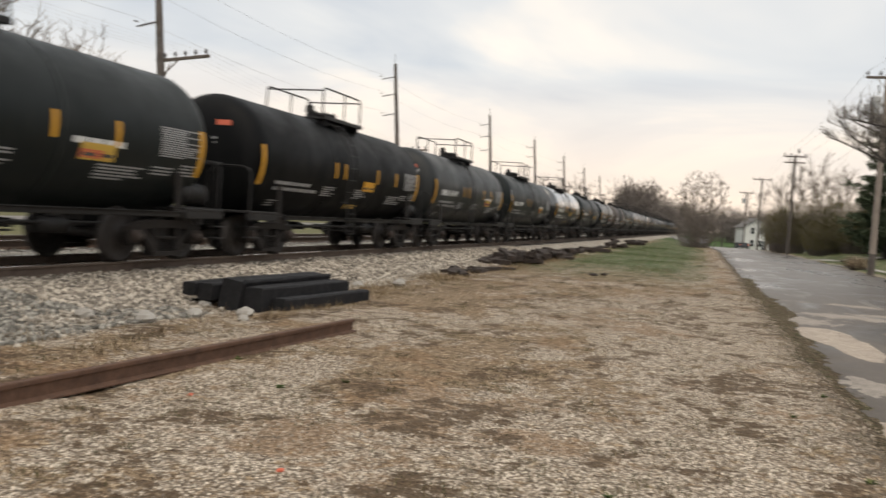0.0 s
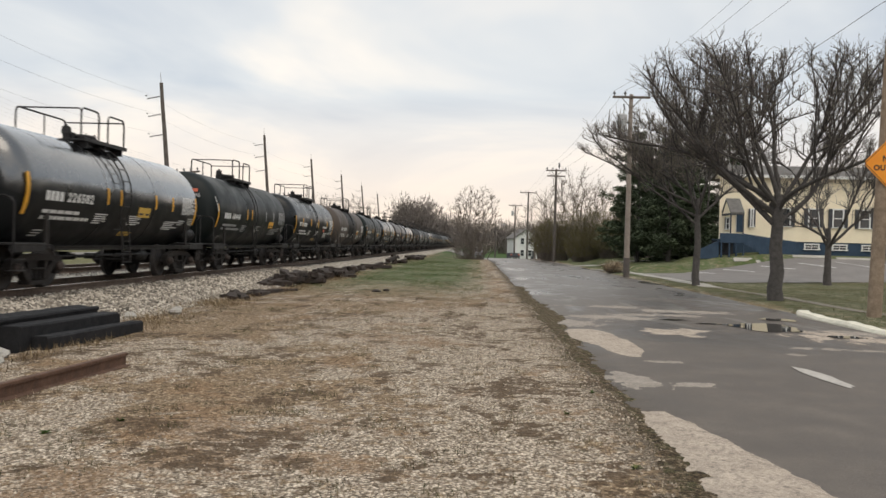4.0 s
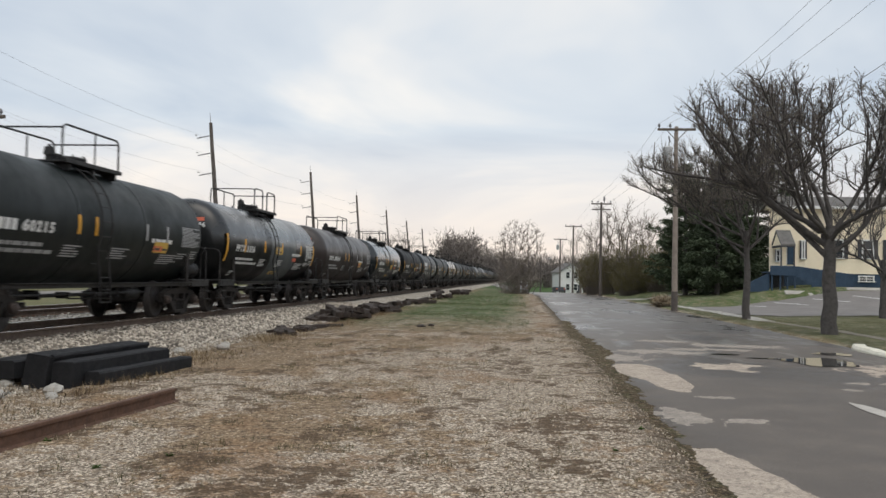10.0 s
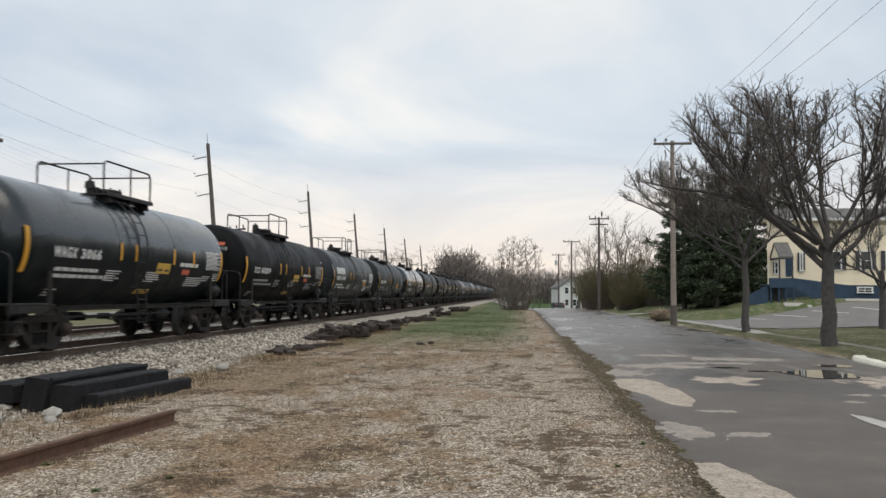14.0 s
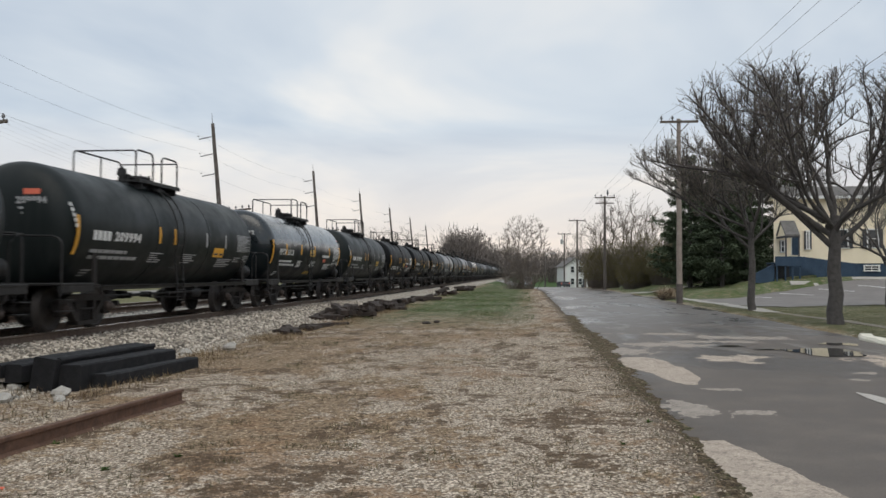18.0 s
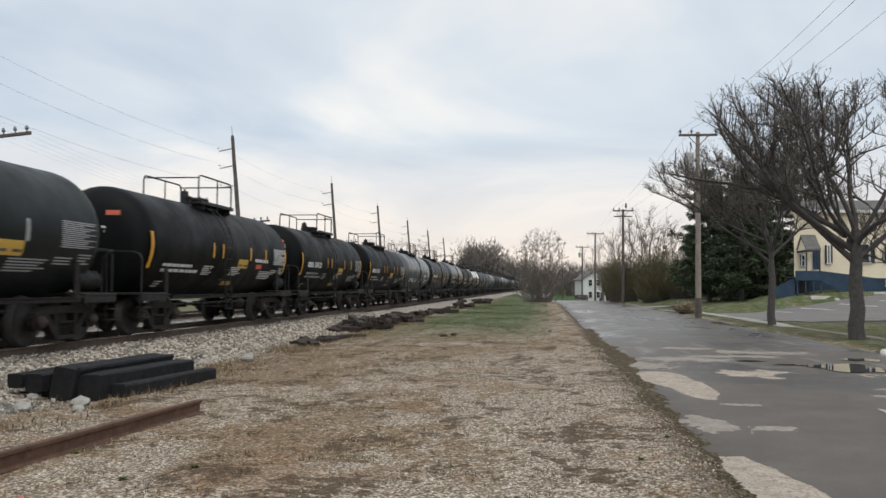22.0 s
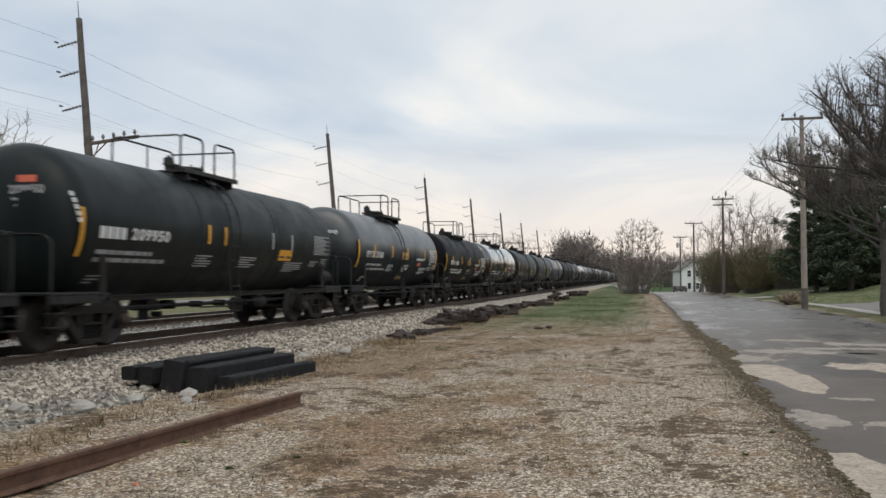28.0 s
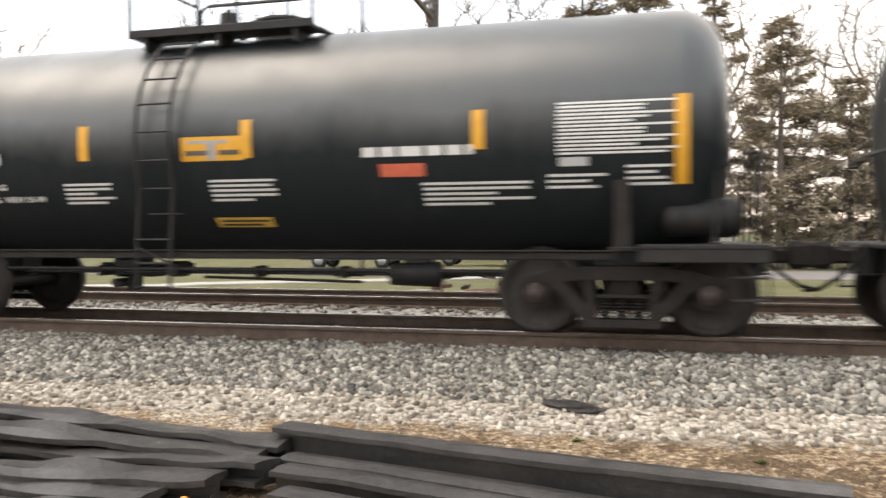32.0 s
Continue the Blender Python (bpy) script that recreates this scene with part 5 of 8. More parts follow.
def add_truck(car, kit, y, full):
    t = part("truck", kit["bolster"], M["truck"], car, at=pose(0, y, 0))
    for s in (-1, 1):
        part("side_frame", kit["side_frame"], M["truck"], t, "dusty cast steel side frame", at=pose(s * 1.0, 0, 0))
        if full:
            part("spring_nest", kit["springs"], M["truck"], t, at=pose(s * 1.0, 0, 0), kind="stuff")
        w = part("wheelset", kit["wheelset"], M["wheel"], t, at=pose(0, s * 0.89, WHEEL_R))
        if full:
            for q in (-1, 1):
                part("bearing_cap", kit["bearing_cap"], M["hub"], t, "rusty bearing cap", at=pose(q * 1.08, s * 0.89, 0.46, 0, 0, 0 if q > 0 else 180))
    return t


COLOUR_WORDS = {"black": "sooty black", "mirror": "shiny black", "green": "dull green-black", "grey": "slate grey", "brown": "sooty brown",
                "brown_band": "tan-brown black-ringed", "grey_band": "black grey-ringed", "sheen": "smooth black", "jet": "deep black", "lustre": "lustrous black", "slate": "dark slate", "light": "light grey", "pale": "pale grey", "soot_band": "black dusty-ringed"}


def sized(car, me, ink, label, y, z, width, height):
    """Lettering on the shell, fitted to its true width and height."""
    xs = [v.co.x for v in me.vertices]
    ys = [v.co.y for v in me.vertices]
    m = tangent(y, z) @ Matrix.Diagonal((width / (max(xs) - min(xs)), height / (max(ys) - min(ys)), 1, 1))
    return part("lettering", me, ink, car, label, at=m @ Matrix.Translation((-min(xs), -min(ys), 0)))


UNDER = ("truck", "side_sill", "stub_sill", "end_platform", "end_rail", "coupler", "saddle", "air_reservoir", "brake", "outlet")


def resize(car, size):
    """A shell of smaller girth on the same underframe."""
    if size == 1.0:
        return
    m = Matrix.Translation((0, 0, 0.8)) @ Matrix.Diagonal((size, 1, size, 1)) @ Matrix.Translation((0, 0, -0.8))
    for o in car.children:
        if not o.name.startswith(UNDER):
            o.matrix_basis = m @ o.matrix_basis


def build_car(i):
    start, mark, number, paint = CARS[i][:4]
    size = CARS[i][4] if len(CARS[i]) > 4 else 0.935
    pitch = CARS[i + 1][0] - start
    cls = min(KITS, key=lambda p: abs(p - pitch))
    kit = KITS[cls]
    hl, tc = kit["hl"], kit["tc"]
    centre = (start + CARS[i + 1][0]) / 2 + 1.95
    words = f"{COLOUR_WORDS[paint]} railway tank car rolling on the near track"
    car = thing("tank_car", words, "tank car", pose(TRACK_X, centre, RAIL_Z), "cars of the train")
    full = 0 < start < 345
    rnd = random.Random(i)
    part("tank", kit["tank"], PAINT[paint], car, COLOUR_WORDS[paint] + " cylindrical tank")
    if full and mark != "PPTX":
        for y in (-tc * 0.36, tc * 0.36):
            part("jacket_hoop", kit["hoop"], PAINT[paint], car, at=pose(0, y, 0))
    for s in (-1, 1):
        turn = 0 if s > 0 else 180
        part("side_sill", kit["side_sill"], M["steel"], car, at=pose(s * 1.36, 0, 0.86, 0, 0, turn))
        part("stub_sill", kit["stub_sill"], M["steel"], car, at=pose(0, s * (kit["half"] - 1.75), 0.80, 0, 0, turn))
        part("end_platform", kit["end_platform"], M["steel"], car, at=pose(0, s * (kit["half"] - 1.15), 0.95, 0, 0, turn))
        part("end_rail", kit["end_rail"], M["steel"], car, at=pose(0, s * (kit["half"] - 0.62), 0.97, 0, 0, turn))
        part("coupler", kit["coupler"], M["truck"], car, "rusty coupler", at=pose(0, s * (kit["half"] - 0.55), 0.84, 0, 0, turn))
        part("ladder", kit["ladder"], M["steel"], car, at=pose(0, -0.6 * s, 0, 0, 0, turn))
        for q in (-1, 1):
            part("body_bracket", kit["bracket"], M["truck"] if paint != "pale" else M["steel"], car, at=pose(s * 1.33, q * (tc + 0.02), 0.93, 0, 0, turn))
        part("saddle", kit["saddle"], M["steel"], car, at=pose(0, s * tc, 0.88))
        add_truck(car, kit, s * tc, full)
    top = -0.6 if number in SHORT_TOP else -0.1
    open_rail = mark == "PPTX" or number == "61083" or number in SHORT_TOP
    part("walkway", kit["walkway"], M["steel"], car, "black steel walkway on top", at=pose(0, top, 3.60))
    part("railing", kit["railing" if open_rail else "railing_long"], M["steel"], car, at=pose(0, top, 3.62))
    part("manway", kit["manway"], M["steel"], car, at=pose(0, top + 0.45, 3.58))
    part("safety_valve", kit["valve"], M["steel"], car, at=pose(0, top - 0.35, 3.60))
    part("air_reservoir", kit["reservoir"], M["steel"], car, "grey air reservoir", at=pose(0.95, kit["half"] - 1.15, 1.24))
    part("brake_piping", kit["piping"], M["steel"], car, at=pose(0, 0, 0.66))
    part("outlet_valve", kit["outlet"], M["steel"], car, at=pose(0, -1.9, 0.66))
    part("brake_cylinder", kit["brake"], M["steel"], car, at=pose(0.6, 2.3, 0.62))
    if not full:
        resize(car, size)
        return car, centre
    # stripes, stencils and labels on the side that shows
    style = rnd.random()
    e, far = hl - 0.30, hl - 0.50
    plain = paint in ("green", "slate", "grey", "brown", "brown_band", "light")
    if not plain or start < 30:
        stripe(car, -e, 1.60, 2.50)
        stripe(car, far, 1.60, 2.50)
    elif paint in ("green", "slate"):
        stripe(car, -e, 1.60, 2.45, 0.09)
        for k2 in range(5):
            part("stencil", wrap(-e - 0.26 + 0.035 * k2, -e - 0.17 + 0.035 * k2, 2.62 - 0.11 * k2, 2.70 - 0.11 * k2, 0.005, 1), M["white"], car)
    if paint not in ("brown_band",):
        if mark == "PPTX":
            for y, z0, z1 in ((-3.77, 1.93, 2.38), (-1.62, 2.0, 2.42), (0.52, 1.98, 2.42), (3.2, 2.0, 2.42)):
                stripe(car, y, z0, z1)
        else:
            for n2, y in enumerate((-1.5, -0.75, 1.55, 2.9)):
                ink2 = M["white_dim"] if plain and n2 > 1 and start > 30 else M["yellow"]
                yy = y + rnd.uniform(-0.1, 0.1)
                part("reflective_stripe", wrap(yy - 0.05, yy + 0.05, 1.98, 2.40), ink2, car, "pale reflective stripe" if ink2 == M["white_dim"] else "yellow reflective stripe")
    ty, tz = -4.73 * tc / 4.7 - (0.35 if not mark else 0.0), 1.94
    ink = M["white"] if paint != "light" else M["yellow_dull"]
    if mark:
        sized(car, letters(mark, 0.30, 0.003, 1.25, 0.012), ink, "white stencilled reporting mark", ty, tz, 0.22 * len(mark), 0.235)
        x1 = ty + 0.22 * len(mark) + 0.16
    elif number:
        blocks(car, ty + 0.2, 4, 0.15, 0.215, 0.05, tz, ink, "white company mark")
        x1 = ty + 1.12
    if number:
        sized(car, letters(number, 0.30, 0.003, 1.2, 0.012), ink, "white stencilled car number", x1, tz, 0.208 * len(number), 0.235)
    if number == "61083":
        blocks(car, ty + 0.2, 6, 0.27, 0.34, 0.05, 2.26, M["white"], "white company name")
    fade = M["white_dim"] if paint in ("green", "black", "grey", "brown") and not mark == "PPTX" else M["white"]
    if mark == "PPTX" and number == "3580":
        for text, z, s in (("LD LMT  221900 LB  100700 KG", 1.665, 0.115), ("LT WT    64100 LB  29000 KG  NEW 05-99", 1.515, 0.115)):
            sized(car, letters(text, s, 0.002, 1.08, 0.004), M["white"], "white stencilled weights", ty + 0.2, z, 1.68 if z > 1.6 else 2.2, 0.085)
    else:
        stencil(car, words_bar(ty + 0.2, ty + 1.9, 1.66, 0.075, i), fade)
        stencil(car, words_bar(ty + 0.2, ty + 2.4, 1.52, 0.075, i + 50), fade)
    stencil(car, bars(ty + 0.3, ty + 0.7, 1.28, 3, 0.06, i + 3), fade)
    stencil(car, bars(-1.98, -1.3, 1.73, 5, 0.055, i), fade)
    stencil(car, bars(0.0, 0.84, 1.74, 5, 0.055, i + 1), fade)
    stencil(car, bars(2.55, 3.74, 1.66, 5, 0.055, i + 2), fade)
    ny, nz = (-0.3, 1.96) if mark == "PPTX" else (2.1, 1.70) if plain else (0.5, 1.72)
    part("warning_label", wrap(ny, ny + 0.79, nz, nz + 0.28), M["yellow_dull"] if style < 0.7 else M["yellow"], car, "yellow notice panel")
    part("notice_print", bars(ny + 0.05, ny + 0.34, nz + 0.12, 1, 0.06, i + 9, 0.055, 0.010), M["pole"], car, kind="stuff")
    part("notice_print", bars(ny + 0.48, ny + 0.74, nz + 0.12, 1, 0.06, i + 9, 0.055, 0.010), M["pole"], car, kind="stuff")
    if mark == "PPTX":
        part("torn_paper", wrap(ny + 0.33, ny + 0.44, nz + 0.01, nz + 0.2, 0.009), M["white_dim"], car, "torn pale corner of the notice")
        part("torn_paper", wrap(ny + 0.08, ny + 0.6, nz + 0.2, nz + 0.235, 0.009), M["white_dim"], car)
    if not plain:
        part("warning_label", wrap(-0.05, 0.68, 1.19, 1.30), M["yellow_dull"], car, "yellow notice strip")
        part("notice_print", bars(0.0, 0.64, 1.275, 2, 0.045, i + 10, 0.02, 0.010), M["black"], car, kind="stuff")
    if mark or style < 0.5:
        stencil(car, words_bar(1.91, 3.14, 1.95, 0.105, i + 5), M["white"])
        part("warning_label", wrap(2.1, 2.6, 1.73, 1.87), M["red"], car, "red notice label")
    g0 = hl - 1.74
    if mark == "PPTX":
        part("inspection_tag", wrap(g0 + 0.03, g0 + 0.32, 1.80, 1.89), M["can"], car, "small pale tag")
    part("data_panel", bars(g0, g0 + 1.2, 2.46, 14, 0.04, i + 6, 0.022), fade, car, "panel of small white stencil lines", kind="stuff")
    stencil(car, bars(g0 - 0.1, g0 + 0.5, 1.72, 3, 0.06, i + 7), fade)
    stencil(car, bars(g0 + 0.7, g0 + 1.15, 1.80, 4, 0.06, i + 8), fade)
    # lettering on the front head
    if paint not in ("sheen", "jet", "lustre", "mirror"):
        part("warning_label", Geo().box((0, 0, 0), (0.36, 0.01, 0.12), 0.002), M["red"], car, "red notice label", at=pose(0.52, -hl + 0.03, 2.93, -5, 0, 4))
    if number:
        me = letters(number, 0.2, 0.003, 1.1, 0.008, "CENTER")
        part("lettering", me, fade, car, "stencilled car number on the tank's end", at=pose(0.52, -hl + 0.022, 2.68, 90, 0, 4))
    for k2 in range(2):
        part("stencil", Geo().box((0, 0, 0), (0.46 - 0.12 * k2, 0.008, 0.05), 0.002), fade, car, at=pose(0.48, -hl + 0.018, 2.58 - 0.11 * k2, 0, 0, 4))
    resize(car, size)
    return car, centre


for i in range(len(CARS) - 1):
    car, centre = build_car(i)
    TRAIN.append((car, centre))
    if 270 < CARS[i][0] < 300:
        WHEELS += [o for o in car.children_recursive if o.name.startswith("wheelset")]


# ---- ties, rails and rubber left beside the track ----
def beam_shape(length, w, h, seed, rough=0.01, ends=0.0):
    """A long beam with worn faces; ends: slant of its ends."""
    r = random.Random(seed)
    g, n = Geo(), 9
    pts = []
    c = 0.022
    out = [(-w / 2 + c, 0), (w / 2 - c, 0), (w / 2, c), (w / 2, h - c), (w / 2 - c, h), (-w / 2 + c, h), (-w / 2, h - c), (-w / 2, c)]
    for k in range(n):
        y = -length / 2 + length * k / (n - 1)
        for a, b in out:
            s = ends * (b / h - 0.5) if k in (0, n - 1) else 0
            pts.append((a + r.uniform(-rough, rough), y - s * (1 if k else -1) + r.uniform(-rough, rough), b + r.uniform(-rough, rough) * 0.7))
    m = len(out)
    g.put(pts, [(k * m + j, k * m + (j + 1) % m, (k + 1) * m + (j + 1) % m, (k + 1) * m + j) for k in range(n - 1) for j in range(m)])
    g.put(pts[:m], [tuple(reversed(range(m)))])
    g.put(pts[-m:], [tuple(range(m))])
    return g


def beam(name, label, x, y, z, turn, length, w, h, seed, material, tilt=0.0, ends=0.0, group="", rough=0.008):
    ob = part(name, beam_shape(length, w, h, seed, rough, ends), material, at=pose(x, y, z, 0, tilt, turn))
    return tagged(ob, label, "railroad tie", group)


def pile(x, y, turn, rows, group):
    """Rows: across, base height, width, height, shift along, length, tilt."""
    a = radians(turn)
    for k, (off, z, w, h, shift, length, tilt) in enumerate(rows):
        px = x - off * math.cos(a) - shift * math.sin(a)
        py = y - off * math.sin(a) + shift * math.cos(a)
        z0 = float(ground_z(px, py)) if z < 0.05 else 0.0
        beam("railroad_tie", "black creosoted railroad tie stacked beside the ballast", px, py, z + z0 - 0.01, turn + random.uniform(-0.8, 0.8), length, w, h,
             int(100 * x) + k, M["newtie"], tilt, 0.05 if h > 0.3 else 0.0, group)


pile(-5.70, 12.66, -6, [(0.12, 0.0, 0.23, 0.21, 0.16, 2.62, 0), (0.42, 0.0, 0.32, 0.37, -0.10, 2.6, 0), (0.80, 0.0, 0.36, 0.46, -0.20, 2.6, 6),
                        (0.62, 0.36, 0.14, 0.07, -0.16, 2.5, -16), (1.12, 0.10, 0.26, 0.26, -0.34, 2.6, 0), (1.38, 0.16, 0.22, 0.20, -0.46, 2.5, 0)], "stacked ties by the rail")
pile(-6.10, 3.70, -16, [(0.12, 0.0, 0.25, 0.24, 0.0, 2.68, 0), (0.42, 0.12, 0.27, 0.27, -0.22, 2.6, 0), (0.70, 0.10, 0.27, 0.24, -0.34, 2.6, 0)], "stacked ties near the mats")

# one old rail in the grass
LOOSE_RAIL = Geo().prism([(a * 1.05, b + 0.175) for a, b in RAIL_OUT], 0, 6.97, "Y")
old = part("old_rail", LOOSE_RAIL, M["rust"], at=Matrix.Translation((-4.89, 3.45, float(ground_z(-4.6, 6.5)) + 0.005)) @ pose(0, 0, 0, 0, 0, -math.degrees(math.atan2(0.6, 6.97))))
tagged(old, "rusty brown steel rail lying in dead grass", "rail")


def seal_shape(path, w, h, seed):
    """A long rubber crossing seal: a top plate, a web and a foot, swept along a wavy path of (x, y, z)."""
    g = Geo()
    out = [(-w, h - 0.035), (-w, h), (-w * 0.2, h + 0.008), (w, h), (w, h - 0.03), (w * 0.35, h - 0.045), (w * 0.28, 0.05), (w * 0.9, 0.03), (w * 0.9, 0), (-w * 0.9, 0), (-w * 0.9, 0.03), (-w * 0.28, 0.05), (-w * 0.35, h - 0.045)]
    pts, m = [], len(out)
    path = [Vector(p) for p in path]
    for k, p in enumerate(path):
        d = path[min(k + 1, len(path) - 1)] - path[max(k - 1, 0)]
        side = Vector((d.y, -d.x, 0)).normalized()
        roll = (0.10 if seed > 4 else 0.02) * (math.sin(0.45 * k + seed) + 0.6 * math.sin(1.1 * k + 2 * seed))
        up = Vector((0, 0, math.cos(roll))) + side * math.sin(roll)
        side = side * math.cos(roll) - Vector((0, 0, math.sin(roll)))
        for a, b in out:
            pts.append(p + side * a + up * b + Vector((0, 0, abs(math.sin(roll)) * w)))
    g.put(pts, [(k * m + j, k * m + (j + 1) % m, (k + 1) * m + (j + 1) % m, (k + 1) * m + j) for k in range(len(path) - 1) for j in range(m)], False)
    g.put(pts[:m], [tuple(reversed(range(m)))])
    g.put(pts[-m:], [tuple(range(m))])
    return g


def seal(p0, p1, w, h, seed, bow=0.0, lift=0.0, n=30):
    r = random.Random(seed)
    a, b = Vector(p0), Vector(p1)
    side = Vector(((b - a).y, -(b - a).x, 0)).normalized()
    ph = r.uniform(0, 6)
    path = [a + (b - a) * k / n + side * (bow * math.sin(math.pi * k / n)) + Vector((0, 0, lift * math.sin(2 * math.pi * k / n + ph))) for k in range(n + 1)]
    ob = part("rubber_crossing_seal", seal_shape(path, w, h, seed), M["rubber"])
    tagged(ob, "long black rubber crossing strip dumped in a heap", "rubber strip", "heap of crossing strips")


seal((-5.14, -2.95, 0.06), (-4.50, 0.30, 0.06), 0.10, 0.24, 1, 0.04)
seal((-4.88, -2.80, 0.02), (-4.26, 0.42, 0.0), 0.10, 0.16, 2, 0.05, 0.01)
seal((-4.62, -2.72, 0.0), (-4.00, 0.52, 0.0), 0.10, 0.17, 3, -0.03, 0.008)
seal((-4.36, -2.60, 0.0), (-3.74, 0.40, 0.0), 0.10, 0.12, 4, 0.03, 0.01)
seal((-5.06, -2.86, 0.06), (-5.26, -7.2, 0.10), 0.13, 0.16, 5, 0.12, 0.02)
seal((-4.86, -2.95, 0.08), (-4.98, -7.4, 0.12), 0.14, 0.13, 6, -0.10, 0.03)
seal((-4.62, -2.80, 0.02), (-4.74, -7.0, 0.08), 0.14, 0.14, 7, 0.12, 0.03)
seal((-4.36, -2.98, 0.0), (-4.44, -7.0, 0.05), 0.15, 0.15, 8, -0.14, 0.02)
seal((-4.08, -3.20, 0.0), (-4.12, -7.0, 0.0), 0.14, 0.14, 9, 0.10, 0.02)
seal((-3.82, -3.30, 0.0), (-3.80, -7.0, 0.0), 0.14, 0.11, 10, 0.06, 0.02)


def lump(name, label, cat, x, y, size, material, seed, group="", sink=0.25, lift=0.0):
    """A rough rounded lump: a rock, a clod, a weed's root."""
    r = np.random.RandomState(seed)
    g = Geo()
    n, m = 9, 6
    pts = [(0, 0, -0.5)]
    for j in range(1, m):
        a = math.pi * j / m - math.pi / 2
        for k in range(n):
            w = 6.2832 * k / n
            q = 0.5 * r.uniform(0.72, 1.05)
            pts.append((q * math.cos(a) * math.cos(w), q * math.cos(a) * math.sin(w), q * math.sin(a)))
    pts.append((0, 0, 0.5))
    fs = [(0, 1 + (k + 1) % n, 1 + k) for k in range(n)]
    for j in range(m - 2):
        b = 1 + j * n
        fs += [(b + k, b + (k + 1) % n, b + n + (k + 1) % n, b + n + k) for k in range(n)]
    last = 1 + (m - 2) * n
    fs += [(last + k, last + (k + 1) % n, len(pts) - 1) for k in range(n)]
    sx, sy, sz = size
    g.put([(p[0] * sx, p[1] * sy, p[2] * sz) for p in pts], fs, False)
    ob = part(name, g, material, at=pose(x, y, float(ground_z(x, y)) + sz * (0.5 - sink) + lift, 0, 0, r.uniform(0, 180)))
    return tagged(ob, label, cat, group)


# dark rag on the ballast, pale boulders, small trash
lump("dark_debris", "crumpled dark rubber scrap lying on gravel", "debris", -7.28, -1.34, (0.24, 0.66, 0.10), M["rubber"], 3, sink=0.2)
lump("dark_debris", "small dark stone lying on gravel", "debris", -7.5, -3.4, (0.12, 0.16, 0.09), M["rubber"], 4)
for k, (x, y, s) in enumerate([(-6.15, 10.9, 0.34), (-6.6, 10.3, 0.30), (-7.0, 11.2, 0.26), (-5.9, 10.4, 0.2), (-6.6, 9.2, 0.36), (-7.1, 8.7, 0.3), (-6.2, 17.5, 0.34), (-6.4, 18.2, 0.28), (-6.7, 16.4, 0.3), (-6.9, 6.4, 0.2), (-7.3, 5.8, 0.26), (-6.5, 5.9, 0.3)]):
    lump("limestone_rock", "pale limestone rock at the foot of the ballast", "rock", x, y, (s, s * 0.8, s * 0.55), M["concrete"], 20 + k, "rocks at the ballast foot")
lump("orange_scrap", "small orange plastic scrap lying by the rubber strips", "litter", -4.1, -3.02, (0.07, 0.06, 0.05), M["sign"], 41, lift=0.09)
lump("red_scrap", "small faded red scrap lying in dead grass", "litter", -3.9, 6.1, (0.05, 0.05, 0.03), M["red"], 42)
lump("red_scrap", "small faded red scrap lying in dead grass", "litter", -2.3, 4.6, (0.06, 0.04, 0.03), M["red"], 43)


def weed(x, y, seed):
    r = random.Random(seed)
    g = Geo()
    for k in range(16):
        a, l, h = r.uniform(0, 6.28), r.uniform(0.025, 0.065), r.uniform(0.01, 0.035)
        c, s = math.cos(a), math.sin(a)
        w = 0.009
        g.put([(0, 0, 0), (c * l * 0.5 - s * w, s * l * 0.5 + c * w, h * 0.9), (c * l, s * l, h), (c * l * 0.5 + s * w, s * l * 0.5 - c * w, h * 0.9)], [(0, 1, 2, 3)])
    tagged(part("weed", g, M["green_blade"], at=pose(x, y, float(ground_z(x, y)) - 0.005)), "small green weed growing in gravel", "weed", "weeds")


for k, (x, y) in enumerate([(-6.37, -1.19), (-6.08, 0.03), (-4.4, 7.7), (-3.4, 6.7), (0.9, 8.2), (1.2, 6.3), (-0.4, 5.1), (1.3, 9.4), (-3.0, 7.2)]):
    weed(x, y, k)


def scrap_heap(x, y, seed):
    """Rusty track hardware and broken slabs thrown down beyond the second track."""
    r = random.Random(seed)
    h = thing("scrap_heap", "heap of rusty track scrap and pale broken slabs", "scrap heap", pose(x, y, float(ground_z(x, y))))
    for k in range(13):
        l = r.uniform(0.5, 1.2)
        m = pose(r.uniform(-0.35, 0.35), r.uniform(-1.1, 1.1), 0.04 + 0.035 * k * r.uniform(0.5, 0.9), 0, r.uniform(-22, 22), r.uniform(40, 140))
        part("rusty_bar", beam_shape(l, r.uniform(0.08, 0.2), r.uniform(0.05, 0.12), seed + k, 0.012), M["rust"] if k % 3 else M["oldtie"], h, at=m)
    for sy in (-1.25, 1.3, 0.9):
        m = pose(r.uniform(-0.1, 0.3), sy, 0.05, 0, r.uniform(-14, 14), r.uniform(50, 130))
        part("broken_slab", beam_shape(0.55, 0.3, 0.07, seed + 40, 0.015), M["concrete"], h, "pale broken slab", at=m)


scrap_heap(-17.7, -4.45, 7)


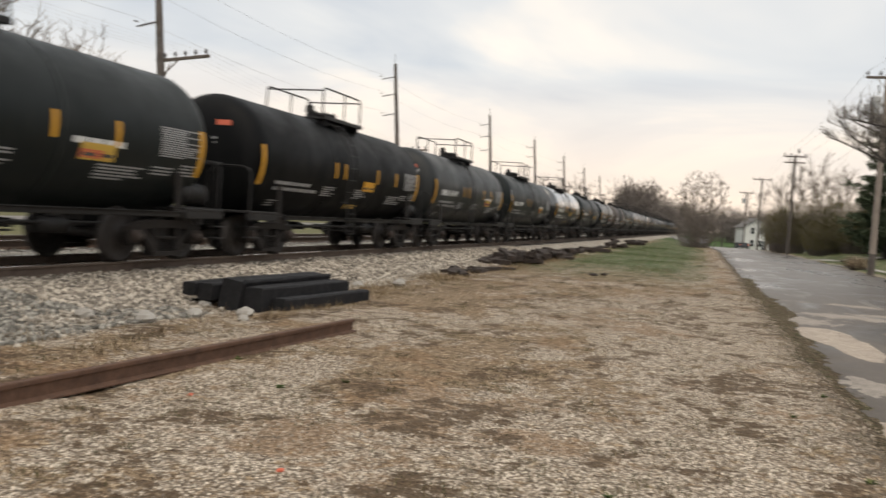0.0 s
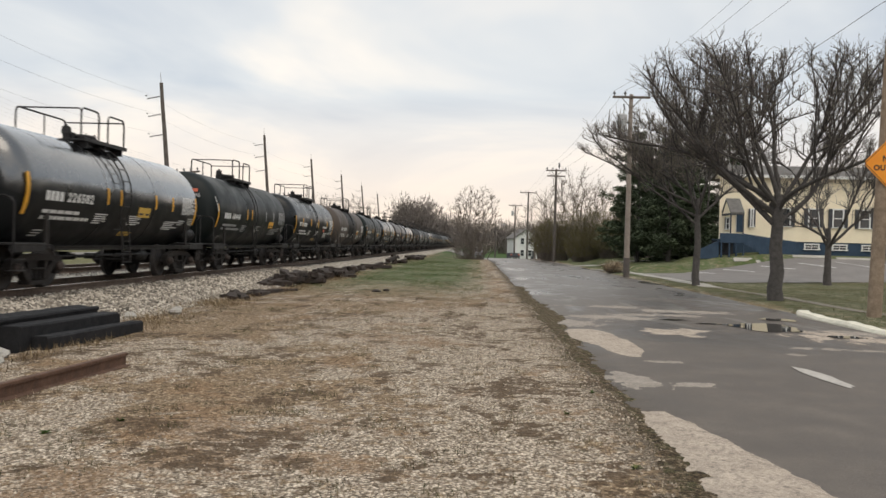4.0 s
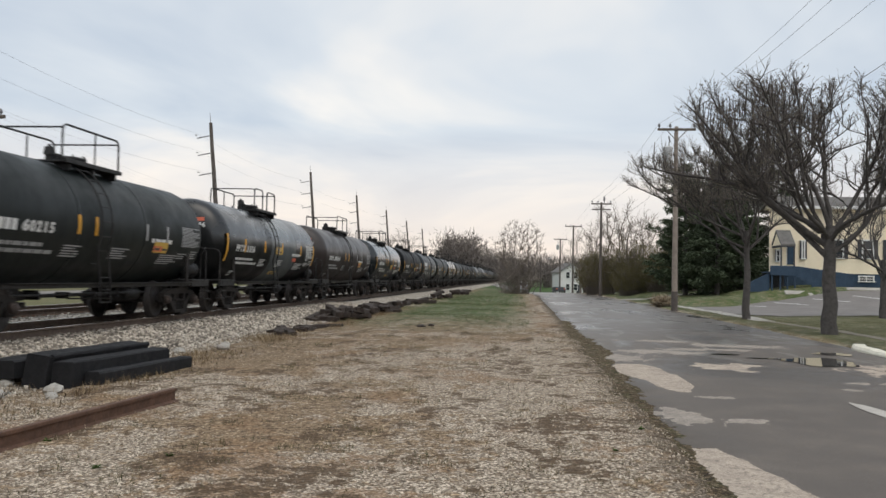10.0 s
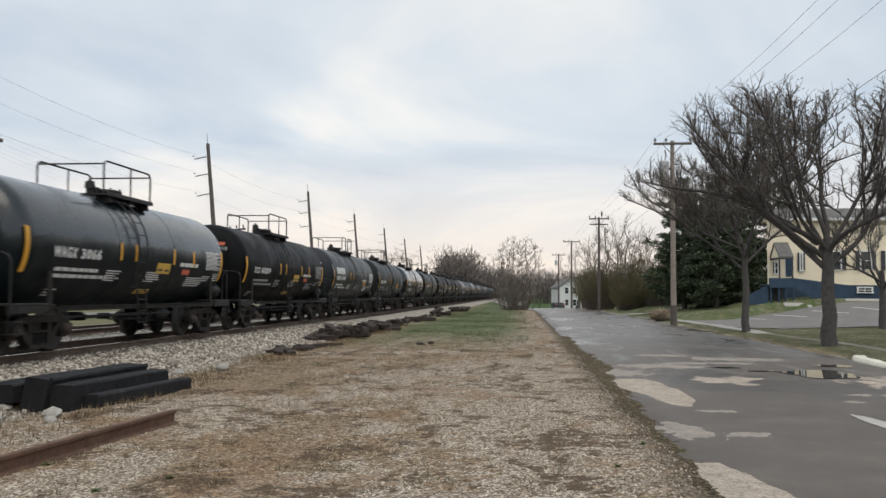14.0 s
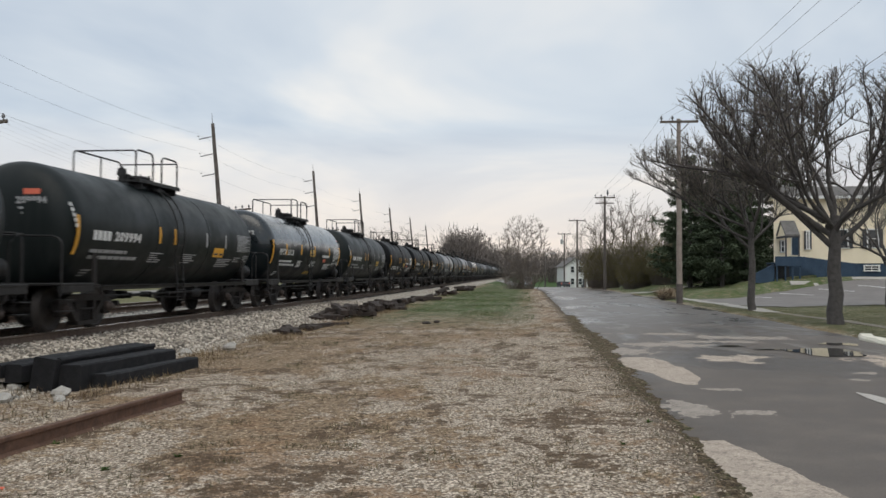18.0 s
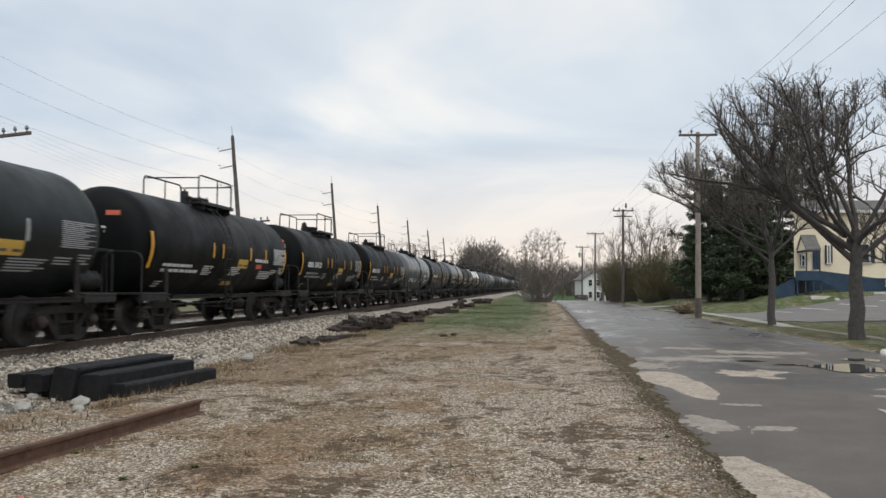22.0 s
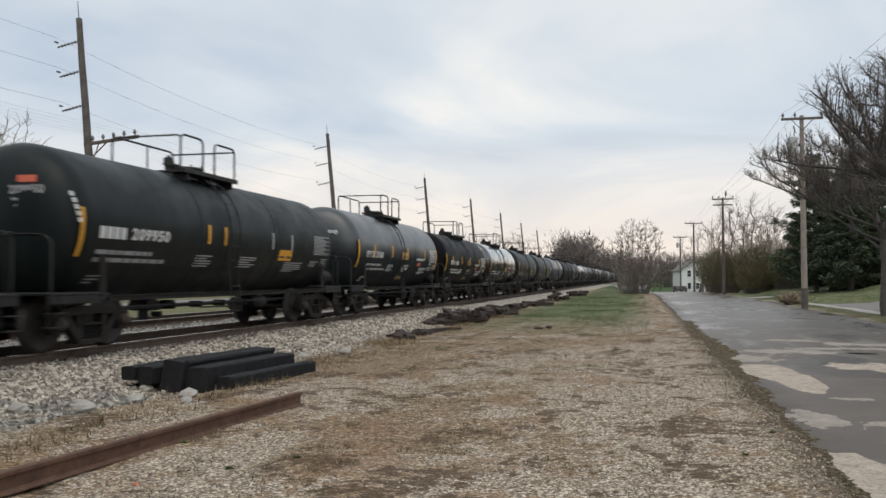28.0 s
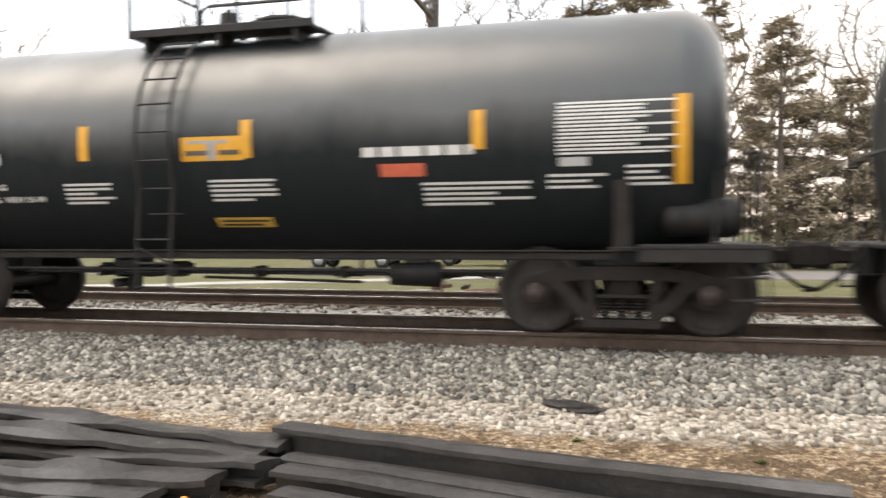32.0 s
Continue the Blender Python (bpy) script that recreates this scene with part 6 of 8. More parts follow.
def heap(x0, y0, x1, y1, n, spread, height, seed, sink=0.0):
    """A row of broken, rotten ties thrown down along the ballast."""
    r = random.Random(seed)
    h = thing("old_tie_heap", "heap of broken rotten dark ties along the ballast", "tie heap", pose(x0, y0, 0), "heaps of old ties")
    for k in range(n):
        t = (k + r.uniform(-0.3, 0.3)) / max(1, n - 1)
        x, y = x0 + (x1 - x0) * t + r.uniform(-spread, spread), y0 + (y1 - y0) * t
        z = float(ground_z(x, y)) + sink + r.uniform(0, 1) ** 2 * height
        g = beam_shape(r.uniform(0.7, 2.2), r.uniform(0.18, 0.28), r.uniform(0.15, 0.22), seed * 50 + k, 0.03)
        part("tie_piece", g, M["oldtie"], h, at=pose(x - x0, y - y0, z, r.uniform(-7, 7), r.uniform(-6, 6), r.gauss(0, 13) if k % 5 else r.uniform(0, 180)))
    return h


heap(-6.45, 22.4, -6.15, 25.4, 6, 0.12, 0.03, 1, -0.07)
heap(-6.9, 28.6, -6.1, 33.4, 20, 0.35, 0.34, 2)
heap(-6.5, 34.4, -6.0, 39.0, 14, 0.3, 0.22, 3)
heap(-7.0, 41.5, -6.1, 52.0, 18, 0.35, 0.14, 4)
heap(-6.4, 62.5, -6.0, 66.0, 12, 0.5, 0.5, 5)
heap(-6.0, 79.0, -5.6, 82.5, 10, 0.5, 0.4, 6)
for k, (x, y, q) in enumerate([(-3.2, 27.5, 1.0), (-2.9, 27.9, 0.6)]):
    lump("dirt_clod", "dark clod of earth in the grass", "clod", x, y, (0.5 * q, 0.35 * q, 0.12), M["oldtie"], 60 + k, "clods of earth")


# ---- utility poles ----
def pole_mesh(h, r0, r1, sides=12):
    g = Geo()
    n = 7
    pts = [(0.01 * math.sin(3 * k), 0, h * k / n - (0.3 if k == 0 else 0)) for k in range(n + 1)]
    return g.tube(pts, r0, sides, r1)


def insulator(length=0.45):
    """A ribbed post insulator along +x."""
    prof = [(0, 0.03)]
    for k in range(5):
        a = length * (0.12 + 0.16 * k)
        prof += [(a, 0.035), (a + 0.03, 0.075), (a + 0.05, 0.035)]
    prof += [(length, 0.04), (length + 0.02, 0.02), (length + 0.02, 0.001)]
    return Geo().lathe(prof, 10, "X")


INS = insulator(1.05).mesh("post_insulator")
PIN = Geo().lathe([(0, 0.03), (0.08, 0.03), (0.10, 0.075), (0.16, 0.08), (0.20, 0.05), (0.24, 0.055), (0.27, 0.02), (0.27, 0.001)], 10, "Z").mesh("pin_insulator")
POST = pole_mesh(13.2, 0.22, 0.13).mesh("post")
def line_pole(y, lean=0.0, arm=7.55):
    p = thing("transmission_pole", "dark wooden line pole with post insulators and one crossarm", "utility pole", pose(LINE_X, y, float(ground_z(LINE_X, y)), 0, lean, 0), "poles beyond the track")
    part("post", POST, M["pole"], p)
    part("static_rod", Geo().cyl((0, 0, 13.1), (0, 0, 14.0), 0.03, 0.015, 6), M["insul"], p)
    for z in (12.2, 10.85, 9.3):
        part("post_insulator", INS, M["insul"], p, "grey ribbed insulator", at=pose(-0.12, 0, z, 0, 6, 180))
        part("end_clamp", Geo().box((-1.22, 0, z + 0.13), (0.1, 0.22, 0.06), 0.02), M["insul"], p)
    a = part("crossarm", Geo().box((1.15, 0, arm), (2.7, 0.12, 0.14), 0.015), M["arm"], p)
    part("brace", Geo().tube([(0.1, 0, arm - 0.65), (0.9, 0.02, arm - 0.05)], 0.03), M["arm"], p)
    part("brace", Geo().tube([(0.1, 0.04, arm - 0.85), (0.5, 0.05, arm - 0.05)], 0.025), M["arm"], p)
    for k in range(5):
        part("pin_insulator", PIN, M["insul"], a, at=pose(0.25 + 0.52 * k, 0, arm + 0.07))
    return p


LINE_X = -23.0
LEAN = -5.2
LINE_YS = [-60, -33, -7.2, 33.2, 64.2, 95.2, 122.5, 150, 178, 206]
for y in LINE_YS:
    line_pole(y, LEAN + random.uniform(-0.5, 0.5), 7.55 if y < 40 else 6.3)


def wire(name, label, points, sag, r=0.012):
    run = []
    for (a, b) in zip(points[:-1], points[1:]):
        a, b = Vector(a), Vector(b)
        run += [a + (b - a) * k / 12 - Vector((0, 0, sag * 4 * (k / 12) * (1 - k / 12))) for k in range(12)]
    g = Geo().tube(run + [points[-1]], r, 4)
    return tagged(part(name, g, M["wire"]), label, "cable", "overhead cables")


for z in (12.35, 11.0, 9.45):
    wire("power_line", "thin grey overhead wire strung between poles", [(LINE_X - 1.25 + z * math.sin(radians(LEAN)), y, z + float(ground_z(LINE_X, y))) for y in LINE_YS], 0.5, 0.006)
for k in range(5):
    wire("power_line", "thin grey overhead wire strung between poles", [(LINE_X - 0.44 + 0.52 * k, y, (7.9 if y < 40 else 6.65) + float(ground_z(LINE_X, y))) for y in LINE_YS], 0.4, 0.003)

CAN = Geo().lathe([(0, 0.001), (0, 0.24), (0.04, 0.26), (0.80, 0.26), (0.84, 0.27), (0.90, 0.24), (0.95, 0.1), (0.95, 0.001)], 18, "Z")
CAN.cyl((0.08, 0.1, 0.92), (0.08, 0.1, 1.2), 0.04, n=8)
CAN = CAN.mesh("transformer")


def street_pole(x, y, h, light=True, can=False, arm=2.1, arm2=False, turn=0.0):
    s = h / 10.4
    p = thing("utility_pole", "tall wooden utility pole with a crossarm" + (" and transformer" if can else ""), "utility pole", pose(x, y, float(ground_z(x, y)), 0, 0, turn), "poles along the road")
    part("post", pole_mesh(h, 0.17, 0.11), M["pole_light"] if light else M["pole"], p)
    a = part("crossarm", Geo().box((0, -0.14, h - 0.18), (arm, 0.11, 0.13), 0.015), M["arm"], p)
    for k in (-0.46, -0.17, 0.46):
        part("pin_insulator", PIN, M["insul"], a, at=pose(k * arm, -0.14, h - 0.12))
    for sx in (-1, 1):
        part("brace", Geo().tube([(sx * 0.55, -0.15, h - 0.22), (0.02 * sx, -0.14, h - 0.8)], 0.02), M["arm"], p)
    if arm2:
        part("crossarm", Geo().box((0, 0.0, h - 0.75), (arm * 0.9, 0.1, 0.12), 0.015), M["arm"], p)
        part("pin_insulator", PIN, M["insul"], p, at=pose(0.3, 0, h - 0.05) @ Matrix.Diagonal((1.5, 1.5, 2.6, 1)))
    if can:
        c = part("transformer", CAN, M["can"], p, "pale grey transformer can", at=pose(-0.46, -0.05, h - 2.05))
        part("bracket", Geo().box((-0.15, -0.03, h - 1.6), (0.3, 0.12, 0.1), 0.01), M["steel"], p)
        part("cutout", Geo().cyl((-0.35, -0.1, h - 0.9), (-0.42, -0.1, h - 0.55), 0.04, n=8), M["insul"], p)
    return p


street_pole(8.5, 48.9, 10.35, True, True)
base = Geo().cyl((0, 0, -0.1), (0, 0, 1.1), 0.185, 0.18, 12)
tagged(part("pole_wrap", base, M["pole"], at=pose(8.5, 48.9, float(ground_z(8.5, 48.9)))), "dark tarred wrap round a pole's foot", "pole wrap")
street_pole(8.1, 90.0, 9.8, False, False, 2.1, True)
street_pole(7.9, 135.0, 10.6, False, False, 2.6)
street_pole(7.0, 160.0, 10.2, False, True, 2.4)

# the pole with the warning sign
sp = thing("utility_pole", "thick weathered wooden pole carrying an orange warning sign", "utility pole", pose(9.93, 21.75, float(ground_z(9.93, 21.75)), 0, 2.0, 0), "poles along the road")
part("post", pole_mesh(10.6, 0.175, 0.12), M["pole_sign"], sp)
a = part("crossarm", Geo().box((0, -0.16, 10.4), (2.2, 0.11, 0.13), 0.015), M["arm"], sp)
for k in (-1.0, -0.4, 0.4, 1.0):
    part("pin_insulator", PIN, M["insul"], a, at=pose(k, -0.16, 10.46))
sg = thing("warning_sign", "orange diamond warning sign bolted to a wooden pole", "road sign", pose(10.08, 21.75 - 0.205, 3.86))


def diamond(r, y0, y1, c=0.06):
    k = r - c
    return Geo().prism([(-k, -c), (-c, -k), (c, -k), (k, -c), (k, c), (c, k), (-c, k), (-k, c)], y0, y1, "Y")


part("plate", diamond(0.62, -0.006, 0.0), M["sign"], sg)
rim = Geo()
for s in range(4):
    q = pose(0, 0, 0, 0, 45 + 90 * s, 0)
    rim.put([q @ Vector(v) for v in Geo().box((0, -0.0075, 0.405), (0.80, 0.003, 0.014), 0.001).v], Geo().box((0, 0, 0), (1, 1, 1), 0.01).f)
part("border", rim, M["black"], sg)
for text, z in (("NO", 0.06), ("OUTLET", -0.17)):
    me = letters(text, 0.185, 0.002, 1.08, 0.006, "CENTER")
    part("lettering", me, M["black"], sg, "black sign lettering", at=pose(0, -0.009, z, 90, 0, 0))
for z in (-0.45, 0.45):
    part("bolt", Geo().cyl((0, -0.015, z), (0, 0.02, z), 0.02, n=8), M["silver"], sg)

for dx, dz in ((-0.95, 0.0), (-0.35, 0.0), (0.95, 0.0)):
    wire("power_line", "thin grey overhead wire along the road",
         [(9.96 + dx, -40, 10.9), (9.96 + dx, 21.75, 10.7), (8.5 + dx, 48.8, 10.5 + dz), (8.1 + dx, 90, 9.9), (7.9 + dx, 135, 9.8), (7.0 + dx, 160, 9.0)], 0.5, 0.008)
wire("power_line", "thin grey overhead wire along the road", [(9.8, -40, 8.0), (9.8, 21.6, 7.8), (8.4, 48.8, 7.6), (8.0, 90, 7.2), (7.8, 135, 7.0)], 0.5, 0.010)


# ---- beyond the road: kerb, walks, lot, building ----
def line_strip(name, label, pts, width, lift, material, thick=0.08, step=0.6, kind="structure", round_top=False):
    """A slab that follows a ground line of (x, y) points."""
    g, rows = Geo(), []
    pts = [Vector((*p, 0)) for p in pts]
    dense = []
    for a, b in zip(pts[:-1], pts[1:]):
        n = max(1, int((b - a).length / step))
        dense += [a + (b - a) * k / n for k in range(n)]
    dense.append(pts[-1])
    out = []
    for k, p in enumerate(dense):
        d = (dense[min(k + 1, len(dense) - 1)] - dense[max(k - 1, 0)]).normalized()
        s = Vector((d.y, -d.x, 0)) * width / 2
        z = float(ground_z(p.x, p.y)) + lift
        c = 0.02
        profile = ((-1, -thick), (-1, -c), (-0.985, 0), (0.985, 0), (1, -c), (1, -thick))
        if round_top:
            z += 0.008 * math.sin(2.7 * p.y) + 0.006 * math.sin(7.1 * p.y)
            profile = ((-1, -thick), (-0.97, -0.075), (-0.72, -0.012), (0.72, -0.012), (0.97, -0.075), (1, -thick))
        for q, h in profile:
            v = p + s * q
            out.append((v.x, v.y, z + h))
    m = 6
    g.put(out, [(k * m + j, k * m + j + 1, (k + 1) * m + j + 1, (k + 1) * m + j) for k in range(len(dense) - 1) for j in range(m - 1)])
    g.put(out[:m], [tuple(reversed(range(m)))])
    g.put(out[-m:], [tuple(range(m))])
    return tagged(part(name, g, material), label, kind=kind)


line_strip("kerb", "pale painted concrete kerb along the road", [(8.55, 22.7), (8.42, 22.2), (8.40, 17), (8.45, 8), (8.5, -30)], 0.36, 0.17, M["kerbpaint"], 0.3, 0.25, round_top=True)
line_strip("pavement_walk", "worn concrete walk through the verge", [(9.6, 60.5), (10.1, 50), (10.1, 40), (10.2, 37)], 0.75, 0.03, M["concrete"])
line_strip("pavement_walk", "narrow overgrown concrete walk in the verge", [(10.2, 36.9), (10.35, 34), (10.6, 24), (10.9, 18), (11.2, 0), (11.2, -30)], 0.42, 0.012, M["oldwalk"])
line_strip("pavement_apron", "worn concrete strip at the lot entrance", [(8.7, 62), (9.3, 58), (9.6, 55.5)], 1.0, 0.045, M["concrete"])
line_strip("pavement_apron", "pale concrete driveway apron at the road", [(8.7, 74.5), (11.5, 73.5), (17, 72)], 5.0, 0.03, M["concrete"])


def lot():
    g = Geo()
    xs = np.arange(10.4, 52, 0.8)
    rows = 9
    pts = []
    for x in xs:
        y0 = float(np.interp(x, [9.6, 10.6, 13.8, 18.9, 23.0, 50], [50.0, 41.5, 44.4, 46.3, 47.6, 52.0]))
        y1 = float(np.interp(x, [9.6, 11, 13, 17, 20, 50], [53.0, 55.0, 56.6, 58.0, 58.5, 58.0]))
        for j in range(rows + 1):
            y = y0 + (y1 - y0) * j / rows
            pts.append((x, y, float(ground_z(x, y)) + 0.035))
    n = rows + 1
    g.put(pts, [(k * n + j, (k + 1) * n + j, (k + 1) * n + j + 1, k * n + j + 1) for k in range(len(xs) - 1) for j in range(rows)], True)
    ob = tagged(part("pavement_lot", g, M["lot"]), "grey asphalt parking lot with worn white lines", kind="structure")
    for k in range(9):
        x, y = 13.75 + 2.4 * k, 57.1 - 0.12 * k
        pts = []
        for j in range(7):
            for q in (-0.075, 0.075):
                px, py = x + 0.19 * j + q, y - 0.52 * j
                pts.append((px, py, float(ground_z(px, py)) + 0.05))
        g = Geo()
        g.put(pts, [(2 * j, 2 * j + 1, 2 * j + 3, 2 * j + 2) for j in range(6)])
        part("lot_line", g, M["lotline"], ob)


lot()


def window_unit(parent, x, y, z, w, h, shutters=0.0, small=False):
    """A framed window on a wall that faces -y."""
    win = part("window", Geo().box((0, 0.03, h / 2), (w - 0.06, 0.02, h - 0.06), 0.004), M["glass"], parent, "dark window pane", at=pose(x, y, z))
    f = Geo()
    for sx in (-1, 1):
        f.box((sx * w / 2, -0.01, h / 2), (0.09, 0.09, h + 0.1), 0.01)
    f.box((0, -0.01, h), (w + 0.12, 0.10, 0.09), 0.01).box((0, -0.03, 0), (w + 0.2, 0.14, 0.07), 0.01)
    f.box((0, 0.0, h / 2), (w, 0.06, 0.05), 0.01)
    if small:
        f.box((0, 0, h / 2), (0.04, 0.05, h), 0.005)
    part("window_frame", f, M["trim"], win, "white window frame")
    if shutters:
        for sx in (-1, 1):
            side = sx * (w / 2 + 0.05 + shutters / 2)
            s = Geo().box((side, -0.02, h / 2), (shutters, 0.05, h + 0.06), 0.01)
            louvres = Geo()
            for k in range(9):
                louvres.box((side, -0.05, 0.12 + (h - 0.2) * k / 8), (shutters * 0.8, 0.02, 0.09), 0.004)
            part("shutter", s, M["shutter"], win, "dark louvred shutter")
            part("shutter_louvres", louvres, M["shutter"], win, kind="stuff")
    return win


def main_building():
    x0, x1, y0, y1 = 16.4, 52.0, 62.0, 65.4
    b = thing("office_building", "long cream-sided building on a navy block basement", "building", pose(0.9, 0, 0.33))
    zb, top = 0.4, 2.06
    skew = 0.95
    part("basement_wall", Geo().prism([(x0, y0), (x1, y0), (x1, y1), (x0 + skew, y1)], zb, top, "Z"), M["blue"], b, "navy painted block basement")
    part("wall", Geo().prism([(x0 - 0.05, y0 - 0.05), (x1 + 0.05, y0 - 0.05), (x1 + 0.05, y1 + 0.05), (x0 + skew, y1 + 0.05)], top, 6.79, "Z"), M["cream"], b, "cream lap siding wall")
    for k in range(23):
        z = top + 0.02 + 0.2 * k
        part("siding_board", Geo().prism([(y0 - 0.075, z), (y0 - 0.052, z + 0.19), (y0 - 0.045, z + 0.19), (y0 - 0.045, z)], x0 - 0.06, x1 + 0.06, "X"), M["cream"], b)
    roof = Geo().prism([(y0 - 0.6, 6.7), ((y0 + y1) / 2, 7.6), (y1 + 0.6, 6.7), (y1 + 0.6, 6.55), ((y0 + y1) / 2, 7.42), (y0 - 0.6, 6.55)], x0 + 0.3, x1 + 0.5, "X")
    part("roof", roof, M["shingle"], b, "grey shingle roof")
    gab = Geo().prism([(y0, 6.7), ((y0 + y1) / 2, 7.45), (y1, 6.7)], x0 + 0.5, x1 + 0.05, "X")
    part("gable", gab, M["cream"], b)
    part("fascia", Geo().box(((x0 + x1) / 2, y0 - 0.62, 6.62), (x1 - x0 + 0.2, 0.04, 0.2), 0.005), M["trim"], b)
    for x in (20.95, 22.95, 24.65, 26.5, 28.3, 30.1, 31.9, 33.7, 35.5, 37.3, 39.1, 40.9):
        window_unit(b, x, y0 - 0.135, 3.12, 0.72, 1.30, 0.27)
    window_unit(b, 18.62, y0 - 0.135, 3.05, 0.17, 1.25, 0.11)
    for x in (22.9, 24.85, 26.9, 28.8, 31.0, 33.0, 36.0, 39.0):
        window_unit(b, x, y0 - 0.03, 1.54, 0.98, 0.37, 0.0, True)
    # porch: a small gable roof with its ridge along the wall, on two posts
    slope = [(59.75, 3.98), (60.95, 4.98), (62.0, 4.02), (62.0, 3.90), (60.95, 4.84), (59.75, 3.86)]
    porch = part("porch_roof", Geo().prism(slope, 16.5, 17.46, "X"), M["shingle"], b, "small grey porch gable")
    part("porch_gable", Geo().prism([(59.95, 3.90), (60.95, 4.80), (61.9, 3.90)], 16.56, 16.60, "X"), M["cream"], porch)
    part("porch_beam", Geo().box((16.98, 59.84, 3.84), (0.98, 0.10, 0.14), 0.01).box((16.55, 60.9, 3.84), (0.08, 2.1, 0.14), 0.01), M["shutter"], porch)
    for x in (16.55, 17.40):
        part("porch_post", Geo().box((x, 59.84, 3.1), (0.09, 0.09, 1.4), 0.01), M["shutter"], b)
    door = part("door", Geo().box((17.78, 61.9, 3.3), (0.44, 0.08, 1.32), 0.02), M["blue"], b, "navy entrance door")
    part("door_frame", Geo().box((17.78, 61.92, 3.32), (0.54, 0.05, 1.38), 0.02), M["trim"], door)
    window_unit(b, 16.93, y0 - 0.135, 2.84, 0.24, 0.80, 0.05)
    # landing with a boarded skirt that falls along the wall as a ramp
    deck = part("deck", Geo().box((16.65, 60.85, 2.05), (1.66, 2.2, 0.10), 0.02), M["blue"], b, "navy painted entrance deck")
    for k in range(22):
        x = 15.93 + 0.245 * k
        hi = 2.50 if x < 17.45 else 2.50 - 0.132 * (x - 17.45)
        lo = hi - 0.66 if x < 17.45 else max(1.0, hi - 0.66 - 0.5 * (x - 17.45))
        part("deck_board", Geo().box((x, 59.76, (hi + lo) / 2), (0.243, 0.05, hi - lo), 0.004), M["blue"], deck)
    for x in (15.95, 16.5, 16.97, 17.45):
        part("deck_post", Geo().box((x, 59.85, 1.35), (0.10, 0.10, 1.4), 0.01), M["blue"], deck)
    # dark sheet added in place of the shade in the open space below
    part("ramp_rail", Geo().box((16.6, 61.9, 1.3), (1.5, 0.1, 1.5), 0.01), M["shutter"], deck, "dark panel standing for the shade under the landing")
    part("ramp", Geo().prism([(14.35, 0.7), (14.35, 1.25), (15.80, 2.0), (15.80, 0.7)], 59.9, 60.1, "Y"), M["blue"], b, "navy painted ramp wall")
    return b


main_building()


def walk_slab(x, y, w, d, turn):
    """A concrete paving slab let into the sloping grass."""
    z = float(ground_z(x, y))
    fall = math.degrees(math.atan((float(ground_z(x, y + d / 2)) - float(ground_z(x, y - d / 2))) / d))
    ob = part("pavement_slab", Geo().box((0, 0, 0.0), (w, d, 0.14), 0.02), M["concrete"], at=pose(x, y, z, fall, 0, turn))
    tagged(ob, "pale concrete slab in the grass before the building", kind="structure")


walk_slab(18.15, 58.75, 1.5, 0.5, -4)
walk_slab(19.2, 58.2, 0.9, 0.6, -4)
walk_slab(22.6, 58.9, 2.4, 0.6, -8)
walk_slab(25.4, 58.5, 2.4, 0.6, -8)


# ---- trees ----
def colonise(seed, height, width, fork, points, step=0.22, trunk_r=0.25, vase=0.55, offset=(0.0, 0.0), reach=1.6, kill=0.42, low=None):
    """Branches that grow towards points spread through a crown; radii follow the twigs that each branch carries."""
    r = np.random.RandomState(seed)
    low = fork * 1.0 if low is None else low
    c = np.array([offset[0], offset[1], (height + low) / 2])
    half = np.array([width / 2, width / 2, (height - low) / 2])
    q = r.normal(size=(points * 2, 3))
    q = q / np.linalg.norm(q, axis=1, keepdims=True) * r.uniform(0.15, 1, (points * 2, 1)) ** 0.45
    # a vase: narrow below, broad above, with a lobed outline
    lobes = 1 + 0.16 * np.sin(3 * np.arctan2(q[:, 1], q[:, 0]) + seed) + 0.12 * np.sin(7 * np.arctan2(q[:, 1], q[:, 0]) + 5 * q[:, 2])
    q = q * np.clip(lobes, 0.7, 1.2)[:, None]
    w = np.clip(1 - vase * np.clip(-q[:, 2], 0, 1), 0.2, 1)
    q[:, 0] *= w
    q[:, 1] *= w
    goal = c + q[:points] * half
    nodes = [np.array([0, 0, -0.1])]
    parent = [-1]
    k = 0
    while nodes[-1][2] < fork:
        nodes.append(nodes[-1] + np.array([r.normal(0, 0.02), r.normal(0, 0.02), step]))
        parent.append(len(nodes) - 2)
    near = np.full(len(goal), 1e9)
    who = np.zeros(len(goal), int)
    start = max(0, len(nodes) - 5)
    fresh = list(range(start, len(nodes)))
    alive = np.ones(len(goal), bool)
    for rnd in range(90):
        for j in fresh:
            dd = np.linalg.norm(goal - nodes[j], axis=1)
            better = dd < near
            near[better], who[better] = dd[better], j
        alive &= near > kill
        pull = alive & ((near < reach) | (rnd < 12))
        if not pull.any():
            break
        fresh = []
        for j in np.unique(who[pull]):
            d = goal[pull & (who == j)] - nodes[j]
            d = (d / np.linalg.norm(d, axis=1, keepdims=True)).sum(0)
            d = d / (np.linalg.norm(d) + 1e-9) + np.array([0, 0, 0.12]) + r.normal(0, 0.16, 3)
            d /= np.linalg.norm(d)
            nodes.append(nodes[j] + d * step)
            parent.append(j)
            fresh.append(len(nodes) - 1)
    n = len(nodes)
    load = np.zeros(n)
    kids = [[] for _ in range(n)]
    for j in range(n - 1, 0, -1):
        if load[j] == 0:
            load[j] = 1
        load[parent[j]] += load[j]
        kids[parent[j]].append(j)
    rad = np.maximum(trunk_r * (load / load[0]) ** 0.5 * np.where(load < load[0] * 0.9, 0.92, 1.0), 0.007)
    return nodes, parent, kids, rad


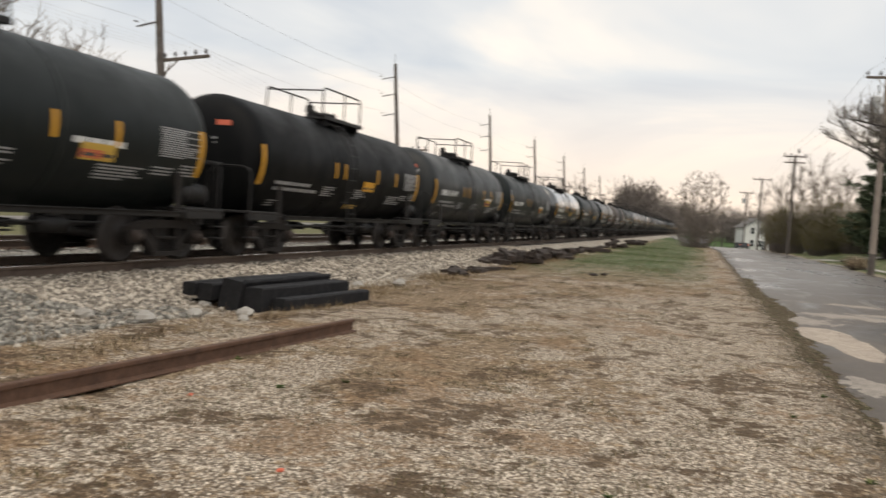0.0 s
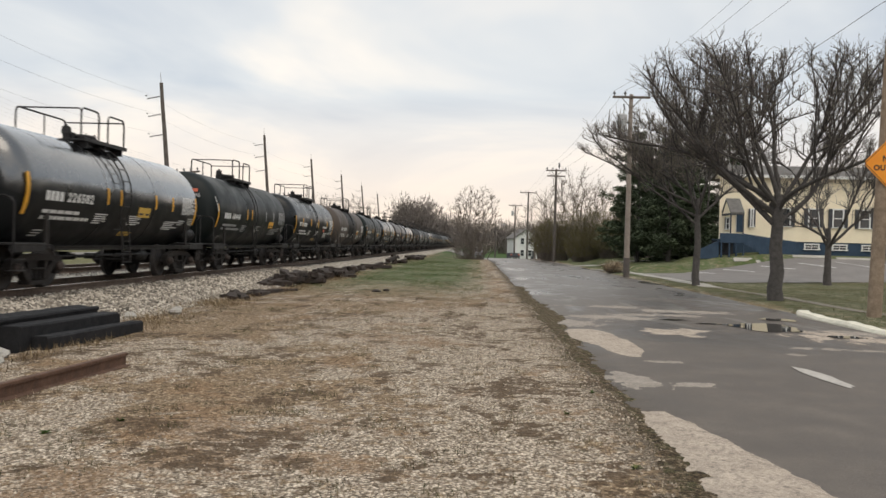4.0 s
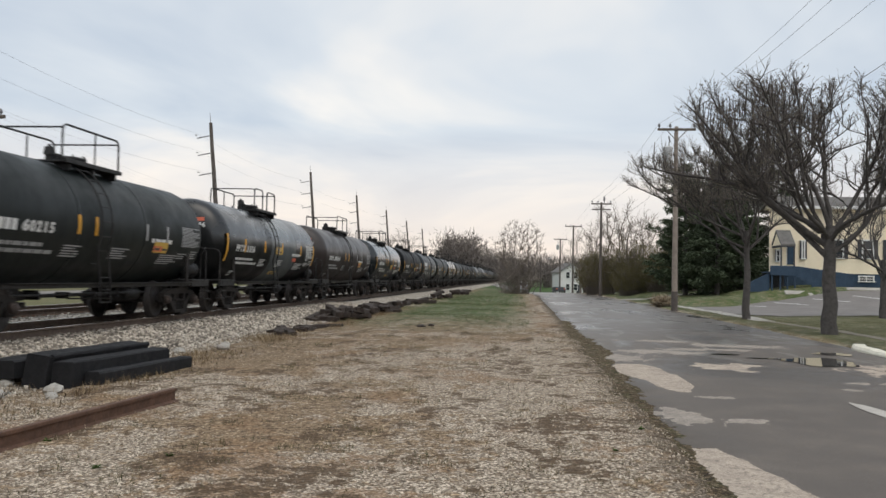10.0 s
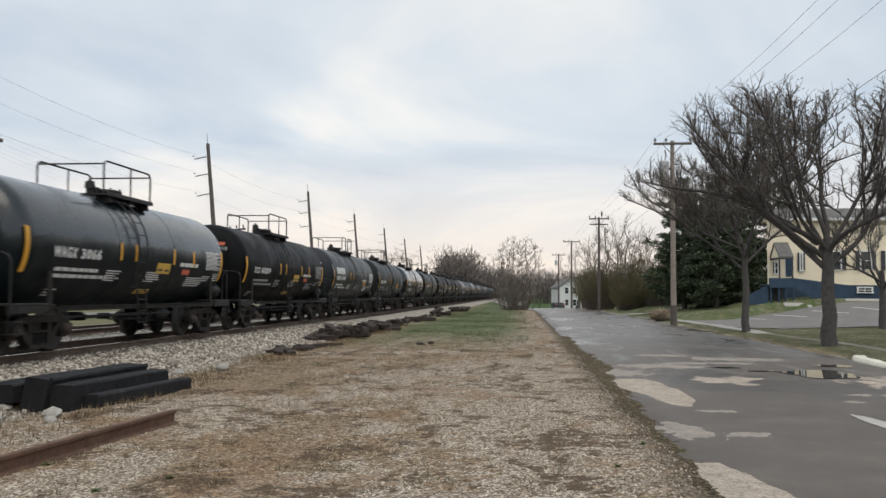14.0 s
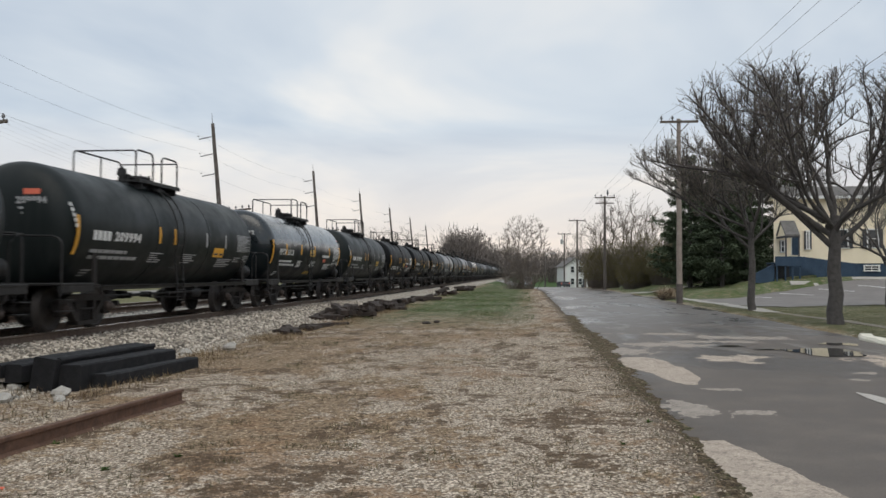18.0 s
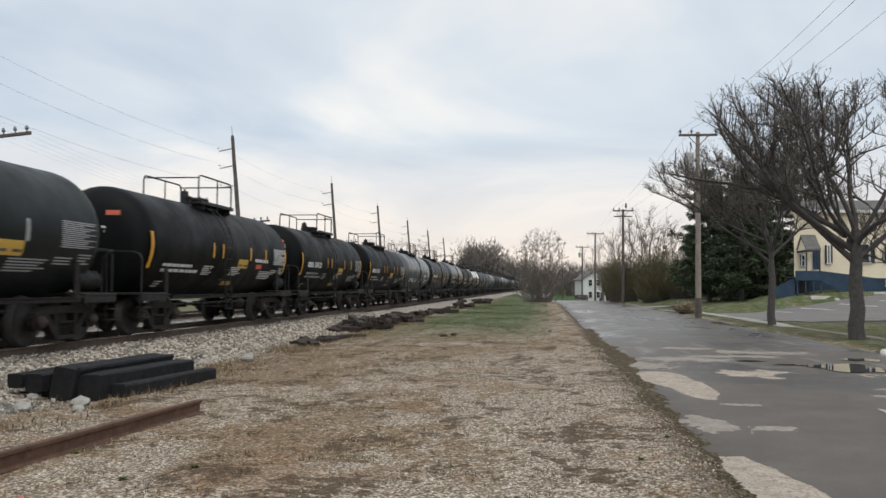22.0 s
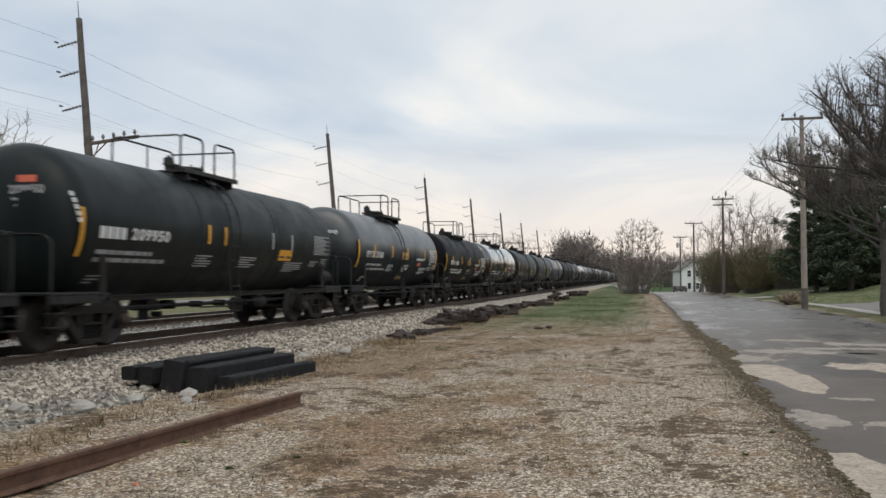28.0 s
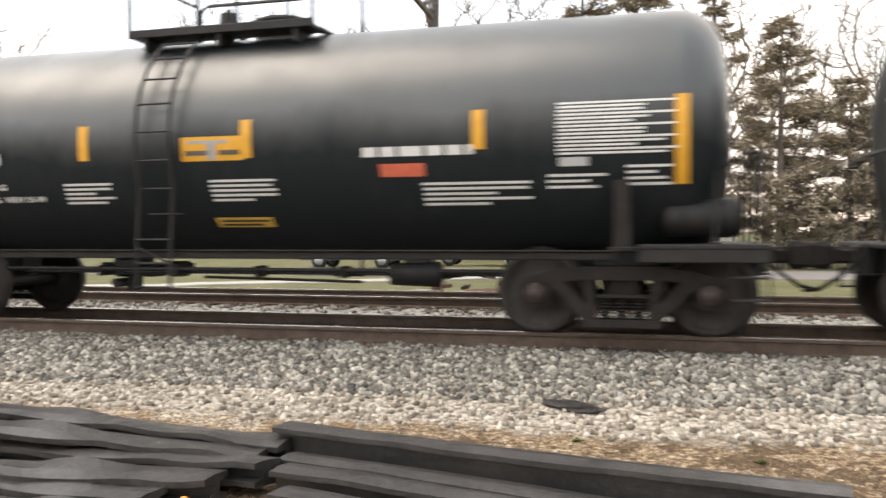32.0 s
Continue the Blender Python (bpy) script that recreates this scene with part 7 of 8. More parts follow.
def bare_tree(x, y, height, width, seed, label, group, trunk_r=0.25, fork=2.4, points=1100, mat="twig", shoots=3, twig=(0.25, 0.6), thin=0.007, bark="bark", **kw):
    nodes, parent, kids, rad = colonise(seed, height, width, fork, points, trunk_r=trunk_r, **kw)
    r = random.Random(seed)
    wood, fine = Geo(), Geo()
    seen = set()
    for j in range(1, len(nodes)):
        if j in seen:
            continue
        chain = [parent[j], j]
        while kids[chain[-1]]:
            nxt = max(kids[chain[-1]], key=lambda m: rad[m])
            chain.append(nxt)
        seen.update(chain[1:])
        run = chain
        pts, out, faces, m = [Vector(nodes[c]) for c in run], [], [], (9 if rad[run[1]] > 0.12 else 6 if rad[run[1]] > 0.04 else 4)
        for k, c in enumerate(run):
            d = (pts[min(k + 1, len(run) - 1)] - pts[max(k - 1, 0)]).normalized()
            qq = frame_of(d)
            rr = rad[c] if k else min(rad[c], rad[run[1]] * 1.15)
            if c < 4:
                rr = trunk_r * (1.16 - 0.05 * c)
            out += [pts[k] + qq @ Vector((rr * math.cos(6.2832 * q / m), rr * math.sin(6.2832 * q / m), 0)) for q in range(m)]
        faces = [(k * m + q, k * m + (q + 1) % m, (k + 1) * m + (q + 1) % m, (k + 1) * m + q) for k in range(len(run) - 1) for q in range(m)]
        (wood if rad[run[1]] > 0.03 else fine).put(out, faces, True)
    for j in range(1, len(nodes)):
        if rad[j] > 0.05 or nodes[j][2] < fork:
            continue
        for k in range(r.randint(0, shoots)):
            p = Vector(nodes[j])
            away = Vector((p.x, p.y, 0)).normalized() * 0.35
            d = (away + Vector((r.gauss(0, 0.5), r.gauss(0, 0.5), r.uniform(0.2, 1.1)))).normalized() * r.uniform(*twig)
            bend = Vector((r.gauss(0, 0.05), r.gauss(0, 0.05), 0.05))
            fine.tube([p, p + d * 0.5 + bend, p + d], thin, 3, thin * 0.5)
    t = thing("tree", label, "tree", pose(x, y, float(ground_z(x, y)) - 0.03), group)
    part("trunk", wood, M[bark], t, "bare trunk and limbs")
    part("crown", fine, M[mat], t, "bare twiggy crown", kind="stuff")
    return t


def pear_tree(x, y, height, width, seed, label, trunk_r=0.24, fork=2.3, limbs=(), offset=(0.0, 0.0), low=2.5, stubs=0.55, buds=0.35, reach=1.0):
    """A street tree with thick limbs that arch outwards, side branches, stout upright shoots on them and fine budded twigs."""
    r = random.Random(seed)
    wood, stout, fine, bud = Geo(), Geo(), Geo(), []
    cz, hz = (height + low) / 2, (height - low) / 2

    def inside(p, grow=1.0):
        q = math.hypot(p.x - offset[0], p.y - offset[1]) / (width / 2)
        return q ** 3 + (abs(p.z - cz) / hz) ** 3 * (1.0 if p.z > cz else 0.8) < grow

    def run(p, d, length, rise, wild, step=0.28, grow=1.0):
        pts, drift = [p.copy()], Vector((0, 0, 0))
        for k in range(max(2, int(length / step))):
            drift = drift * 0.45 + Vector((r.gauss(0, wild), r.gauss(0, wild), r.gauss(0, wild)))
            d = (d + drift + Vector((0, 0, rise))).normalized()
            p = p + d * step
            if k > 1 and not inside(p, grow):
                break
            pts.append(p.copy())
        return pts

    def twigs(p, d, n, length):
        for k in range(n):
            q = (d * 0.6 + Vector((r.gauss(0, 0.6), r.gauss(0, 0.6), r.uniform(0.1, 0.9)))).normalized() * r.uniform(0.5, 1.0) * length
            mid = p + q * 0.5 + Vector((r.gauss(0, 0.04), r.gauss(0, 0.04), 0.03))
            fine.tube([p, mid, p + q], 0.0085, 3, 0.0035)
            if r.random() < buds:
                for j in range(2):
                    c = p + q * r.uniform(0.5, 1.0)
                    e = r.uniform(0.014, 0.030)
                    bud.extend([c + Vector((e, 0, 0)), c + Vector((-e * 0.5, e, 0)), c + Vector((0, -e * 0.5, e * 1.4))])

    def shoot(p):
        l = r.uniform(0.25, 0.95)
        tip = p + Vector((r.gauss(0, 0.07), r.gauss(0, 0.07), 1)) * l
        if not inside(tip, 1.08):
            return
        mid = p * 0.5 + tip * 0.5 + Vector((r.gauss(0, 0.03), r.gauss(0, 0.03), 0))
        stout.tube([p, mid, tip], 0.019, 5, 0.010)
        for k in range(6):
            twigs(p + (tip - p) * r.uniform(0.4, 1.0), Vector((r.gauss(0, 0.4), r.gauss(0, 0.4), 0.6)), 1, 0.42)

    def side_branches(pts, r0, first, r1=0.022):
        n = len(pts)
        for i in range(first, n):
            f = i / n
            ahead = (pts[i] - pts[i - 1]).normalized()
            here = r0 + (r1 - r0) * f
            for sd in (-1, 1):
                if r.random() > 0.40:
                    continue
                across = Vector((-ahead.y, ahead.x, 0.01)).normalized() * sd
                b = (ahead * r.uniform(0.3, 0.9) + across * r.uniform(0.4, 1.1) + Vector((0, 0, r.uniform(-0.25, 0.6)))).normalized()
                q = run(pts[i], b, r.uniform(0.6, 1.3) * (0.6 + 1.7 * (1 - f)), 0.06, 0.13, 0.2, 1.04)
                stout.tube(q, min(0.034, here * 0.6), 5, 0.009)
                for j in range(1, len(q)):
                    twigs(q[j], b, r.randint(2, 4), 0.50)
                    if r.random() < stubs * 0.38:
                        shoot(q[j])
            if f > 0.25 and r.random() < stubs:
                for j in range(r.choice((1, 1, 2, 3))):
                    shoot(pts[i] + Vector((r.gauss(0, 0.10), r.gauss(0, 0.10), 0)))
            if f > 0.4:
                twigs(pts[i], ahead, 5, 0.60)

    bend = [Vector((r.gauss(0, 0.03), r.gauss(0, 0.03), z)) for z in (0.45, fork * 0.4, fork * 0.7, fork, fork + 0.5, fork + 1.0)]
    wood.tube([(0, 0, -0.1), (0, 0, 0.12)] + bend, trunk_r * 1.15, 12, trunk_r * 0.6)
    for k, (turn, lean, start) in enumerate(limbs):
        w, tilt = radians(turn + r.uniform(-6, 6)), radians(lean)
        d = Vector((math.sin(tilt) * math.cos(w), math.sin(tilt) * math.sin(w), math.cos(tilt)))
        r0 = trunk_r * r.uniform(0.30, 0.45)
        pts = run(Vector((0, 0, fork + start)), d, 8.0 * reach, -0.012 if lean < 40 else 0.004, 0.05)
        n = len(pts)
        wood.tube(pts, r0, 8, 0.020)
        side_branches(pts, r0, max(4, n // 3))
        # each limb divides into heavy risers
        for m in range(2 if lean > 35 else 1):
            i = int(n * r.uniform(0.16, 0.55))
            ahead = (pts[min(i + 1, n - 1)] - pts[i]).normalized()
            out = Vector((ahead.y, -ahead.x, 0)) * r.uniform(-0.7, 0.7)
            q = run(pts[i], (ahead * 0.5 + out + Vector((0, 0, r.uniform(0.5, 1.1)))).normalized(), r.uniform(3.0, 5.5), 0.02, 0.10)
            rq = (r0 + (0.02 - r0) * i / n) * r.uniform(0.55, 0.8)
            wood.tube(q, rq, 7, 0.016)
            side_branches(q, rq, 3, 0.016)
    t = thing("tree", label, "tree", pose(x, y, float(ground_z(x, y)) - 0.03), "street trees")
    part("trunk", wood, M["bark"], t, "dark bare trunk and limbs")
    part("shoot_spray", stout, M["bark"], t, "stout upright shoots and side branches", kind="stuff")
    part("crown", fine, M["twig"], t, "bare twiggy crown", kind="stuff")
    if bud:
        part("bud_spray", raw_mesh("bud_spray", np.array([tuple(v) for v in bud]), np.arange(len(bud)).reshape(-1, 3)), M["bud"], t, "pale opening buds", kind="stuff")
    return t


pear_tree(9.65, 28.0, 7.95, 11.2, 11, "bare spreading ornamental pear tree with dark trunk", 0.24, 2.45,
          [(174, 50, -0.05), (190, 38, 0.55), (158, 60, 0.75), (182, 60, 0.3), (205, 20, 0.9), (2, 52, 0.1), (-18, 34, 0.65), (95, 44, 0.3), (-85, 42, 0.4), (40, 12, 0.9), (225, 58, 0.5), (15, 66, 0.7)], (-0.3, 0), 1.7, 0.38, 0.3)
pear_tree(9.8, 38.6, 7.7, 8.6, 12, "bare ornamental pear tree with small buds", 0.17, 2.9,
          [(178, 56, -0.2), (168, 66, 0.2), (198, 32, 0.3), (5, 46, 0.1), (30, 18, 0.7), (92, 42, 0.4), (-88, 42, 0.2), (182, 70, 0.7), (172, 40, 0.8)], (-1.3, 0), 1.6, 0.14, 0.9)
pear_tree(17.6, 43.7, 7.4, 7.0, 13, "small bare forked tree on the lot's edge", 0.19, 1.9,
          [(182, 34, 0.0), (0, 40, 0.1), (90, 30, 0.3), (-90, 45, 0.0), (200, 58, 0.4)], (0, 0), 1.5, 0.25, 0.2)
pear_tree(21.0, 30.0, 7.5, 8.0, 14, "bare ornamental tree beside the lot", 0.2, 2.1,
          [(180, 45, 0.0), (0, 42, 0.2), (90, 35, 0.4), (-90, 45, 0.1), (45, 20, 0.3), (210, 58, -0.1)], (0, 0), 1.6, 0.35, 0.2)


def conifer(x, y, height, width, seed, label, mat="needle", thin=1.0, group="conifers", whorls=22, low=0.06, bark="bark", blade=0.26):
    """A trunk with whorls of drooping boughs, each with many needle sprays."""
    r = random.Random(seed)
    t = thing("conifer", label, "conifer", pose(x, y, float(ground_z(x, y)) - 0.05), group)
    part("trunk", Geo().tube([(0, 0, 0), (0.03, 0, height * 0.5), (0, 0.02, height * 0.97)], 0.02 * height, 8, 0.03), M[bark], t)
    boughs, sprays = Geo(), []
    for k in range(whorls):
        f = low + (1 - low) * (k + r.uniform(-0.3, 0.3)) / whorls
        z = height * min(0.99, max(low, f))
        reach = width / 2 * (1 - f) ** 0.6 * r.uniform(0.55, 1.15) + 0.15
        for j in range(r.randint(4, 6)):
            w = r.uniform(0, 6.2832)
            c, s = math.cos(w), math.sin(w)
            l = reach * r.uniform(0.7, 1.1)
            droop = r.uniform(-0.35, 0.2)
            tip = Vector((c * l, s * l, z - droop * l))
            boughs.tube([(0, 0, z), (c * l * 0.5, s * l * 0.5, z + 0.05 * l), tip], 0.035, 4, 0.008)
            m = int((22 + 80 * l) * thin)
            for q in range(m):
                u = r.uniform(0.12, 1.05) ** 0.7
                b = Vector((c * l * u, s * l * u, z + 0.1 * l * u * (1 - u) - droop * l * u * u)) + Vector((r.gauss(0, 0.14), r.gauss(0, 0.14), r.gauss(0, 0.10))) * (0.6 + l * 0.25)
                a = w + r.uniform(-1.3, 1.3)
                e = r.uniform(0.12, 0.28)
                d = Vector((math.cos(a) * e, math.sin(a) * e, r.uniform(-0.12, 0.12)))
                n = Vector((-d.y, d.x, r.uniform(-0.3, 0.3))) * blade
                sprays += [b - n, b + n, b + d + n * 0.2]
    part("bough_frame", boughs, M[bark], t, kind="stuff")
    me = raw_mesh("needles", np.array([tuple(v) for v in sprays]), np.arange(len(sprays)).reshape(-1, 3))
    part("needles", me, M[mat], t, "dense needle sprays", kind="stuff")
    return t


for k, (x, y, h, w) in enumerate([(14.6, 66.0, 9.4, 6.0), (13.0, 70, 9.6, 6.4), (15.6, 71.5, 10.5, 6.5), (17.2, 69.5, 9.5, 4.0), (14.6, 79, 12.0, 7.6), (18.5, 80, 12.0, 8.0), (23.5, 82, 11.5, 9.0), (21.0, 88, 11.0, 8.0)]):
    conifer(x, y, h, w, 21 + k, "broad dark green pine behind the lot", thin=1.15)


def bush(x, y, h, w, seed, label, mat, n=260, name="shrub", leafy=0):
    """Many thin stems that fan out from the ground."""
    r = random.Random(seed)
    t = thing(name, label, "shrub", pose(x, y, float(ground_z(x, y)) - 0.05), "roadside shrubs")
    stems, twigs = Geo(), Geo()
    bits = []
    for k in range(n):
        a, b = r.uniform(0, 6.2832), r.uniform(0, 1) ** 0.6
        root = Vector((math.cos(a), math.sin(a), 0)) * b * w * 0.28
        tip = Vector((math.cos(a + r.gauss(0, 0.4)) * b * w * 0.52, math.sin(a + r.gauss(0, 0.4)) * b * w * 0.52, h * (1 - 0.45 * b * b) * r.uniform(0.55, 1.05)))
        mid = root * 0.5 + tip * 0.5 + Vector((r.gauss(0, 0.15), r.gauss(0, 0.15), 0.1 * h))
        stems.tube([root, mid, tip], 0.03, 3, 0.008)
        for j in range(5):
            u = r.uniform(0.3, 1.0)
            p = root + (tip - root) * u + Vector((r.gauss(0, 0.1), r.gauss(0, 0.1), 0))
            q = p + Vector((r.gauss(0, 0.35), r.gauss(0, 0.35), r.uniform(0.1, 0.6)))
            twigs.tube([p, q], 0.014, 3, 0.006)
            for m in range(leafy):
                c = p + (q - p) * r.random() + Vector((r.gauss(0, 0.1), r.gauss(0, 0.1), r.gauss(0, 0.1)))
                s = r.uniform(0.03, 0.08)
                bits += [c + Vector((s, 0, 0)), c + Vector((-s * 0.4, s, 0)), c + Vector((0, -s * 0.3, s))]
    part("stem_clump", stems, M["bark_far"], t, kind="stuff")
    part("twig_spray", twigs, M[mat], t, kind="stuff")
    if bits:
        part("young_leaves", raw_mesh("young_leaves", np.array([tuple(v) for v in bits]), np.arange(len(bits)).reshape(-1, 3)), M["olive"], t, kind="stuff")
    return t


bush(-0.6, 92, 3.6, 6.4, 31, "bare twiggy thicket at the road's edge", "twig_far", 130)
bare_tree(-0.4, 93, 7.8, 6.0, 32, "slender bare tree standing in a thicket", "far bare trees", 0.12, 1.2, 800, "twig_far", bark="bark_far", thin=0.022, vase=0.3, kill=0.32)
for k, (x, y, h, w) in enumerate([(8.8, 97, 5.6, 5.5), (12.0, 96, 6.0, 6.5), (15.0, 93, 6.2, 6.0), (18.0, 98, 5.6, 6.5), (11.0, 88, 3.6, 4.5), (13.6, 86, 4.4, 4.5), (9.2, 112, 5.8, 5.0)]):
    bush(x, y, h, w, 40 + k, "overgrown shrub with olive spring leaves", "olive", 230, "shrub", 8)
bush(8.9, 55.5, 0.55, 1.1, 60, "small dry tuft beside a driveway", "straw", 90, "dry_tuft")
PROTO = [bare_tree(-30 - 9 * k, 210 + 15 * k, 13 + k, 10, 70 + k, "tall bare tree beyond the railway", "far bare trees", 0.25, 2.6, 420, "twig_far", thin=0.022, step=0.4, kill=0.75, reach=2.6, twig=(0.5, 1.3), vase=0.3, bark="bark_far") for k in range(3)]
spots = [(11.5, 118, 0.85), (14.5, 122, 0.95), (9.5, 140, 0.7), (17.5, 126, 0.9), (-33, 190, 0.7), (-38, 185, 0.65), (-36, 150, 0.6), (-60, 40, 1.5), (-66, 30, 1.5), (-58, 52, 1.55), (-70, 62, 1.7), (-66, 56, 1.65), (-55, 59, 1.22), (-64, 84, 1.1),
         (-52, -12, 1.2), (-58, -20, 1.3), (-50, -30, 1.2), (-55, 12, 1.2), (-48, 4, 1.0), (-62, 2, 1.3), (-75, 18, 1.4), (-46, -42, 1.2), (-70, 46, 1.25), (-57, 68, 1.15), (-44, -14.8, 0.58), (-47, -13.0, 0.56), (-43, -11.6, 0.45), (-46, -10.0, 0.42)]
for k, (x, y, s) in enumerate(spots):
    c = copy_thing(PROTO[k % 3], pose(x, y, float(ground_z(x, y)) - 0.1, 0, 0, 47 * k))
    c.scale = (s, s, s)
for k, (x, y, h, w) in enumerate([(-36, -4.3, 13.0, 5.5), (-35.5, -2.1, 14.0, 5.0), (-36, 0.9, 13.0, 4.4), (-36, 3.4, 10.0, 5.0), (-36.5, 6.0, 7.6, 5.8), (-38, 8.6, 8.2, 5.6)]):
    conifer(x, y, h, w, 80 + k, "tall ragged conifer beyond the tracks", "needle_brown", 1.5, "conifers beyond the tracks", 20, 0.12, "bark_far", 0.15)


def woodland(name, label, x0, x1, y, depth, n, h, seed, mat="farwood", twigs=260, thick=0.14):
    """A far belt of bare trees as one mass of trunks and slender twigs in rounded crowns."""
    r = np.random.RandomState(seed)
    tris = []
    for k in range(n):
        cx, cy = r.uniform(x0, x1), y + r.uniform(0, depth)
        hh = h * r.uniform(0.55, 1.1)
        z = float(ground_z(cx, cy)) - 0.3
        w = hh * r.uniform(0.28, 0.42)
        q = r.normal(size=(twigs, 3))
        q = q / np.linalg.norm(q, axis=1, keepdims=True) * r.uniform(0, 1, (twigs, 1)) ** 0.5
        root = np.stack([cx + q[:, 0] * w, cy + q[:, 1] * w, z + hh * (0.52 + 0.46 * q[:, 2])], -1)
        d = q * 0.8 + r.normal(0, 0.45, (twigs, 3)) + np.array([0, 0, 0.6])
        d = d / np.linalg.norm(d, axis=1, keepdims=True) * r.uniform(0.6, 1.9, (twigs, 1)) * hh / 13
        a = r.uniform(0, 6.28, twigs)
        s = np.stack([np.cos(a), np.sin(a) * 0.4, 0.2 * np.sin(a)], -1) * thick * r.uniform(0.4, 1.0, (twigs, 1))
        tris.append(np.stack([root - s, root + s, root + d], 1).reshape(-1, 3))
        t = 0.22
        for m in range(3):
            a0 = 2.094 * m
            foot = np.array([[cx + t * math.cos(a0), cy + t * math.sin(a0), z], [cx + t * math.cos(a0 + 2.094), cy + t * math.sin(a0 + 2.094), z], [cx, cy, z + hh * 0.95]])
            tris.append(foot)
    pts = np.concatenate(tris)
    return tagged(part(name, raw_mesh(name, pts, np.arange(len(pts)).reshape(-1, 3)), M[mat]), label, "woodland", kind="stuff")


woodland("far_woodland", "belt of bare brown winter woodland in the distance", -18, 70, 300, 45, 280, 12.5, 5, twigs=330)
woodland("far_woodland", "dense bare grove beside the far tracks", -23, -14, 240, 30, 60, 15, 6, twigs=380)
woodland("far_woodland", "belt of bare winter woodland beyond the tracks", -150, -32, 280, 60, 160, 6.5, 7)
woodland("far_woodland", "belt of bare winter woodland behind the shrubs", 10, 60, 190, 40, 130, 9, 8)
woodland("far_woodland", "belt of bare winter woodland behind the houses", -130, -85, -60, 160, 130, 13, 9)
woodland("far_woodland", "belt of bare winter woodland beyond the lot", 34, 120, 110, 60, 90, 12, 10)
# two belts added out of view, only to darken reflections in the tank shells
woodland("near_woodland", "unseen belt of bare trees added to darken the tank cars' reflections", 22, 40, -110, 125, 120, 10, 14, twigs=420, thick=0.1)
woodland("near_woodland", "unseen belt of bare trees added behind to darken reflections", -20, 30, -130, 30, 60, 10, 15, twigs=420, thick=0.1)


# ---- houses, vehicles and street beyond ----
def house(name, label, x, y, w, dpt, h, wall, turn=0.0, roof_h=2.4, windows=2):
    b = thing(name, label, "house", pose(x, y, float(ground_z(x, y)) - 0.1, 0, 0, turn), "houses")
    part("wall", Geo().box((0, 0, h / 2), (w, dpt, h), 0.02), M[wall], b)
    part("roof", Geo().prism([(-w / 2 - 0.4, h - 0.05), (0, h + roof_h), (w / 2 + 0.4, h - 0.05), (w / 2 + 0.4, h - 0.2), (0, h + roof_h - 0.18), (-w / 2 - 0.4, h - 0.2)], -dpt / 2 - 0.4, dpt / 2 + 0.4, "Y"), M["shingle"], b)
    part("gable", Geo().prism([(-w / 2, h - 0.02), (0, h + roof_h - 0.2), (w / 2, h - 0.02)], -dpt / 2, dpt / 2, "Y"), M[wall], b)
    for k in range(windows):
        for z in ((0.9, 3.4) if h > 4.5 else (0.9,)):
            window_unit(b, -w / 2 + w * (k + 1) / (windows + 1), -dpt / 2 - 0.05, z, 0.8, 1.3, False)
    for k in range(3):
        wn2 = window_unit(b, 0, 0, 0, 0.9, 1.3, False)
        wn2.matrix_basis = pose(w / 2 + 0.05, -dpt / 2 + dpt * (k + 1) / 4, 1.0, 0, 0, 90)
    part("door", Geo().box((w * 0.3, -dpt / 2 - 0.03, 1.05), (0.95, 0.08, 2.1), 0.02), M["shutter"], b)
    return b


house("white_house", "two-storey white house beside the far road", 9.8, 186, 5.0, 9, 4.7, "whitesiding", 8, 2.0)
house("white_house", "low white house beyond the tracks", -47, -3.5, 11, 8, 3.0, "whitesiding", 90, 2.0)
house("white_house", "low white house beyond the tracks", -48, 16, 12, 8, 3.0, "whitesiding", 88, 2.2)
house("white_house", "low white house beyond the tracks", -60, -26, 12, 8, 3.0, "whitesiding", 92, 2.2)
line_strip("road_west", "narrow grey street beyond the tracks", [(-30, -70), (-30, 0), (-30, 70), (-30, 160)], 5.5, 0.04, M["lot"], 0.08, 3.0)
line_strip("pavement_west", "pale concrete walk crossing the grass", [(-19.5, -16.5), (-27, -5.5)], 1.2, 0.04, M["concrete"])


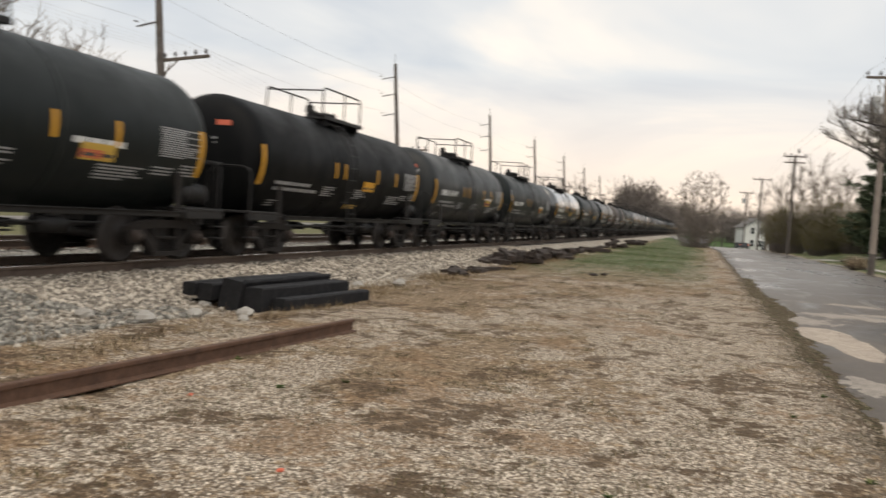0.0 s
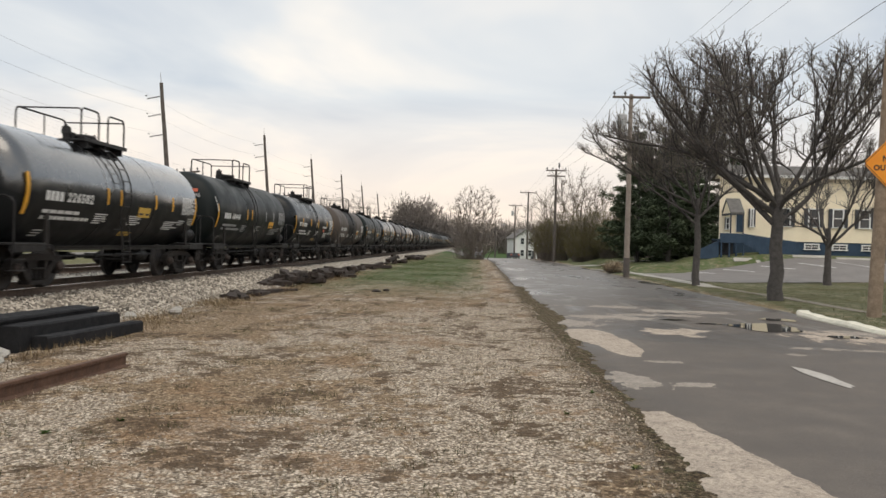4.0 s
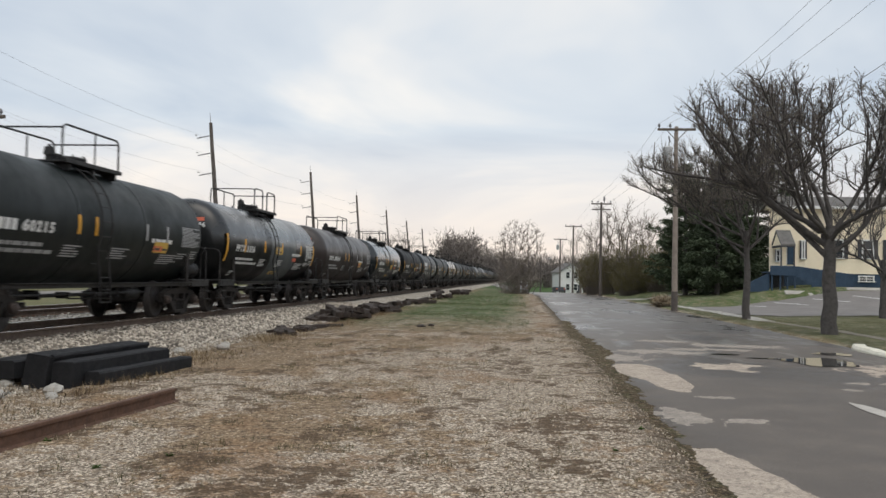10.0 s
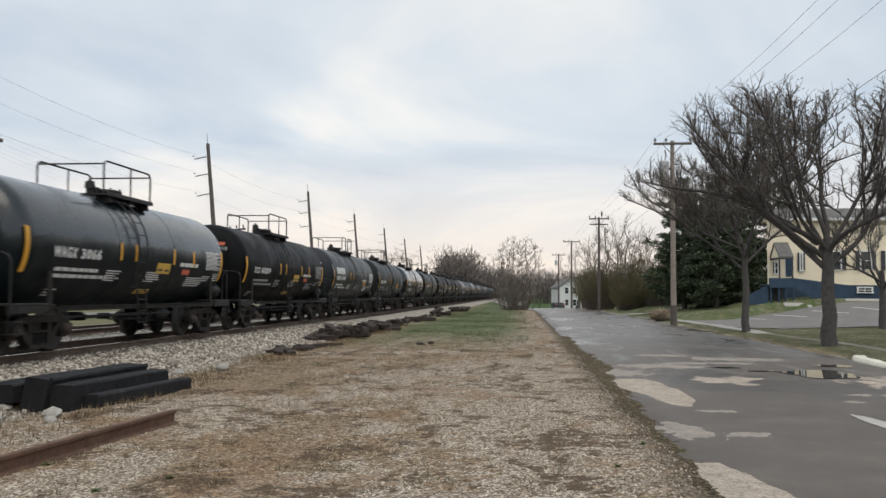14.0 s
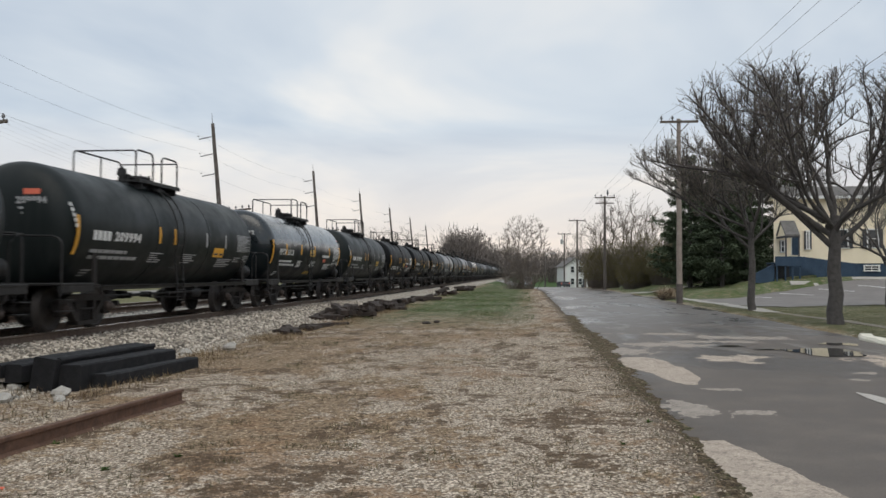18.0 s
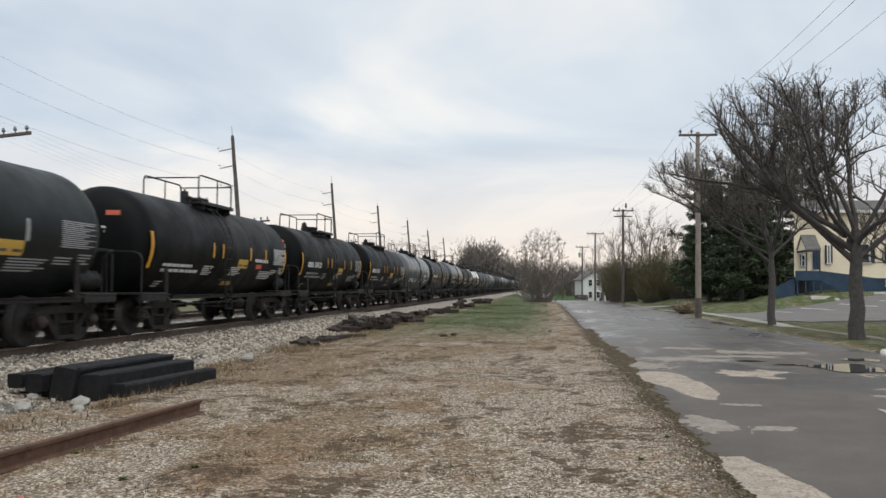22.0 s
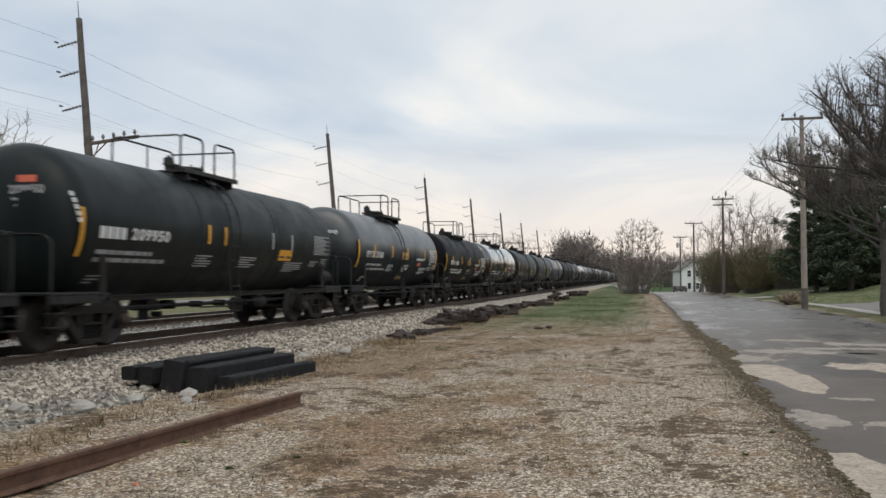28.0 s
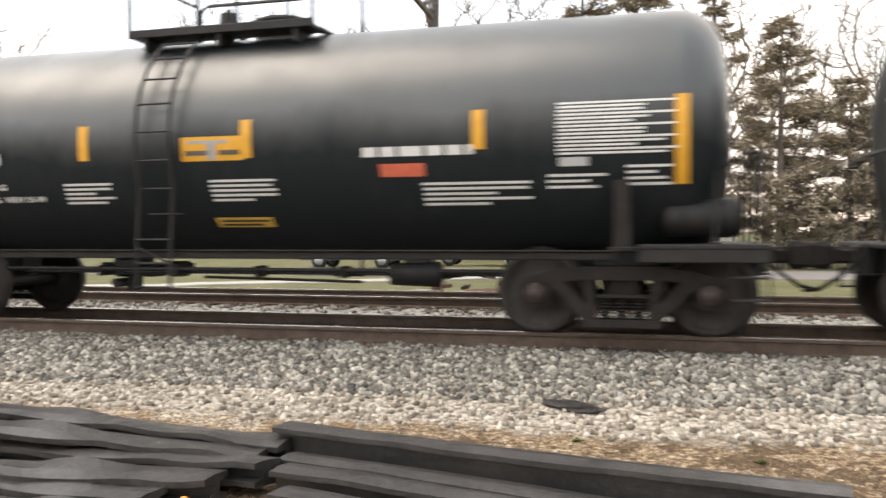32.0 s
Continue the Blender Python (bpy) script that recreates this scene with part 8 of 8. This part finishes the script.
def vehicle(name, label, x, y, turn, paint, long=4.5, tall=1.5, box=False):
    """A parked car or van: body, cabin glass, wheels, lamps."""
    v = thing(name, label, "car", pose(x, y, max(float(ground_z(x, y)), road_z(x, y) if 0 < x < 9 else -9) + 0.02, 0, 0, turn))
    hl = long / 2
    side = [(-hl, 0.35), (-hl + 0.05, 0.75), (-hl + 0.25, 0.9)] + ([(-hl + 0.35, tall)] if box else [(-hl + 0.7, 0.95), (-hl + 1.1, tall)]) + [(hl * 0.35, tall), (hl * 0.62, 0.98), (hl - 0.15, 0.85), (hl, 0.6), (hl - 0.02, 0.35)]
    body = part("body", Geo().prism(side, -0.85, 0.85, "X"), M[paint], v)
    glass = [(-hl + 0.5 if box else -hl + 1.0, 0.98), (-hl + 0.52 if box else -hl + 1.2, tall - 0.08), (hl * 0.32, tall - 0.08), (hl * 0.52, 0.98)]
    part("side_glass", Geo().prism(glass, -0.862, 0.862, "X"), M["glass"], v)
    part("rear_glass", Geo().box((0, -hl + (0.28 if box else 0.85), tall - 0.32), (1.35, 0.1, 0.4), 0.02), M["glass"], v)
    part("windscreen", Geo().box((0, hl * 0.5, tall - 0.3), (1.4, 0.12, 0.42), 0.02), M["glass"], v)
    for sx in (-1, 1):
        part("tail_lamp", Geo().box((sx * 0.68, -hl - 0.005, 0.8), (0.2, 0.05, 0.22), 0.01), M["red"], v)
        part("headlamp", Geo().box((sx * 0.62, hl - 0.03, 0.68), (0.3, 0.08, 0.14), 0.02), M["silver"], v)
        for sy in (-0.62, 0.6):
            w = part("wheel", Geo().lathe([(-0.1, 0.1), (-0.1, 0.3), (-0.07, 0.33), (0.07, 0.33), (0.1, 0.3), (0.1, 0.1)], 18, "X"), M["tyre"], v, at=pose(sx * 0.78, sy * hl, 0.33))
            part("rim", Geo().lathe([(-0.11, 0.001), (-0.11, 0.19), (0.11, 0.19), (0.11, 0.001)], 14, "X"), M["silver"], w)
    part("bumper", Geo().box((0, -hl - 0.02, 0.45), (1.6, 0.12, 0.18), 0.04), M["shutter"], v)
    return v


vehicle("silver_van", "silver minivan parked at the far bend", 0.0, 146, 4, "vanpaint", 4.8, 1.75, True)
vehicle("dark_pickup", "small dark trailer parked by a house", 6.4, 150, 10, "shutter", 3.2, 1.1, True)
vehicle("white_car", "white sedan parked beyond the tracks", -37.0, -8.7, 5, "trim", 4.6, 1.45)
vehicle("white_car", "white van parked beyond the tracks", -45.0, 8.5, 3, "trim", 5.0, 1.9, True)
vehicle("dark_car", "dark car parked beyond the tracks", -34.0, -13.5, 2, "shutter", 4.5, 1.5)
vehicle("yellow_truck", "small yellow truck parked beyond the tracks", -34.4, -1.2, 0, "yellow_dull", 4.6, 1.8, True)

# street lamp far along the road
sl = thing("street_lamp", "far wooden pole with a curved street lamp arm", "street lamp", pose(4.2, 195, float(ground_z(4.2, 195))))
part("post", pole_mesh(8.4, 0.16, 0.11), M["pole"], sl)
part("arm", Geo().tube([(0, 0, 7.4), (0.8, 0, 7.8), (1.8, 0, 7.8)], 0.04), M["silver"], sl)
part("lamp_head", Geo().box((2.0, 0, 7.75), (0.7, 0.3, 0.16), 0.05), M["silver"], sl)


def motions():
    """The train rolls past at an even speed; the wheels of the cars that come close turn."""
    times = [0, 0.5, 1] + list(range(2, 31, 2)) + [31, 31.5, 32]
    for car, centre in TRAIN:
        walk(car, [(t, pose(TRACK_X, centre - SPEED * t, RAIL_Z)) for t in times])
    step = 2 / 30
    for w in WHEELS:
        base = w.location.copy()
        rows = []
        for k in range(481):
            t = min(32.0, k * step)
            rows.append((t, pose(*base, math.degrees(SPEED * t / WHEEL_R) % 360, 0, 0)))
        walk(w, rows)


motions()
